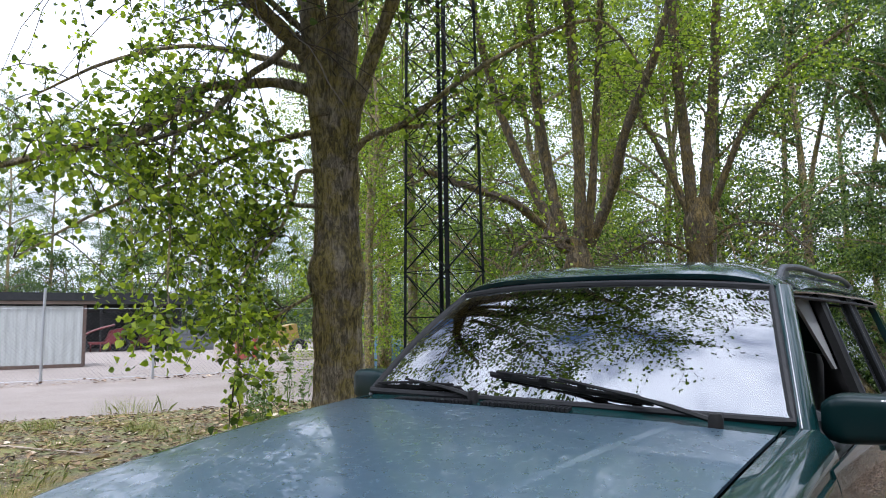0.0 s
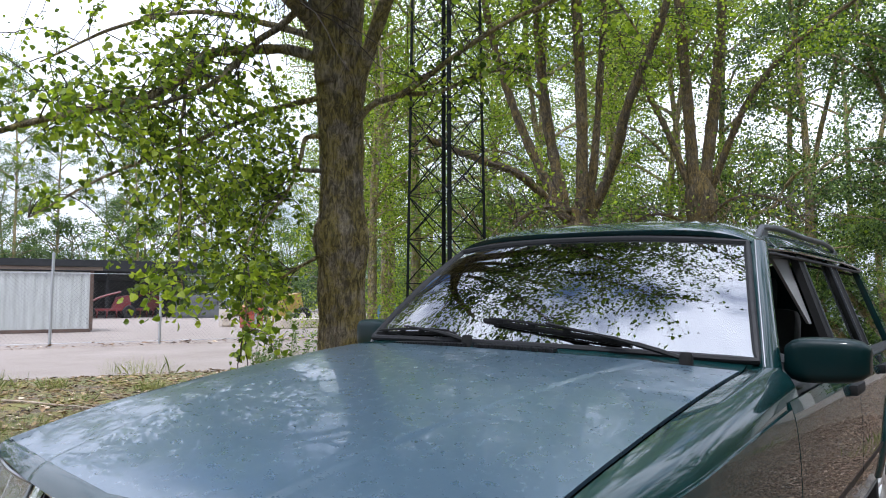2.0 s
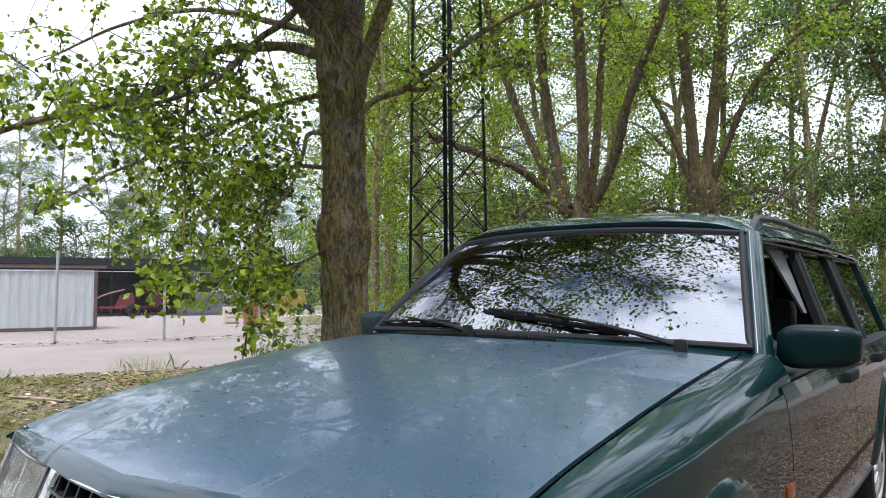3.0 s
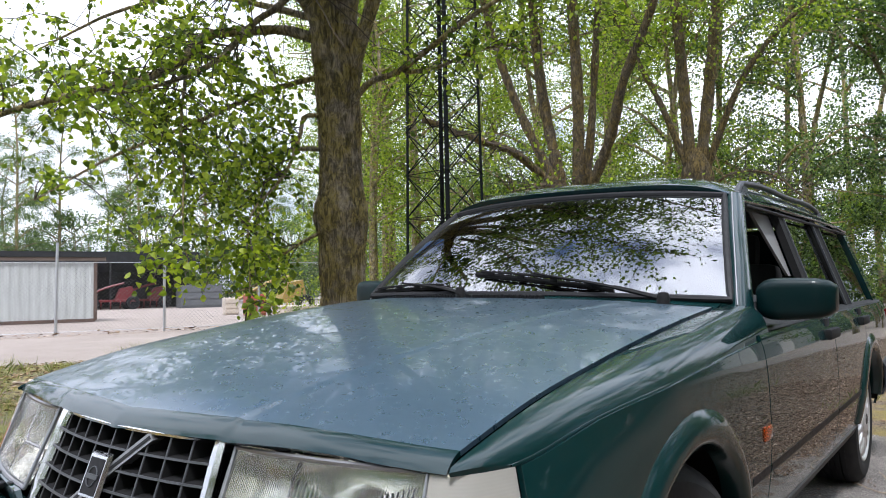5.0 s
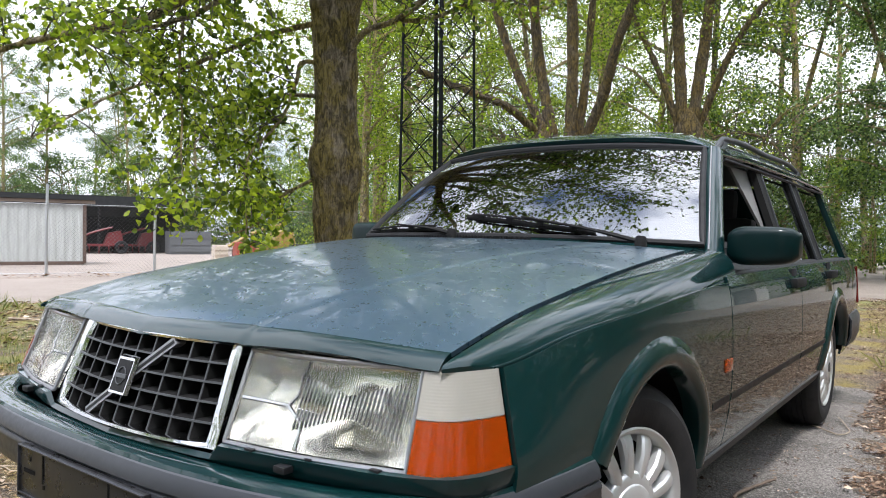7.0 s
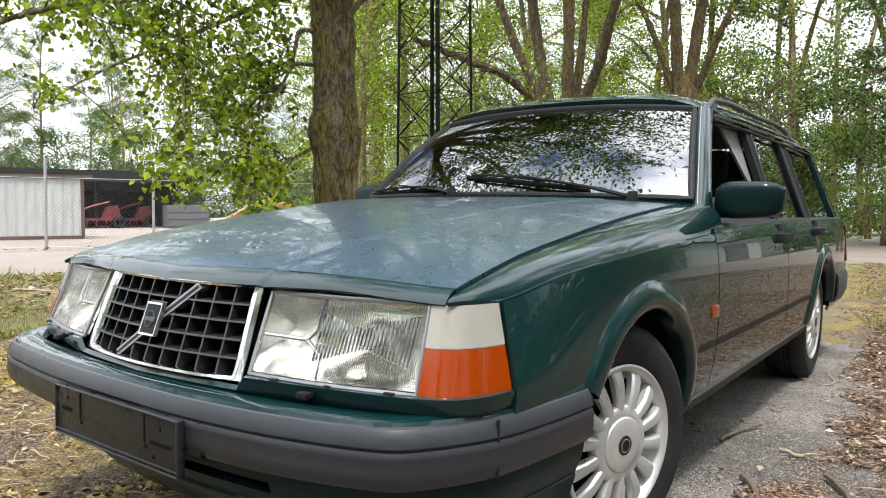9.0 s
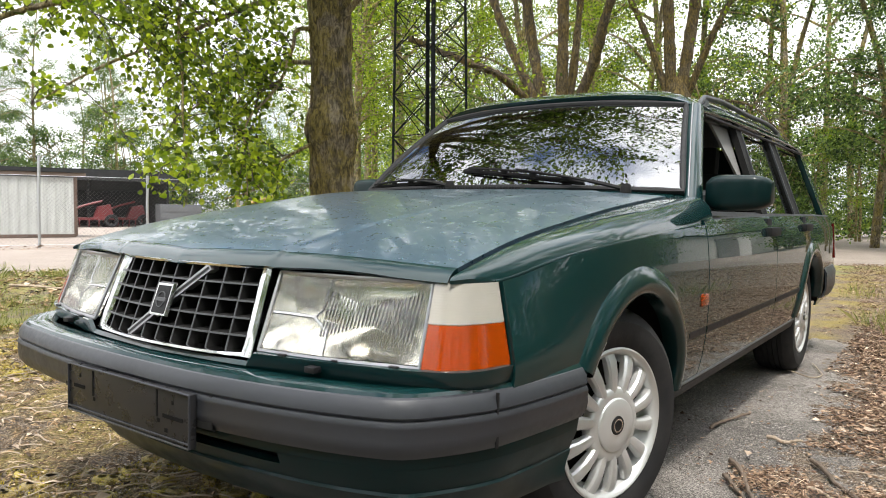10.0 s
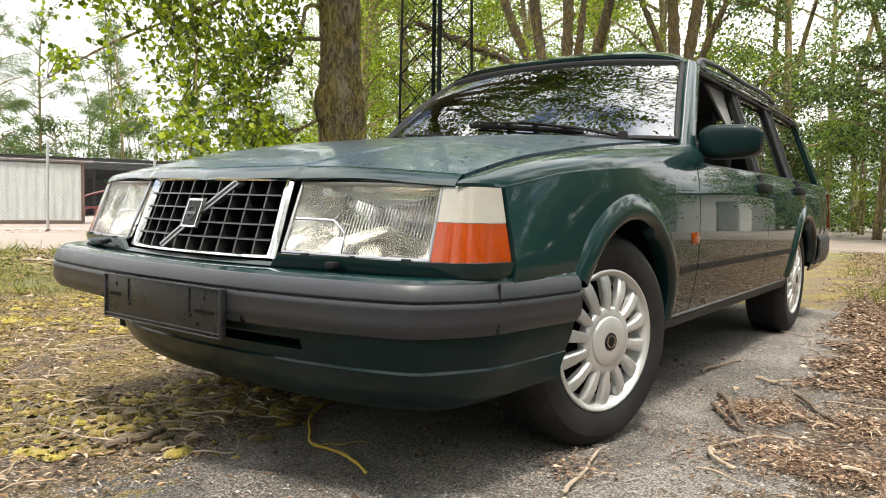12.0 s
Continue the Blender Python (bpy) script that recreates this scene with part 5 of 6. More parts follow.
low_leaf = np.concatenate([np.repeat(spots, 3, 0), spots_b, np.repeat(spots_d, 2, 0)])
low_leaf = low_leaf[off_sight_line(low_leaf)]
part("low_foliage", leaves("low_foliage", low_leaf + rng.normal(0, 0.05, low_leaf.shape), 0.054, rng, 0.5, broad=True), LEAF_LOW_LIT, tree)
high = np.repeat(spots_c[spots_c[:, 2] > 3.9], 2, 0)
high = high[rng.random(len(high)) < 0.78]
part("crown", leaves("crown", high + rng.normal(0, 0.10, high.shape), 0.066, rng, 0.4, broad=True), LEAF, tree)


# pollarded trees behind the car
def pollard(label, base, limbs, leaf, n_twigs, seed):
    rng = np.random.default_rng(seed)
    t = thing("pollard_tree", label, "tree", "pollarded trees")
    b = Geo()
    p = along(base, 30)
    rings = []
    for c in p:
        th = np.linspace(0, 2 * np.pi, 32, endpoint=False)
        r = (0.21 + 0.06 * math.exp(-c[2] / 0.3) + 0.045 * max(0, (c[2] - 1.7) / 0.8)) * min(1, 0.35 + (p[-1][2] - c[2]) / 0.7)
        rings.append([c + r * (1 + 0.12 * noise.noise(Vector((math.cos(q) * 4, math.sin(q) * 4, c[2] * 1.5 + seed)))) * np.array([math.cos(q), math.sin(q), 0]) for q in th])
    part("trunk", Geo().loft(rings), BARK_PALE, t, sharp=180)
    lines = []
    for pts, r0, r1 in limbs:
        b = Geo()
        lines.append(limb_geo(b, pts, r0 * 0.66, r1 * 0.8, 12, 48, 0.09, rng))
        part("limb", b, BARK_PALE, t, sharp=180)
    tw = Geo()
    sp = twigs_from(tw, [q[8:] for q in lines], rng, n_twigs, 1.1, 0.15)
    tagged(part("twig_work", tw, TWIG, t), kind="stuff")
    sp = np.repeat(sp, 3, 0)
    sp = sp[rng.random(len(sp)) < np.clip((sp[:, 2] - 3.2) / 3.8, 0.08, 1)]
    part("crown", leaves("crown", sp + rng.normal(0, 0.12, sp.shape), 0.066, rng, 0.3), leaf, t)


pollard("pollarded tree with fan of upright mossy limbs", [(-3.95, 8.72, -0.05), (-3.93, 8.68, 1.04), (-3.86, 8.59, 2.07), (-3.88, 8.52, 2.60)],
        (([(-3.97, 8.44, 2.40), (-4.21, 8.09, 2.75), (-4.42, 7.64, 3.07), (-4.69, 7.15, 3.22), (-5.2, 6.4, 3.5)], 0.12, 0.05),
         ([(-4.00, 8.40, 2.50), (-4.21, 8.39, 3.41), (-4.38, 8.33, 4.78), (-4.40, 8.21, 6.43), (-4.36, 8.10, 9.0)], 0.14, 0.06),
         ([(-4.05, 8.35, 2.55), (-4.50, 8.29, 3.43), (-4.80, 8.21, 4.19), (-5.08, 8.11, 5.16), (-5.6, 7.9, 8.6)], 0.12, 0.05),
         ([(-3.82, 8.53, 2.40), (-3.74, 8.45, 3.79), (-3.70, 8.29, 5.17), (-3.68, 8.16, 6.20), (-3.64, 8.0, 9.2)], 0.15, 0.07),
         ([(-3.72, 8.60, 2.50), (-3.58, 8.59, 3.61), (-3.46, 8.54, 4.64), (-3.30, 8.47, 6.19), (-3.1, 8.4, 9.0)], 0.10, 0.04),
         ([(-3.70, 8.63, 2.45), (-3.24, 8.52, 3.30), (-2.97, 8.38, 3.99), (-2.52, 8.35, 4.90), (-1.7, 8.3, 7.4)], 0.13, 0.05),
         ([(-4.02, 8.42, 2.38), (-4.02, 7.76, 2.54), (-4.19, 7.16, 2.26)], 0.06, 0.035)), LEAF_SUN, 430, 3)
pollard("pollarded tree with two tall limbs above a knotted bole", [(-3.13, 11.86, -0.05), (-3.12, 11.86, 0.96), (-3.04, 11.75, 2.28), (-3.02, 11.67, 3.0), (-3.04, 11.57, 3.5)],
        (([(-3.09, 11.54, 3.2), (-3.11, 11.36, 4.73), (-3.13, 11.16, 6.05), (-3.0, 10.9, 9.6)], 0.17, 0.08),
         ([(-2.95, 11.66, 3.2), (-2.78, 11.85, 4.87), (-2.60, 11.79, 6.32), (-2.4, 11.6, 9.8)], 0.17, 0.08),
         ([(-3.10, 11.56, 3.0), (-3.54, 11.33, 4.37), (-3.95, 11.13, 5.37), (-4.6, 10.6, 7.2)], 0.11, 0.04),
         ([(-2.87, 11.74, 3.1), (-2.50, 11.68, 3.96), (-2.11, 11.63, 4.70), (-1.54, 11.72, 5.41), (-0.4, 12.2, 6.3)], 0.11, 0.04),
         ([(-2.9, 11.6, 2.6), (-2.3, 11.2, 2.9), (-1.6, 10.9, 2.8), (-1.0, 10.5, 2.3)], 0.04, 0.015),
         ([(-3.15, 11.6, 2.5), (-3.6, 11.0, 2.7), (-4.2, 10.6, 2.4)], 0.05, 0.02)), LEAF_SUN, 360, 4)


# woods, with unseen trees added for reflections: a few built once, then repeated
def wood_tree(name, label, height, width, low, n_leaf, leaf, size, seed, stems=1, skirt=0.0, clump=60):
    rng = np.random.default_rng(seed)
    t = thing(name, label, "tree", "trees of the wood")
    b = Geo()
    lines = []
    for k in range(stems):
        dx, dy = (rng.normal(0, 0.5, 2) if k else (0, 0))
        p = [(dx, dy, -0.1), (dx + rng.normal(0, 0.1), dy, height * 0.3), (dx + rng.normal(0, 0.3), dy + rng.normal(0, 0.3), height * 0.65), (dx + rng.normal(0, 0.5), dy + rng.normal(0, 0.5), height * 0.97)]
        lines.append(limb_geo(b, p, 0.10 * height / 12, 0.02, 8, 24, 0.04, rng))
    part("trunk", b, BARK, t, sharp=180)
    br = Geo()
    tips = []
    for k in range(26):
        line = lines[rng.integers(len(lines))]
        i = rng.integers(4, len(line))
        at_z = line[i][2] / height
        if at_z < low:
            continue
        reach = width * (0.35 + 0.65 * math.sin(math.pi * min(1, max(0, (at_z - low) / (1 - low) * 0.85 + 0.12)))) * rng.uniform(0.6, 1.1)
        th = rng.uniform(0, 2 * np.pi)
        q = line[i] + np.array([[0, 0, 0], [math.cos(th) * reach * 0.5, math.sin(th) * reach * 0.5, reach * 0.28], [math.cos(th) * reach, math.sin(th) * reach, reach * 0.35]])
        tips.append(limb_geo(br, q, 0.05, 0.012, 5, 12))
    tagged(part("branch_work", br, BARK, t), kind="stuff")
    centres = np.concatenate([q[3:] for q in tips] + [lines[0][int(len(lines[0]) * max(low, 0.5)):]])
    pick = centres[rng.integers(len(centres), size=n_leaf // clump)] + rng.normal(0, 0.30, (n_leaf // clump, 3))
    if skirt:
        n = int(len(pick) * skirt)
        th, rr = rng.uniform(0, 2 * np.pi, n), width * 0.95 * np.sqrt(rng.random(n))
        low_ones = np.stack([rr * np.cos(th), rr * np.sin(th), rng.uniform(0.2, 0.35 * height, n)], 1)
        pick = np.concatenate([pick[n:], low_ones])
    pos = np.repeat(pick, clump, 0) + rng.normal(0, 1, (len(pick) * clump, 3)) * np.repeat(rng.uniform(0.55, 1.45, (len(pick), 1)), clump, 0) * (0.25, 0.25, 0.17)
    pos = pos[pos[:, 2] > 0.15]
    part("crown", leaves("crown", pos, size, rng, 0.3), leaf, t)
    return t


MODELS = [
    wood_tree("alder_tree", "leafy young tree with bright green foliage", 13, 2.8, 0.10, 27000, LEAF_SUN, 0.066, 11, 2, 0.12),
    wood_tree("aspen_tree", "tall slender tree with airy foliage", 16, 3.0, 0.10, 24000, LEAF_BLUE, 0.080, 12, 1, 0.06, 170),
    wood_tree("maple_tree", "dark leafy tree, at the yard's edge or unseen around the car", 14, 3.5, 0.06, 17000, LEAF_DARK, 0.092, 13, 2, 0.14, 110),
    wood_tree("hedge_bush", "dense dark hedge bush, across the yard or unseen around the car", 5.5, 2.4, 0.0, 16000, LEAF_DARK, 0.115, 15, 5, 0.45),
    wood_tree("elder_bush", "bushy undergrowth with broad leaves", 4.2, 2.0, 0.02, 12000, LEAF, 0.072, 14, 4, 0.4),
]


def plant(kind, spots, seed):
    rng = np.random.default_rng(seed)
    for px, py, sc in spots:
        m = pose(px, py, 0, 0, 0, rng.uniform(0, 360)) @ Matrix.Diagonal((sc, sc, sc * rng.uniform(0.9, 1.12), 1))
        if not MODELS[kind].get("set"):
            MODELS[kind].matrix_basis = m
            MODELS[kind]["set"] = 1
        else:
            copy = copy_thing(MODELS[kind], Matrix())
            copy.matrix_basis = m


plant(0, [(-7.5, 13.5, 0.95), (-10.5, 12.5, 1.05), (-13.5, 14.8, 1.1), (-16.5, 17.0, 1.15), (-5.2, 16.0, 1.0), (-8.5, 19.5, 1.1), (-13.0, 19.0, 1.0), (-11.5, 26.0, 1.2), (-9.5, 9.8, 0.8), (-3.2, 26.5, 0.42), (-2.0, 29.0, 0.5)], 21)
plant(1, [(-0.5, 24.5, 1.0), (1.5, 19.0, 1.0), (-2.6, 18.5, 0.95), (-5.6, 21.5, 1.1), (-15.0, 33.0, 1.3), (-23.0, 35.0, 1.2), (-34.0, 42.0, 1.2), (-48.0, 36.0, 1.1), (-56.0, 30.0, 1.2), (-60.0, 22.0, 1.2), (-62.0, 14.0, 1.1), (-66.0, 6.0, 1.2), (-64.0, -4.0, 1.2), (-42.0, 44.0, 1.2)], 22)
# Copies beside the car or behind the camera are unseen, for darker reflections.
plant(2, [(-2.9, 34.0, 1.35), (-0.9, 23.0, 1.15), (-3.4, 24.0, 1.05), (2.4, 21.5, 1.15), (2.6, 27.5, 1.2), (6.0, 33.0, 1.1), (12.5, 25.0, 1.1), (15.5, 18.0, 1.1), (17.0, 10.0, 1.1), (17.0, 2.0, 1.0), (15.0, -6.0, 1.1), (10.0, -13.0, 1.1), (2.0, -16.0, 1.0), (-7.0, -15.0, 1.1), (-16.0, -13.0, 1.0)], 23)
plant(4, [(-6.4, 10.5, 0.75), (-8.6, 12.0, 0.8), (-4.9, 12.2, 0.7), (-6.6, 14.2, 0.9), (-3.4, 15.0, 0.9), (-9.8, 14.8, 0.9)], 24)
# Hedges beside the car and behind the camera are unseen, added to darken reflections.
plant(3, [(-7.5, 36.0, 0.95), (-4.2, 35.0, 0.95), (-1.4, 36.0, 0.9), (1.2, 35.0, 1.15), (3.6, 35.5, 1.0), (6.2, 34.0, 1.2), (7.4, 33.5, 1.1), (13.0, 28.5, 1.2), (9.5, 20.0, 1.0), (10.0, 15.0, 1.1), (9.2, 10.5, 1.0), (10.2, 6.0, 1.1), (9.6, 1.8, 1.0), (10.0, -2.5, 1.1), (8.5, -7.0, 1.1), (4.0, -10.5, 1.1), (-1.0, -11.0, 1.0), (-6.0, -10.5, 1.1)], 25)
# All four unseen: added to shade the car and darken its reflections.
plant(2, [(9.5, -4.5, 0.9), (8.8, 6.0, 0.95), (7.8, 12.0, 1.0), (3.5, -8.5, 0.9)], 26)
plant(1, [tuple(yard_spot) + (1.15,) for yard_spot in (FENCE_DIR * l + FENCE_OUT * (66 + 5 * (k % 2)) for k, l in enumerate(range(-34, 40, 6)))], 27)
plant(3, [tuple(yard_spot) + (1.5,) for yard_spot in (FENCE_DIR * l + FENCE_OUT * (64 + 4 * (k % 2)) for k, l in enumerate(range(-40, 48, 6)))], 28)
plant(2, [tuple(yard_spot) + (1.1,) for yard_spot in (FENCE_DIR * l + FENCE_OUT * 72 for l in range(-38, 30, 9))], 29)


# ---- lattice mast ----
STEEL = make_plain("dark_painted_steel", (0.008, 0.010, 0.010), 0.8, 0.0, vary=0.3, scale=20, Specular_IOR_Level=0.1)
mast = thing("lattice_mast", "tall dark steel lattice mast standing among trees", "mast")
C, E1, E2 = np.array([-4.315, 5.78]), np.array([0.385, 0.300]), np.array([0.330, -0.361])
corners = [C - E1, C + E2, C + E1, C - E2]
PANEL, TOP = 0.565, 22


def slim(z):
    """How far the mast has drawn in at a height."""
    return 1.05 - 0.030 * (z - 1.5)


for c in corners:
    leg = Geo()
    d = (C - c) / np.linalg.norm(C - c)
    n = np.array([-d[1], d[0]])
    rows = [[(*(C + (c - C) * slim(zz) + d * a + n * b), zz) for a, b in ((0, 0), (0.028, 0.028), (0.034, 0.022), (0.011, 0.0), (0.034, -0.022), (0.028, -0.028))] for zz in (-0.1, 13.0)]
    part("leg", leg.loft(rows), STEEL, mast, smooth=False)
for k in range(TOP):
    z0, z1 = 0.25 + PANEL * k, 0.25 + PANEL * (k + 1)
    for a, b in zip(corners, corners[1:] + corners[:1]):
        lo, hi = slim(z0), slim(z1)
        a0, a1, b0, b1 = C + (a - C) * lo, C + (a - C) * hi, C + (b - C) * lo, C + (b - C) * hi
        ends = ((*a0, z0), (*b1, z1)), ((*a1, z1), (*b0, z0))
        for p, q in ends:
            part("brace", Geo().tube([p, q], 0.0090, 4), STEEL, mast, smooth=False)
        part("strut", Geo().tube([(*a0, z0), (*b0, z0)], 0.0050, 4), STEEL, mast, smooth=False)
part("footing", Geo().box((C[0], C[1], 0.05), (1.5, 1.5, 0.3), bevel=0.03), make_plain("old_concrete", (0.30, 0.29, 0.27), 0.9, vary=0.2, scale=12, bump=0.3), mast)


# ---- yard beyond the track: fence, hut, open barn ----
def yard(l, s, z=0.0):
    p = FENCE_DIR * l + FENCE_OUT * s
    return np.array([p[0], p[1], z])


YARD_TURN = Matrix.Rotation(math.atan2(FENCE_DIR[1], FENCE_DIR[0]), 4, "Z")
GALV = make_plain("galvanised_steel", (0.42, 0.43, 0.44), 0.45, 0.7, vary=0.12, scale=25)
fence = thing("chain_link_fence", "galvanised chain link fence on thin posts along the track", "fence", at=(0, 0, 0))
for k in range(-7, 6):
    l = -0.10 + 2.62 * k
    p = yard(l, 19.05)
    part("post", Geo().tube([p - (0, 0, 0.1), p + (0.01, 0.0, 1.2), p + (0.02, 0.02, 2.38)], 0.036, 10), GALV, fence)
DULL_WIRE = make_plain("dull_fence_wire", (0.13, 0.13, 0.13), 0.6, 0.3, vary=0.15, scale=25)
wire = Geo()
for k in range(-150, 130):
    for lean in (1, -1):
        l = 0.105 * k
        a, b = yard(l, 19.06 + 0.004 * lean, 0.06), yard(l + lean * 1.82, 19.06 + 0.004 * lean, 1.88)
        wire.tube([a, b], 0.0024, 3, ends=False)
tagged(part("wire_mesh", wire, DULL_WIRE, fence, "diamond wire mesh", smooth=False), kind="stuff")
for zz in (0.08, 1.87):
    part("line_wire", Geo().tube([yard(l, 19.06, zz) for l in np.linspace(-16, 14, 20)], 0.006, 4), GALV, fence)

k = Mat("weathered_white_sheet", (0.50, 0.53, 0.52), 0.6)
streak = k.noise(6, 5, 0.6, k.coords((3.0, 3.0, 0.25)))
k.colour(k.mix(k.ramp(streak, (0.35, 0.0), (0.75, 0.8)), (0.44, 0.455, 0.445), (0.26, 0.27, 0.255)))
SHEET = k.m
WOOD_DARK = make_plain("weathered_fascia", (0.16, 0.125, 0.10), 0.9, vary=0.35, scale=6, bump=0.2)
RUST = make_plain("rusty_frame", (0.10, 0.065, 0.05), 0.8, 0.2, vary=0.4, scale=15)
BLACK_ROOF = make_plain("roof_and_shade_black", (0.010, 0.011, 0.012), 0.8, vary=0.3, scale=4)
hut = thing("site_container", "pale corrugated metal container with wooden fascia standing in the yard", "container")
L0, L1, S0, S1, HUT = -8.6, 1.55, 27.9, 30.4, 2.22
for (la, sa), (lb, sb) in (((L0, S0), (L1, S0)), ((L1, S0), (L1, S1)), ((L1, S1), (L0, S1)), ((L0, S1), (L0, S0))):
    n = int(math.hypot(lb - la, sb - sa) / 0.075)
    out = np.array([(sb - sa), -(lb - la)]) / math.hypot(lb - la, sb - sa)
    rows = []
    for i in range(n + 1):
        t = i / n
        o = 0.014 if i % 4 in (1, 2) else -0.006
        l, s_ = la + (lb - la) * t + out[0] * o, sa + (sb - sa) * t + out[1] * o
        rows.append([yard(l, s_, 0.12), yard(l, s_, HUT)])
    part("corrugated_wall", Geo().grid(rows), SHEET, hut, smooth=False)
for l, s_ in ((L0, S0), (L1, S0), (L1, S1), (L0, S1), (-3.1, S0)):
    part("corner_post", Geo().box(yard(l, s_, HUT / 2 + 0.05), (0.12, 0.09, HUT), YARD_TURN), RUST if l == L1 and s_ == S0 else SHEET, hut, smooth=False)
part("bottom_rail", Geo().box(yard((L0 + L1) / 2, S0 - 0.01, 0.07), (L1 - L0, 0.07, 0.12), YARD_TURN), RUST, hut, smooth=False)
part("fascia", Geo().box(yard((L0 + L1) / 2 + 0.1, S0 - 0.08, HUT + 0.12), (L1 - L0 + 0.5, 0.05, 0.12), YARD_TURN), WOOD_DARK, hut, smooth=False)
part("flat_roof", Geo().box(yard((L0 + L1) / 2 + 0.1, (S0 + S1) / 2, HUT + 0.22), (L1 - L0 + 0.5, S1 - S0 + 0.3, 0.06), YARD_TURN), BLACK_ROOF, hut, smooth=False)

barn = thing("open_barn", "long low black open-fronted machinery shed across the yard", "barn")
B0, B1, T0, T1 = -30.0, 9.2, 50.0, 60.0
part("roof", Geo().loft([[yard(l, T0 - 0.8, 3.35), yard(l, T0 - 0.8, 3.75), yard(l, T1, 3.0), yard(l, T1, 2.7)] for l in (B0, B1 + 0.6)]), BLACK_ROOF, barn, smooth=False)
part("fascia", Geo().box(yard((B0 + B1) / 2, T0 - 0.85, 3.30), (B1 - B0 + 1.2, 0.06, 0.55), YARD_TURN), BLACK_ROOF, barn, smooth=False)
# Walls and posts in the roof's black put the inner shade into colour.
part("back_wall", Geo().box(yard((B0 + B1) / 2, T1, 1.4), (B1 - B0, 0.15, 2.8), YARD_TURN), BLACK_ROOF, barn, smooth=False)
part("end_wall", Geo().box(yard(B1, (T0 + T1) / 2, 1.5), (0.15, T1 - T0, 3.0), YARD_TURN), BLACK_ROOF, barn, smooth=False)
part("end_wall", Geo().box(yard(B0, (T0 + T1) / 2, 1.5), (0.15, T1 - T0, 3.0), YARD_TURN), BLACK_ROOF, barn, smooth=False)
for l in np.linspace(B0, B1, 9):
    part("post", Geo().box(yard(l, T0, 1.55), (0.16, 0.16, 3.1), YARD_TURN), BLACK_ROOF, barn, smooth=False)

RED = make_plain("faded_red_paint", (0.105, 0.010, 0.012), 0.5, vary=0.3, scale=8)
YELLOW = make_plain("machine_yellow", (0.30, 0.20, 0.045), 0.5, vary=0.25, scale=6)
ORANGE = make_plain("orange_red_paint", (0.30, 0.06, 0.035), 0.5, vary=0.25, scale=6)
BLUEISH = make_plain("blue_tarpaulin", (0.12, 0.22, 0.33), 0.6, vary=0.25, scale=6)
PALE = make_plain("pale_timber", (0.52, 0.45, 0.37), 0.8, vary=0.2, scale=8)
GREYISH = make_plain("grey_sheet", (0.09, 0.095, 0.10), 0.6, vary=0.2, scale=6)


def farm_implement(l, s_, paint, label, wide=3.4):
    m = thing("farm_implement", label, "machine", "machines in the yard")
    part("frame", Geo().box(yard(l, s_, 0.55), (wide, 0.18, 0.16), YARD_TURN, 0.03), paint, m)
    part("frame", Geo().box(yard(l, s_ + 1.0, 0.55), (wide * 0.9, 0.18, 0.16), YARD_TURN, 0.03), paint, m)
    for k in range(7):
        part("tine", Geo().tube(along([yard(l - wide / 2 + wide * k / 6, s_ + 0.2, 0.6), yard(l - wide / 2 + wide * k / 6, s_ - 0.2, 0.4), yard(l - wide / 2 + wide * k / 6, s_, 0.03)], 8), 0.04, 5), paint, m)
    part("hood", Geo().loft([[yard(l + 0.3 + a, s_ + b, z) for a, b, z in ((0, 0, 0.6), (1.2, 0, 0.6), (1.0, 0, 1.5), (0.3, 0, 1.35))], [yard(l + 0.3 + a, s_ + b, z) for a, b, z in ((0, 1, 0.6), (1.2, 1, 0.6), (1.0, 1, 1.5), (0.3, 1, 1.35))]]), paint, m, smooth=False)
    part("boom", Geo().tube(along([yard(l - 1.6, s_, 0.7), yard(l - 0.4, s_, 1.35), yard(l + 0.8, s_, 1.7)], 8), 0.08, 6), paint, m)
    for dl in (-1.1, 1.3):
        p = yard(l + dl, s_ - 0.3, 0.42)
        tyre = Geo().lathe([(0.20, -0.12), (0.38, -0.12), (0.42, -0.06), (0.42, 0.06), (0.38, 0.12), (0.20, 0.12)], (0, 0, 0), 24)
        w = part("wheel", tyre, RUBBER, m)
        w.matrix_basis = Matrix.Translation(p) @ Matrix.Rotation(math.atan2(FENCE_OUT[1], FENCE_OUT[0]), 4, "Z")


farm_implement(4.2, 49.0, RED, "red farm implement parked under the open shed")
farm_implement(6.4, 50.5, RED, "smaller dark red implement inside the shed", 2.4)
farm_implement(8.9, 29.5, YELLOW, "yellow machine seen through leaves across the yard", 1.5)
for l, s_, sz, mat, name, label in ((9.4, 47.5, (2.6, 1.6, 1.5), GREYISH, "trailer_box", "grey trailer box beside the shed"), (7.7, 28.5, (0.8, 0.7, 0.9), ORANGE, "crate", "orange red crate in the yard"), (9.3, 27.2, (1.8, 0.7, 0.40), PALE, "timber_stack", "stack of pale timber in the yard"), (7.2, 30.5, (0.6, 0.5, 0.75), PALE, "crate", "pale crate in the yard")):
    g = Geo().box(yard(l, s_, sz[2] / 2), sz, YARD_TURN, 0.03)
    for q in range(3):
        g.box(yard(l, s_ - sz[1] / 2 - 0.015, sz[2] * (0.2 + 0.3 * q)), (sz[0] * 0.98, 0.03, sz[2] * 0.22), YARD_TURN, 0.008)
    solid(name, g, mat, label, name.replace("_", " "), smooth=False)
tarp = Geo()
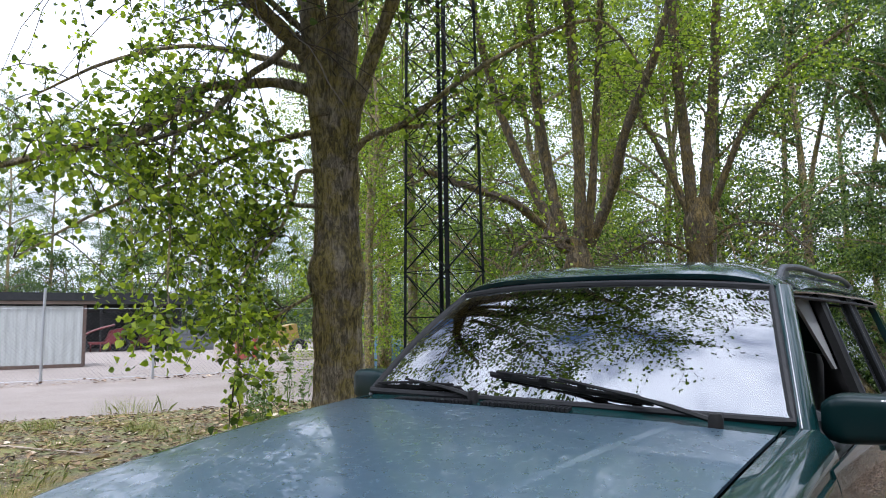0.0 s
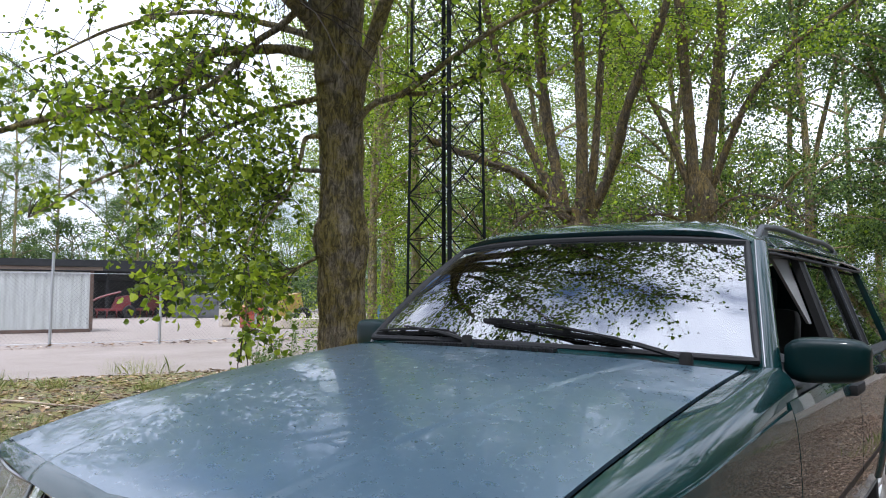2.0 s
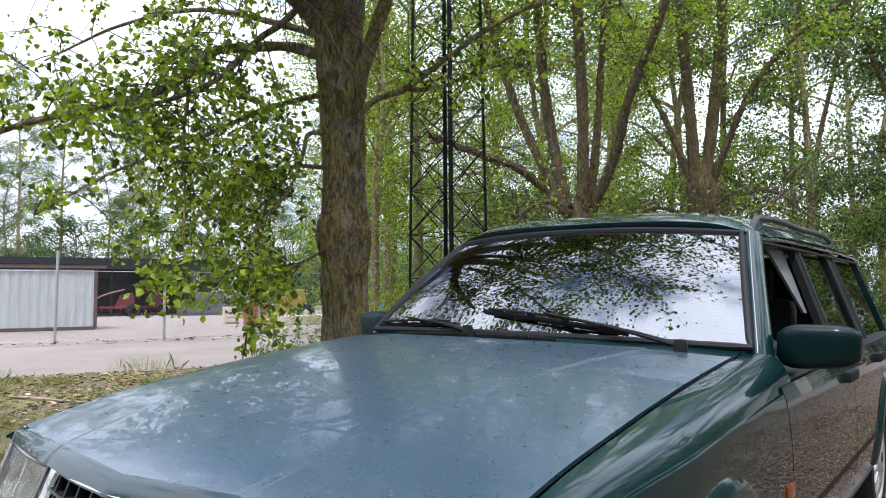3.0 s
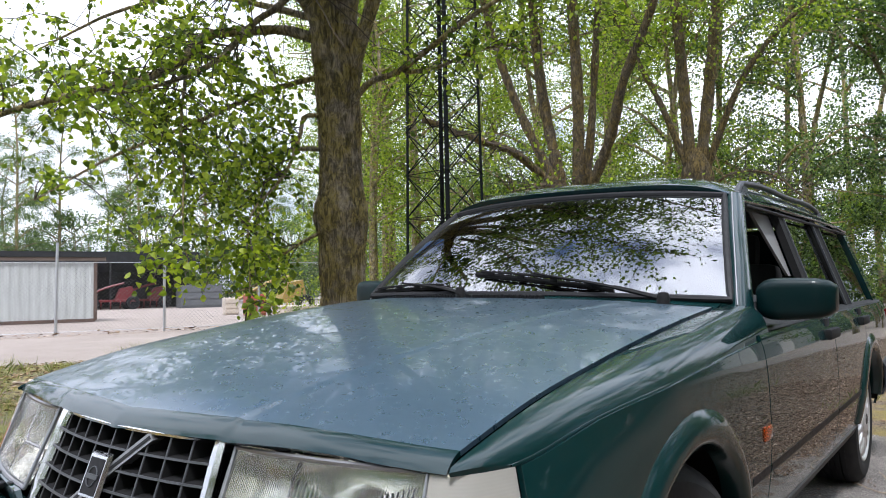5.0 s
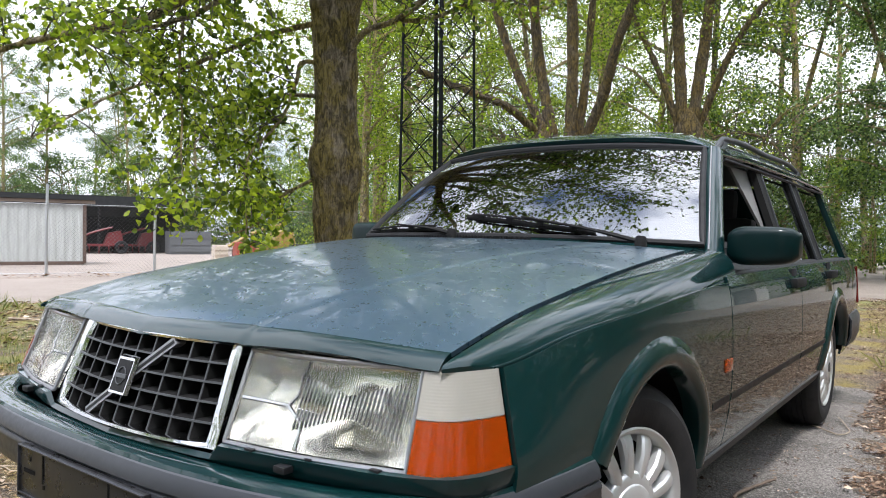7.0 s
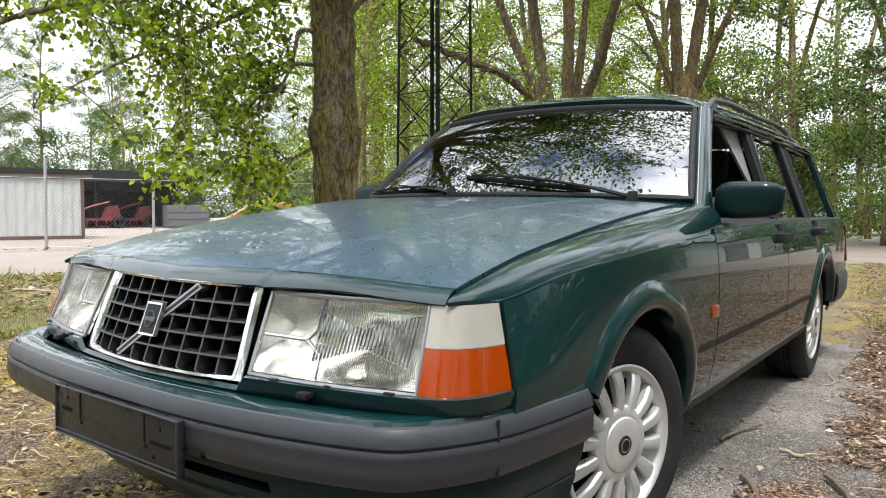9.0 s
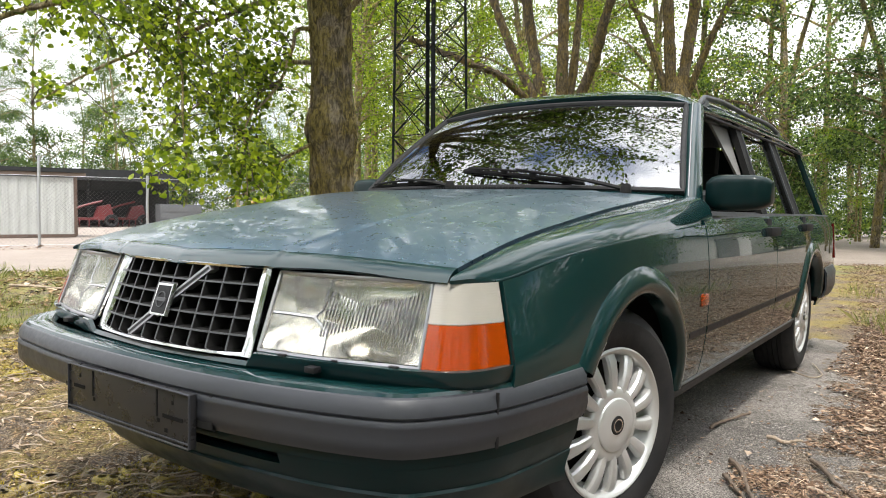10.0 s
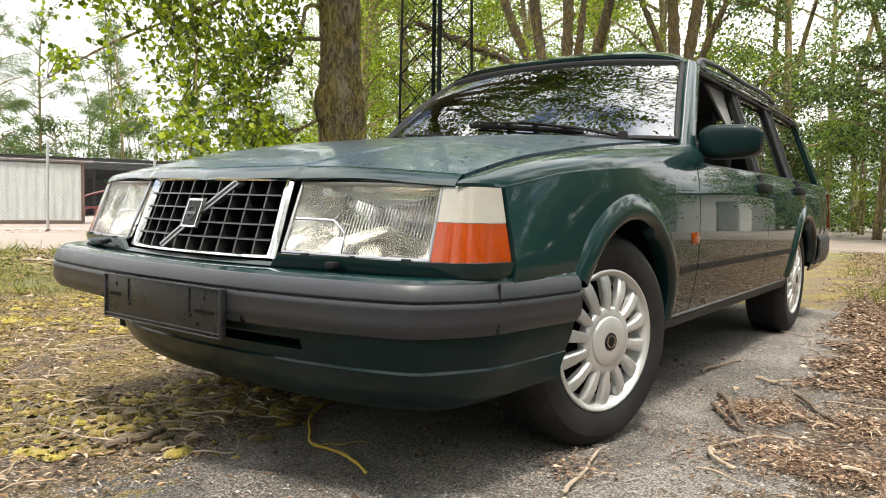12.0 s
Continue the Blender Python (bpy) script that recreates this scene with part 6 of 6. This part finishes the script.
tarp.loft([[np.array([-13.9, 15.2, 0]) + (a * 0.6, b * 0.2, c * 0.75) for a, c in ((-0.9, 0.0), (-0.8, 0.9), (-0.1, 1.35), (0.7, 0.95), (0.9, 0.0))] for b in (-2, 0, 2)])
solid("tarpaulin", tarp, BLUEISH, "blue tarpaulin over a heap among trees", "tarpaulin")
pole = thing("canopy_post", "blue post under a small dark flat canopy", "post")
pp = np.array([-33.0, 9.9, 0])
part("post", Geo().tube([pp, pp + (0, 0, 5.0)], 0.12, 8), BLUEISH, pole)
part("canopy", Geo().box(pp + (-0.6, -1.2, 5.1), (2.6, 3.4, 0.3), YARD_TURN), BLACK_ROOF, pole, smooth=False)

garage = thing("garage", "small white garage with two dark doors beyond the yard", "garage")
WHITE_WALL = make_plain("white_render", (0.70, 0.70, 0.68), 0.8, vary=0.08, scale=4)
GX, GY = 8.6, 27.0
for x0, x1, z0, z1 in ((-2.2, -1.7, 0, 2.5), (-0.7, 0.7, 0, 2.5), (1.7, 2.2, 0, 2.5), (-1.7, -0.7, 1.95, 2.5), (0.7, 1.7, 1.95, 2.5)):
    part("front_wall", Geo().box((GX + (x0 + x1) / 2, GY, (z0 + z1) / 2), (x1 - x0, 0.2, z1 - z0)), WHITE_WALL, garage, smooth=False)
for x0 in (-1.7, 0.7):
    part("garage_door", Geo().box((GX + x0 + 0.5, GY + 0.08, 0.975), (1.0, 0.05, 1.95)), GALV, garage, smooth=False)
for x0 in (-2.1, 2.1):
    part("side_wall", Geo().box((GX + x0, GY + 2.2, 1.25), (0.2, 4.2, 2.5)), WHITE_WALL, garage, smooth=False)
part("back_wall", Geo().box((GX, GY + 4.4, 1.25), (4.4, 0.2, 2.5)), WHITE_WALL, garage, smooth=False)
part("roof", Geo().box((GX, GY + 2.2, 2.60), (4.9, 5.2, 0.18)), BLACK_ROOF, garage, smooth=False)

# ---- litter, sticks, grass ----
rng = np.random.default_rng(31)


def make_chip():
    k = Mat("dry_litter", (0.3, 0.2, 0.13), 0.9)
    k.colour(k.ramp(k.chance(), (0.0, (0.030, 0.020, 0.012)), (0.4, (0.13, 0.080, 0.038)), (0.7, (0.28, 0.185, 0.092)), (0.9, (0.36, 0.255, 0.15)), (1.0, (0.60, 0.49, 0.37))))
    return k.m


CHIP = make_chip()
k = Mat("reddish_litter", (0.2, 0.12, 0.07), 0.9)
k.colour(k.ramp(k.chance(), (0.0, (0.040, 0.022, 0.013)), (0.35, (0.11, 0.063, 0.037)), (0.65, (0.21, 0.132, 0.082)), (0.9, (0.36, 0.255, 0.168)), (1.0, (0.62, 0.50, 0.38))))
RED_CHIP = k.m
PALE_LEAF = make_plain("dead_leaf_skin", (0.33, 0.255, 0.185), 0.8, vary=0.4, scale=35, bump=0.4)


def scatter(name, n, xr, yr, keep, size, label, mat, lift=0.012, wide=0.55):
    p = np.stack([rng.uniform(*xr, n), rng.uniform(*yr, n), np.full(n, 0.004)], 1)
    p = p[[keep(a, b) for a, b, _ in p]]
    n = len(p)
    th = rng.uniform(0, 2 * np.pi, n)
    axis = np.stack([np.cos(th), np.sin(th), rng.normal(0, 0.13, n)], 1)
    side = np.stack([-np.sin(th), np.cos(th), rng.normal(0, 0.25, n)], 1)
    s = (size * np.clip(rng.lognormal(0, 0.5, n), 0.2, 2.1))[:, None]
    p[:, 2] += rng.uniform(0.0, lift, n) + np.abs(axis[:, 2:] * s)[:, 0] * 0.5
    up = np.array([0, 0, 1.0]) * s * 0.12
    wv = rng.uniform(0.25, 1.0, (n, 1)) * wide
    verts = np.stack([p - axis * s / 2, p + side * s * wv / 2 + up, p + axis * s / 2, p - side * s * wv / 2 + up], 1).reshape(-1, 3)
    me = bpy.data.meshes.new(name)
    me.from_pydata(verts.tolist(), [], np.arange(4 * n).reshape(-1, 4).tolist())
    me.materials.append(mat)
    return tagged(new(name, me), label, "litter", kind="stuff")


def patchy(a, b, f, lo):
    return noise.noise(Vector((a * f, b * f, 9.0))) > lo


def left_share(a, b):
    """How thickly litter lies beside the asphalt, thinning out far away."""
    rag = noise.noise(Vector((a * 2.2, b * 2.2, 1))) + 0.5 * noise.noise(Vector((a * 7, b * 7, 4)))
    e = -0.14 - a - 0.25 * max(-1.5, min(b, 0.3)) + 0.26 * rag
    return min(1, max(0, e / 0.32)) * (0.25 + 0.75 * (a > -4.2 + rag)) * min(1, max(0, (b + 5.0) / 2.0)) * min(1, max(0, (a + 8.0 + rag) / 1.5))


def right_share(a, b):
    """Litter beside and behind the car, sparse by the front wheel."""
    rag = noise.noise(Vector((a * 2.6, b * 2.6, 6))) + 0.5 * noise.noise(Vector((a * 8, b * 8, 3)))
    edge = a - 1.10 + 0.135 * max(0, b - 1.6) + 0.5 * min(0, b + 0.8) + 0.22 * rag
    near = 0.25 if a < 1.75 and -0.6 < b < 1.2 else 1.0
    return min(1, max(0, edge / 0.22)) * near * min(1, max(0, (b + 5.0) / 2.0)) * min(1, max(0, (7.5 - a) / 2.0)) * (not (a < 0.92 and b < 3.9))


scatter("bark_litter", 190000, (-8.0, 0.4), (-5.0, 4.8), lambda a, b: rng.random() < left_share(a, b) * (0.28 if patchy(a, b, 1.3, 0.02) else 1), 0.018, "dry bark flakes and brown leaves on the ground", CHIP)
scatter("leaf_litter", 230000, (0.9, 3.4), (-0.6, 7.0), lambda a, b: rng.random() < right_share(a, b) * (0.35 if patchy(a, b, 0.9, 0.12) else 1), 0.019, "dry brown leaves and bark lying thick beside the asphalt", RED_CHIP, 0.02)
scatter("leaf_litter", 230000, (-0.8, 7.5), (-5.0, 14.0), lambda a, b: rng.random() < right_share(a, b), 0.022, "dry brown leaves and bark scattered over asphalt", RED_CHIP)
scatter("needles", 40000, (-4.5, 0.3), (-3.0, 3.0), lambda a, b: rng.random() < left_share(a, b) + 0.04, 0.05, "thin dry stalks and pine needles on the ground", CHIP, 0.016, 0.05)
scatter("needles", 60000, (0.4, 4.5), (-1.5, 8.0), lambda a, b: rng.random() < right_share(a, b) + 0.02 * (a > 0.95), 0.05, "thin dry stalks and pine needles on asphalt", RED_CHIP, 0.012, 0.05)


def heap(cx, cy, rx, ry, much=1.0):
    """A drift of needles and crumbled bark with a ragged edge."""
    def keep(a, b):
        return rng.random() < 1.5 * (1 - math.hypot((a - cx) / rx, (b - cy) / ry) + 0.35 * noise.noise(Vector((a * 9, b * 9, 2))))
    box = (cx - rx * 1.4, cx + rx * 1.4), (cy - ry * 1.4, cy + ry * 1.4)
    scatter("bark_drift", int(9000 * much), *box, keep, 0.014, "reddish drift of crumbled bark on asphalt", RED_CHIP)
    scatter("needle_drift", int(2200 * much), *box, keep, 0.045, "reddish drift of dry pine needles on asphalt", RED_CHIP, 0.008, 0.05)


for cx, cy, rx, ry, much in ((1.10, 0.72, 0.17, 0.20, 1.0), (1.33, 0.22, 0.27, 0.21, 1.0), (0.86, -0.22, 0.13, 0.17, 0.12), (1.42, 0.70, 0.16, 0.2, 0.6), (1.65, 0.15, 0.25, 0.25, 0.8)):
    heap(cx, cy, rx, ry, much)
scatter("dead_leaf", 220, (0.9, 2.6), (-0.4, 3.5), lambda a, b: rng.random() < right_share(a, b) + 0.05, 0.034, "pale curled dead leaves on litter", PALE_LEAF, 0.02, 0.8)
scatter("dead_leaf", 900, (-4.2, 0.1), (-2.5, 2.5), lambda a, b: rng.random() < left_share(a, b), 0.033, "pale curled dead leaves on moss", PALE_LEAF, 0.02, 0.8)
GRIT = make_plain("pale_grit", (0.33, 0.31, 0.28), 0.9, vary=0.5, scale=60)
scatter("grit", 110000, (-0.9, 2.1), (-2.2, 3.0), lambda a, b: patchy(a, b, 2.5, -0.3), 0.0050, "pale grit on the asphalt", GRIT, 0.001, 0.9)
scatter("loose_chippings", 9000, (-0.6, 2.1), (-2.0, 3.0), lambda a, b: patchy(a, b, 3.5, -0.1), 0.011, "loose stone chippings and crumbs on the asphalt", RED_CHIP, 0.003, 0.9)
scatter("far_litter", 16000, (-12.0, -5.5), (-2.0, 8.0), lambda a, b: (-0.933 * a + 0.36 * b) < 10.6, 0.06, "dead leaves by the track", CHIP)
strip_chips = scatter("fence_litter", 16000, (-26.0, -10.0), (-8.0, 24.0), lambda a, b: abs(-0.933 * a + 0.36 * b - 18.6) < 0.5, 0.10, "stones and leaves along the fence", RED_CHIP, 0.07)

k = Mat("moss_cushion", (0.15, 0.13, 0.02), 1.0, Sheen_Weight=0.3)
fuzz = k.noise(210, 5, 0.85)
shade = k.ramp(k.chance(), (0.0, (0.085, 0.056, 0.018)), (0.35, (0.15, 0.105, 0.020)), (0.7, (0.27, 0.195, 0.020)), (1.0, (0.42, 0.34, 0.03)))
k.colour(k.mix(1.0, shade, k.ramp(fuzz, (0.38, 0.25), (0.5, 0.95), (0.62, 1.7)), "MULTIPLY"))
k.bump(fuzz, 1.0, 0.006)
MOSS = k.m
pads = Geo()
tufts = []
for _ in range(19000):
    a, b = rng.uniform(-4.6, 0.25), rng.uniform(-5.0, 3.5)
    if not patchy(a, b, 1.3, -0.10) or rng.random() > left_share(a, b) + 0.05:
        continue
    r, tall, turn, sq = 0.012 + 0.036 * rng.random() ** 2, rng.uniform(0.13, 0.26), rng.uniform(0, 3), rng.uniform(0.6, 1.0)
    rows = []
    for q, h in ((1.0, -0.10), (0.96, 0.4), (0.72, 0.80), (0.36, 0.97)):
        row = []
        for th in np.linspace(0, 2 * np.pi, 10, endpoint=False):
            rr = r * q * (1 + 0.35 * noise.noise(Vector((a * 50 + math.cos(th) * 1.3, b * 50 + math.sin(th) * 1.3, q))))
            u, v = rr * math.cos(th), rr * sq * math.sin(th)
            row.append((a + u * math.cos(turn) - v * math.sin(turn), b + u * math.sin(turn) + v * math.cos(turn), r * tall * 2 * h * (1 + 0.3 * noise.noise(Vector((a * 60 + th, b * 60, q * 5)))) + 0.003))
        rows.append(row)
    q = rng.normal(0, 0.5, (int(700 * r), 2))
    tufts.append(np.stack([a + q[:, 0] * r, b + q[:, 1] * r, 0.004 + 1.5 * r * tall * np.exp(-(q**2).sum(1) * 1.2)], 1))
    first = pads.n
    pads.grid(rows, close_v=True)
    pads.f.append(tuple(first + 30 + c for c in range(10)))
solid("moss", pads, MOSS, "olive yellow moss cushions among the litter", "moss", kind="stuff", sharp=180)
MOSS_TIP = make_leaf("moss_tip", (0.05, 0.036, 0.008), (0.20, 0.155, 0.016), (0.50, 0.42, 0.05), 0.15, 0.9)
solid("moss_tips", leaves("moss_tips", np.concatenate(tufts), 0.010, rng, -0.9, 0.4), MOSS_TIP, "yellow green moss tips on the cushions", "moss", kind="stuff")


def tuft(px, py, n, tall, spread, label):
    th, r = rng.uniform(0, 2 * np.pi, n), spread * np.sqrt(rng.random(n))
    b = np.stack([px + r * np.cos(th), py + r * np.sin(th), np.zeros(n)], 1)
    h = tall * rng.uniform(0.5, 1.1, n)
    lean = rng.normal(0, 0.35, (n, 2)) + np.stack([np.cos(th), np.sin(th)], 1) * 0.25
    wv = np.stack([-np.sin(th), np.cos(th), np.zeros(n)], 1) * 0.0010 * (1 + tall)
    mid = b + np.stack([lean[:, 0] * h * 0.35, lean[:, 1] * h * 0.35, h * 0.6], 1)
    tip = b + np.stack([lean[:, 0] * h, lean[:, 1] * h, h], 1)
    verts = np.stack([b - wv, b + wv, mid + wv * 0.8, tip, mid - wv * 0.8], 1).reshape(-1, 3)
    me = bpy.data.meshes.new("grass_tuft")
    me.from_pydata(verts.tolist(), [], np.arange(5 * n).reshape(-1, 5).tolist())
    me.materials.append(GRASS)
    return tagged(new("grass_tuft", me), label, "grass", "grass tufts", "stuff")


for px, py, n, tall, sp in ((1.0, 5.1, 220, 0.17, 0.22), (1.15, 4.6, 90, 0.12, 0.2), (-1.0, 11.0, 160, 0.25, 0.35), (0.6, 7.5, 120, 0.2, 0.3), (-8.7, 2.9, 300, 0.17, 0.22), (-8.5, 3.6, 120, 0.12, 0.25), (-7.5, 3.6, 300, 0.18, 0.22), (-7.2, 2.5, 120, 0.14, 0.25),
                            (-6.6, 3.6, 220, 0.20, 0.4), (-5.7, 1.0, 1200, 0.11, 0.8), (-6.3, 0.4, 1400, 0.12, 0.9), (-4.9, 0.2, 900, 0.09, 0.7), (-7.2, 0.8, 1400, 0.15, 0.9), (-8.4, 1.2, 1400, 0.18, 1.0), (-6.8, -0.8, 900, 0.14, 0.9), (-9.3, 1.9, 1000, 0.22, 0.9), (-4.4, 0.75, 500, 0.08, 0.5), (-9.6, 4.6, 300, 0.3, 0.6), (-9.9, 7.4, 300, 0.3, 0.7), (2.6, 6.5, 200, 0.22, 0.4)):
    tuft(px, py, n, tall, sp, "dry green grass tuft growing through the litter")

WEED = make_leaf("weed_leaf", (0.05, 0.085, 0.015), (0.09, 0.15, 0.03), (0.15, 0.22, 0.05), 0.35)
for px, py, tall in ((-7.4, 5.2, 1.0), (-6.6, 4.9, 0.8), (-7.9, 6.3, 0.9), (-7.0, 5.9, 0.7), (-6.2, 4.4, 0.55), (-5.9, 4.2, 0.5)):
    w = thing("tall_weed", "tall leafy weed beside the gravel track", "weed", "weeds by the track")
    g, pts = Geo(), []
    for _ in range(4):
        p = along([(px, py, 0), (px + rng.normal(0, 0.06), py + rng.normal(0, 0.06), tall * 0.6), (px + rng.normal(0, 0.14), py + rng.normal(0, 0.14), tall * rng.uniform(0.8, 1.1))], 20)
        g.tube(p, np.linspace(0.006, 0.002, 20), 4)
        pts.append(p[3:])
    part("stem", g, WEED, w)
    pts = np.repeat(np.concatenate(pts), 2, 0)
    part("foliage", leaves("foliage", pts + rng.normal(0, 0.03, pts.shape), 0.075, rng, 0.0, 0.35), WEED, w)

STICK = make_plain("dead_wood", (0.115, 0.085, 0.062), 0.9, vary=0.6, scale=60, bump=0.7)
STICK_PALE = make_plain("pale_dead_wood", (0.31, 0.25, 0.185), 0.9, vary=0.45, scale=70, bump=0.6)
TWIG_PALE = make_plain("bleached_twig", (0.34, 0.275, 0.205), 0.9, vary=0.35, scale=60, bump=0.4)
STRAW = make_plain("yellow_stem", (0.46, 0.34, 0.05), 0.7, vary=0.2, scale=30)


def stick(points, r, mat, label, z=0.0):
    p = along([(a, b, z + r * 0.9 + 0.006) for a, b in points], 8 * len(points))
    p[:, 2] += 0.004 * np.sin(np.linspace(0, 9, len(p)))
    r *= 0.72
    p[:, :2] += rng.normal(0, r * 0.22, (len(p), 2))
    p[:, 2] -= r * 0.3
    rad = r * (1 + rng.normal(0, 0.14, len(p)).clip(-0.3, 0.4)) * np.linspace(1, 0.6, len(p))
    return solid("stick", Geo().tube(p, rad, 8), mat, label, "stick", "fallen sticks")


stem_ob = stick([(-0.18, -0.06), (-0.16, -0.17), (-0.08, -0.35), (0.06, -0.49), (0.17, -0.57), (0.22, -0.57), (0.29, -0.58), (0.35, -0.60), (0.44, -0.64)], 0.0095, STRAW, "bent yellow stem lying under the bumper")
stick([(0.17, -0.57), (0.20, -0.50), (0.26, -0.45)], 0.003, STRAW, "thin side shoot of a yellow stem")
stick([(0.92, 0.84), (1.00, 0.70), (1.06, 0.54), (1.11, 0.42)], 0.014, STICK, "dark forked stick on asphalt")
stick([(0.94, 0.67), (1.04, 0.52), (1.10, 0.41)], 0.011, STICK, "dark dead twig on asphalt")
stick([(1.16, 1.02), (1.23, 0.89), (1.31, 0.75), (1.39, 0.61)], 0.013, STICK, "long dark stick on asphalt")
stick([(1.20, 0.02), (1.15, 0.05), (1.11, 0.10), (1.09, 0.18), (1.12, 0.25), (1.19, 0.37), (1.27, 0.40)], 0.009, STICK_PALE, "curled pale root on asphalt")
stick([(1.22, 0.33), (1.31, 0.32), (1.42, 0.33), (1.49, 0.31)], 0.007, STICK_PALE, "straight pale stick on litter")
stick([(1.11, -0.03), (1.17, -0.03), (1.24, -0.06), (1.29, -0.10)], 0.005, STICK_PALE, "thin pale twig on asphalt")
stick([(0.74, 1.20), (0.76, 1.37), (0.82, 1.53)], 0.012, STICK, "short dark stick beside the car")
stick([(1.07, 0.80), (1.14, 0.80)], 0.007, STICK_PALE, "short pale stick on leaf litter")
stick([(0.91, -0.43), (0.89, -0.30), (0.86, -0.16), (0.84, -0.06)], 0.009, STICK_PALE, "pale knotted stick against the tyre")
stick([(1.43, 0.21), (1.50, 0.22), (1.58, 0.23)], 0.011, STICK_PALE, "pale stick on litter")
stick([(-0.27, -0.97), (-0.27, -0.90), (-0.28, -0.78)], 0.019, STICK, "dark rotten stick in moss")
stick([(0.75, 2.67), (0.90, 2.54), (0.93, 2.66), (0.89, 2.80), (0.83, 2.97)], 0.006, STICK_PALE, "pale looped root behind the tyre")
stick([(0.96, 1.22), (1.03, 1.20), (1.09, 1.24)], 0.012, STICK_PALE, "flake of pale bark on asphalt")
stick([(1.20, 0.72), (1.27, 0.68), (1.36, 0.64)], 0.008, STICK_PALE, "pale broken twig on the litter")
stick([(-7.9, 2.0), (-7.2, 2.2), (-6.4, 2.35)], 0.018, STICK_PALE, "bleached branch lying by the grass")
for _ in range(380):
    a, b = (rng.uniform(-2.6, 0.0), rng.uniform(-1.6, 0.8)) if rng.random() < 0.66 else (rng.uniform(1.15, 3.0), rng.uniform(-0.2, 5.0))
    th, ln = rng.uniform(0, 2 * np.pi), rng.uniform(0.03, 0.14)
    c = np.array([math.cos(th), math.sin(th)]) * ln
    stick([(a, b), (a + c[0] + rng.normal(0, 0.02), b + c[1] + rng.normal(0, 0.02)), (a + 2 * c[0] + rng.normal(0, 0.04), b + 2 * c[1] + rng.normal(0, 0.04))], rng.uniform(0.0022, 0.005), TWIG_PALE if rng.random() < 0.75 else STICK, "thin dry twig on the ground", 0.010)
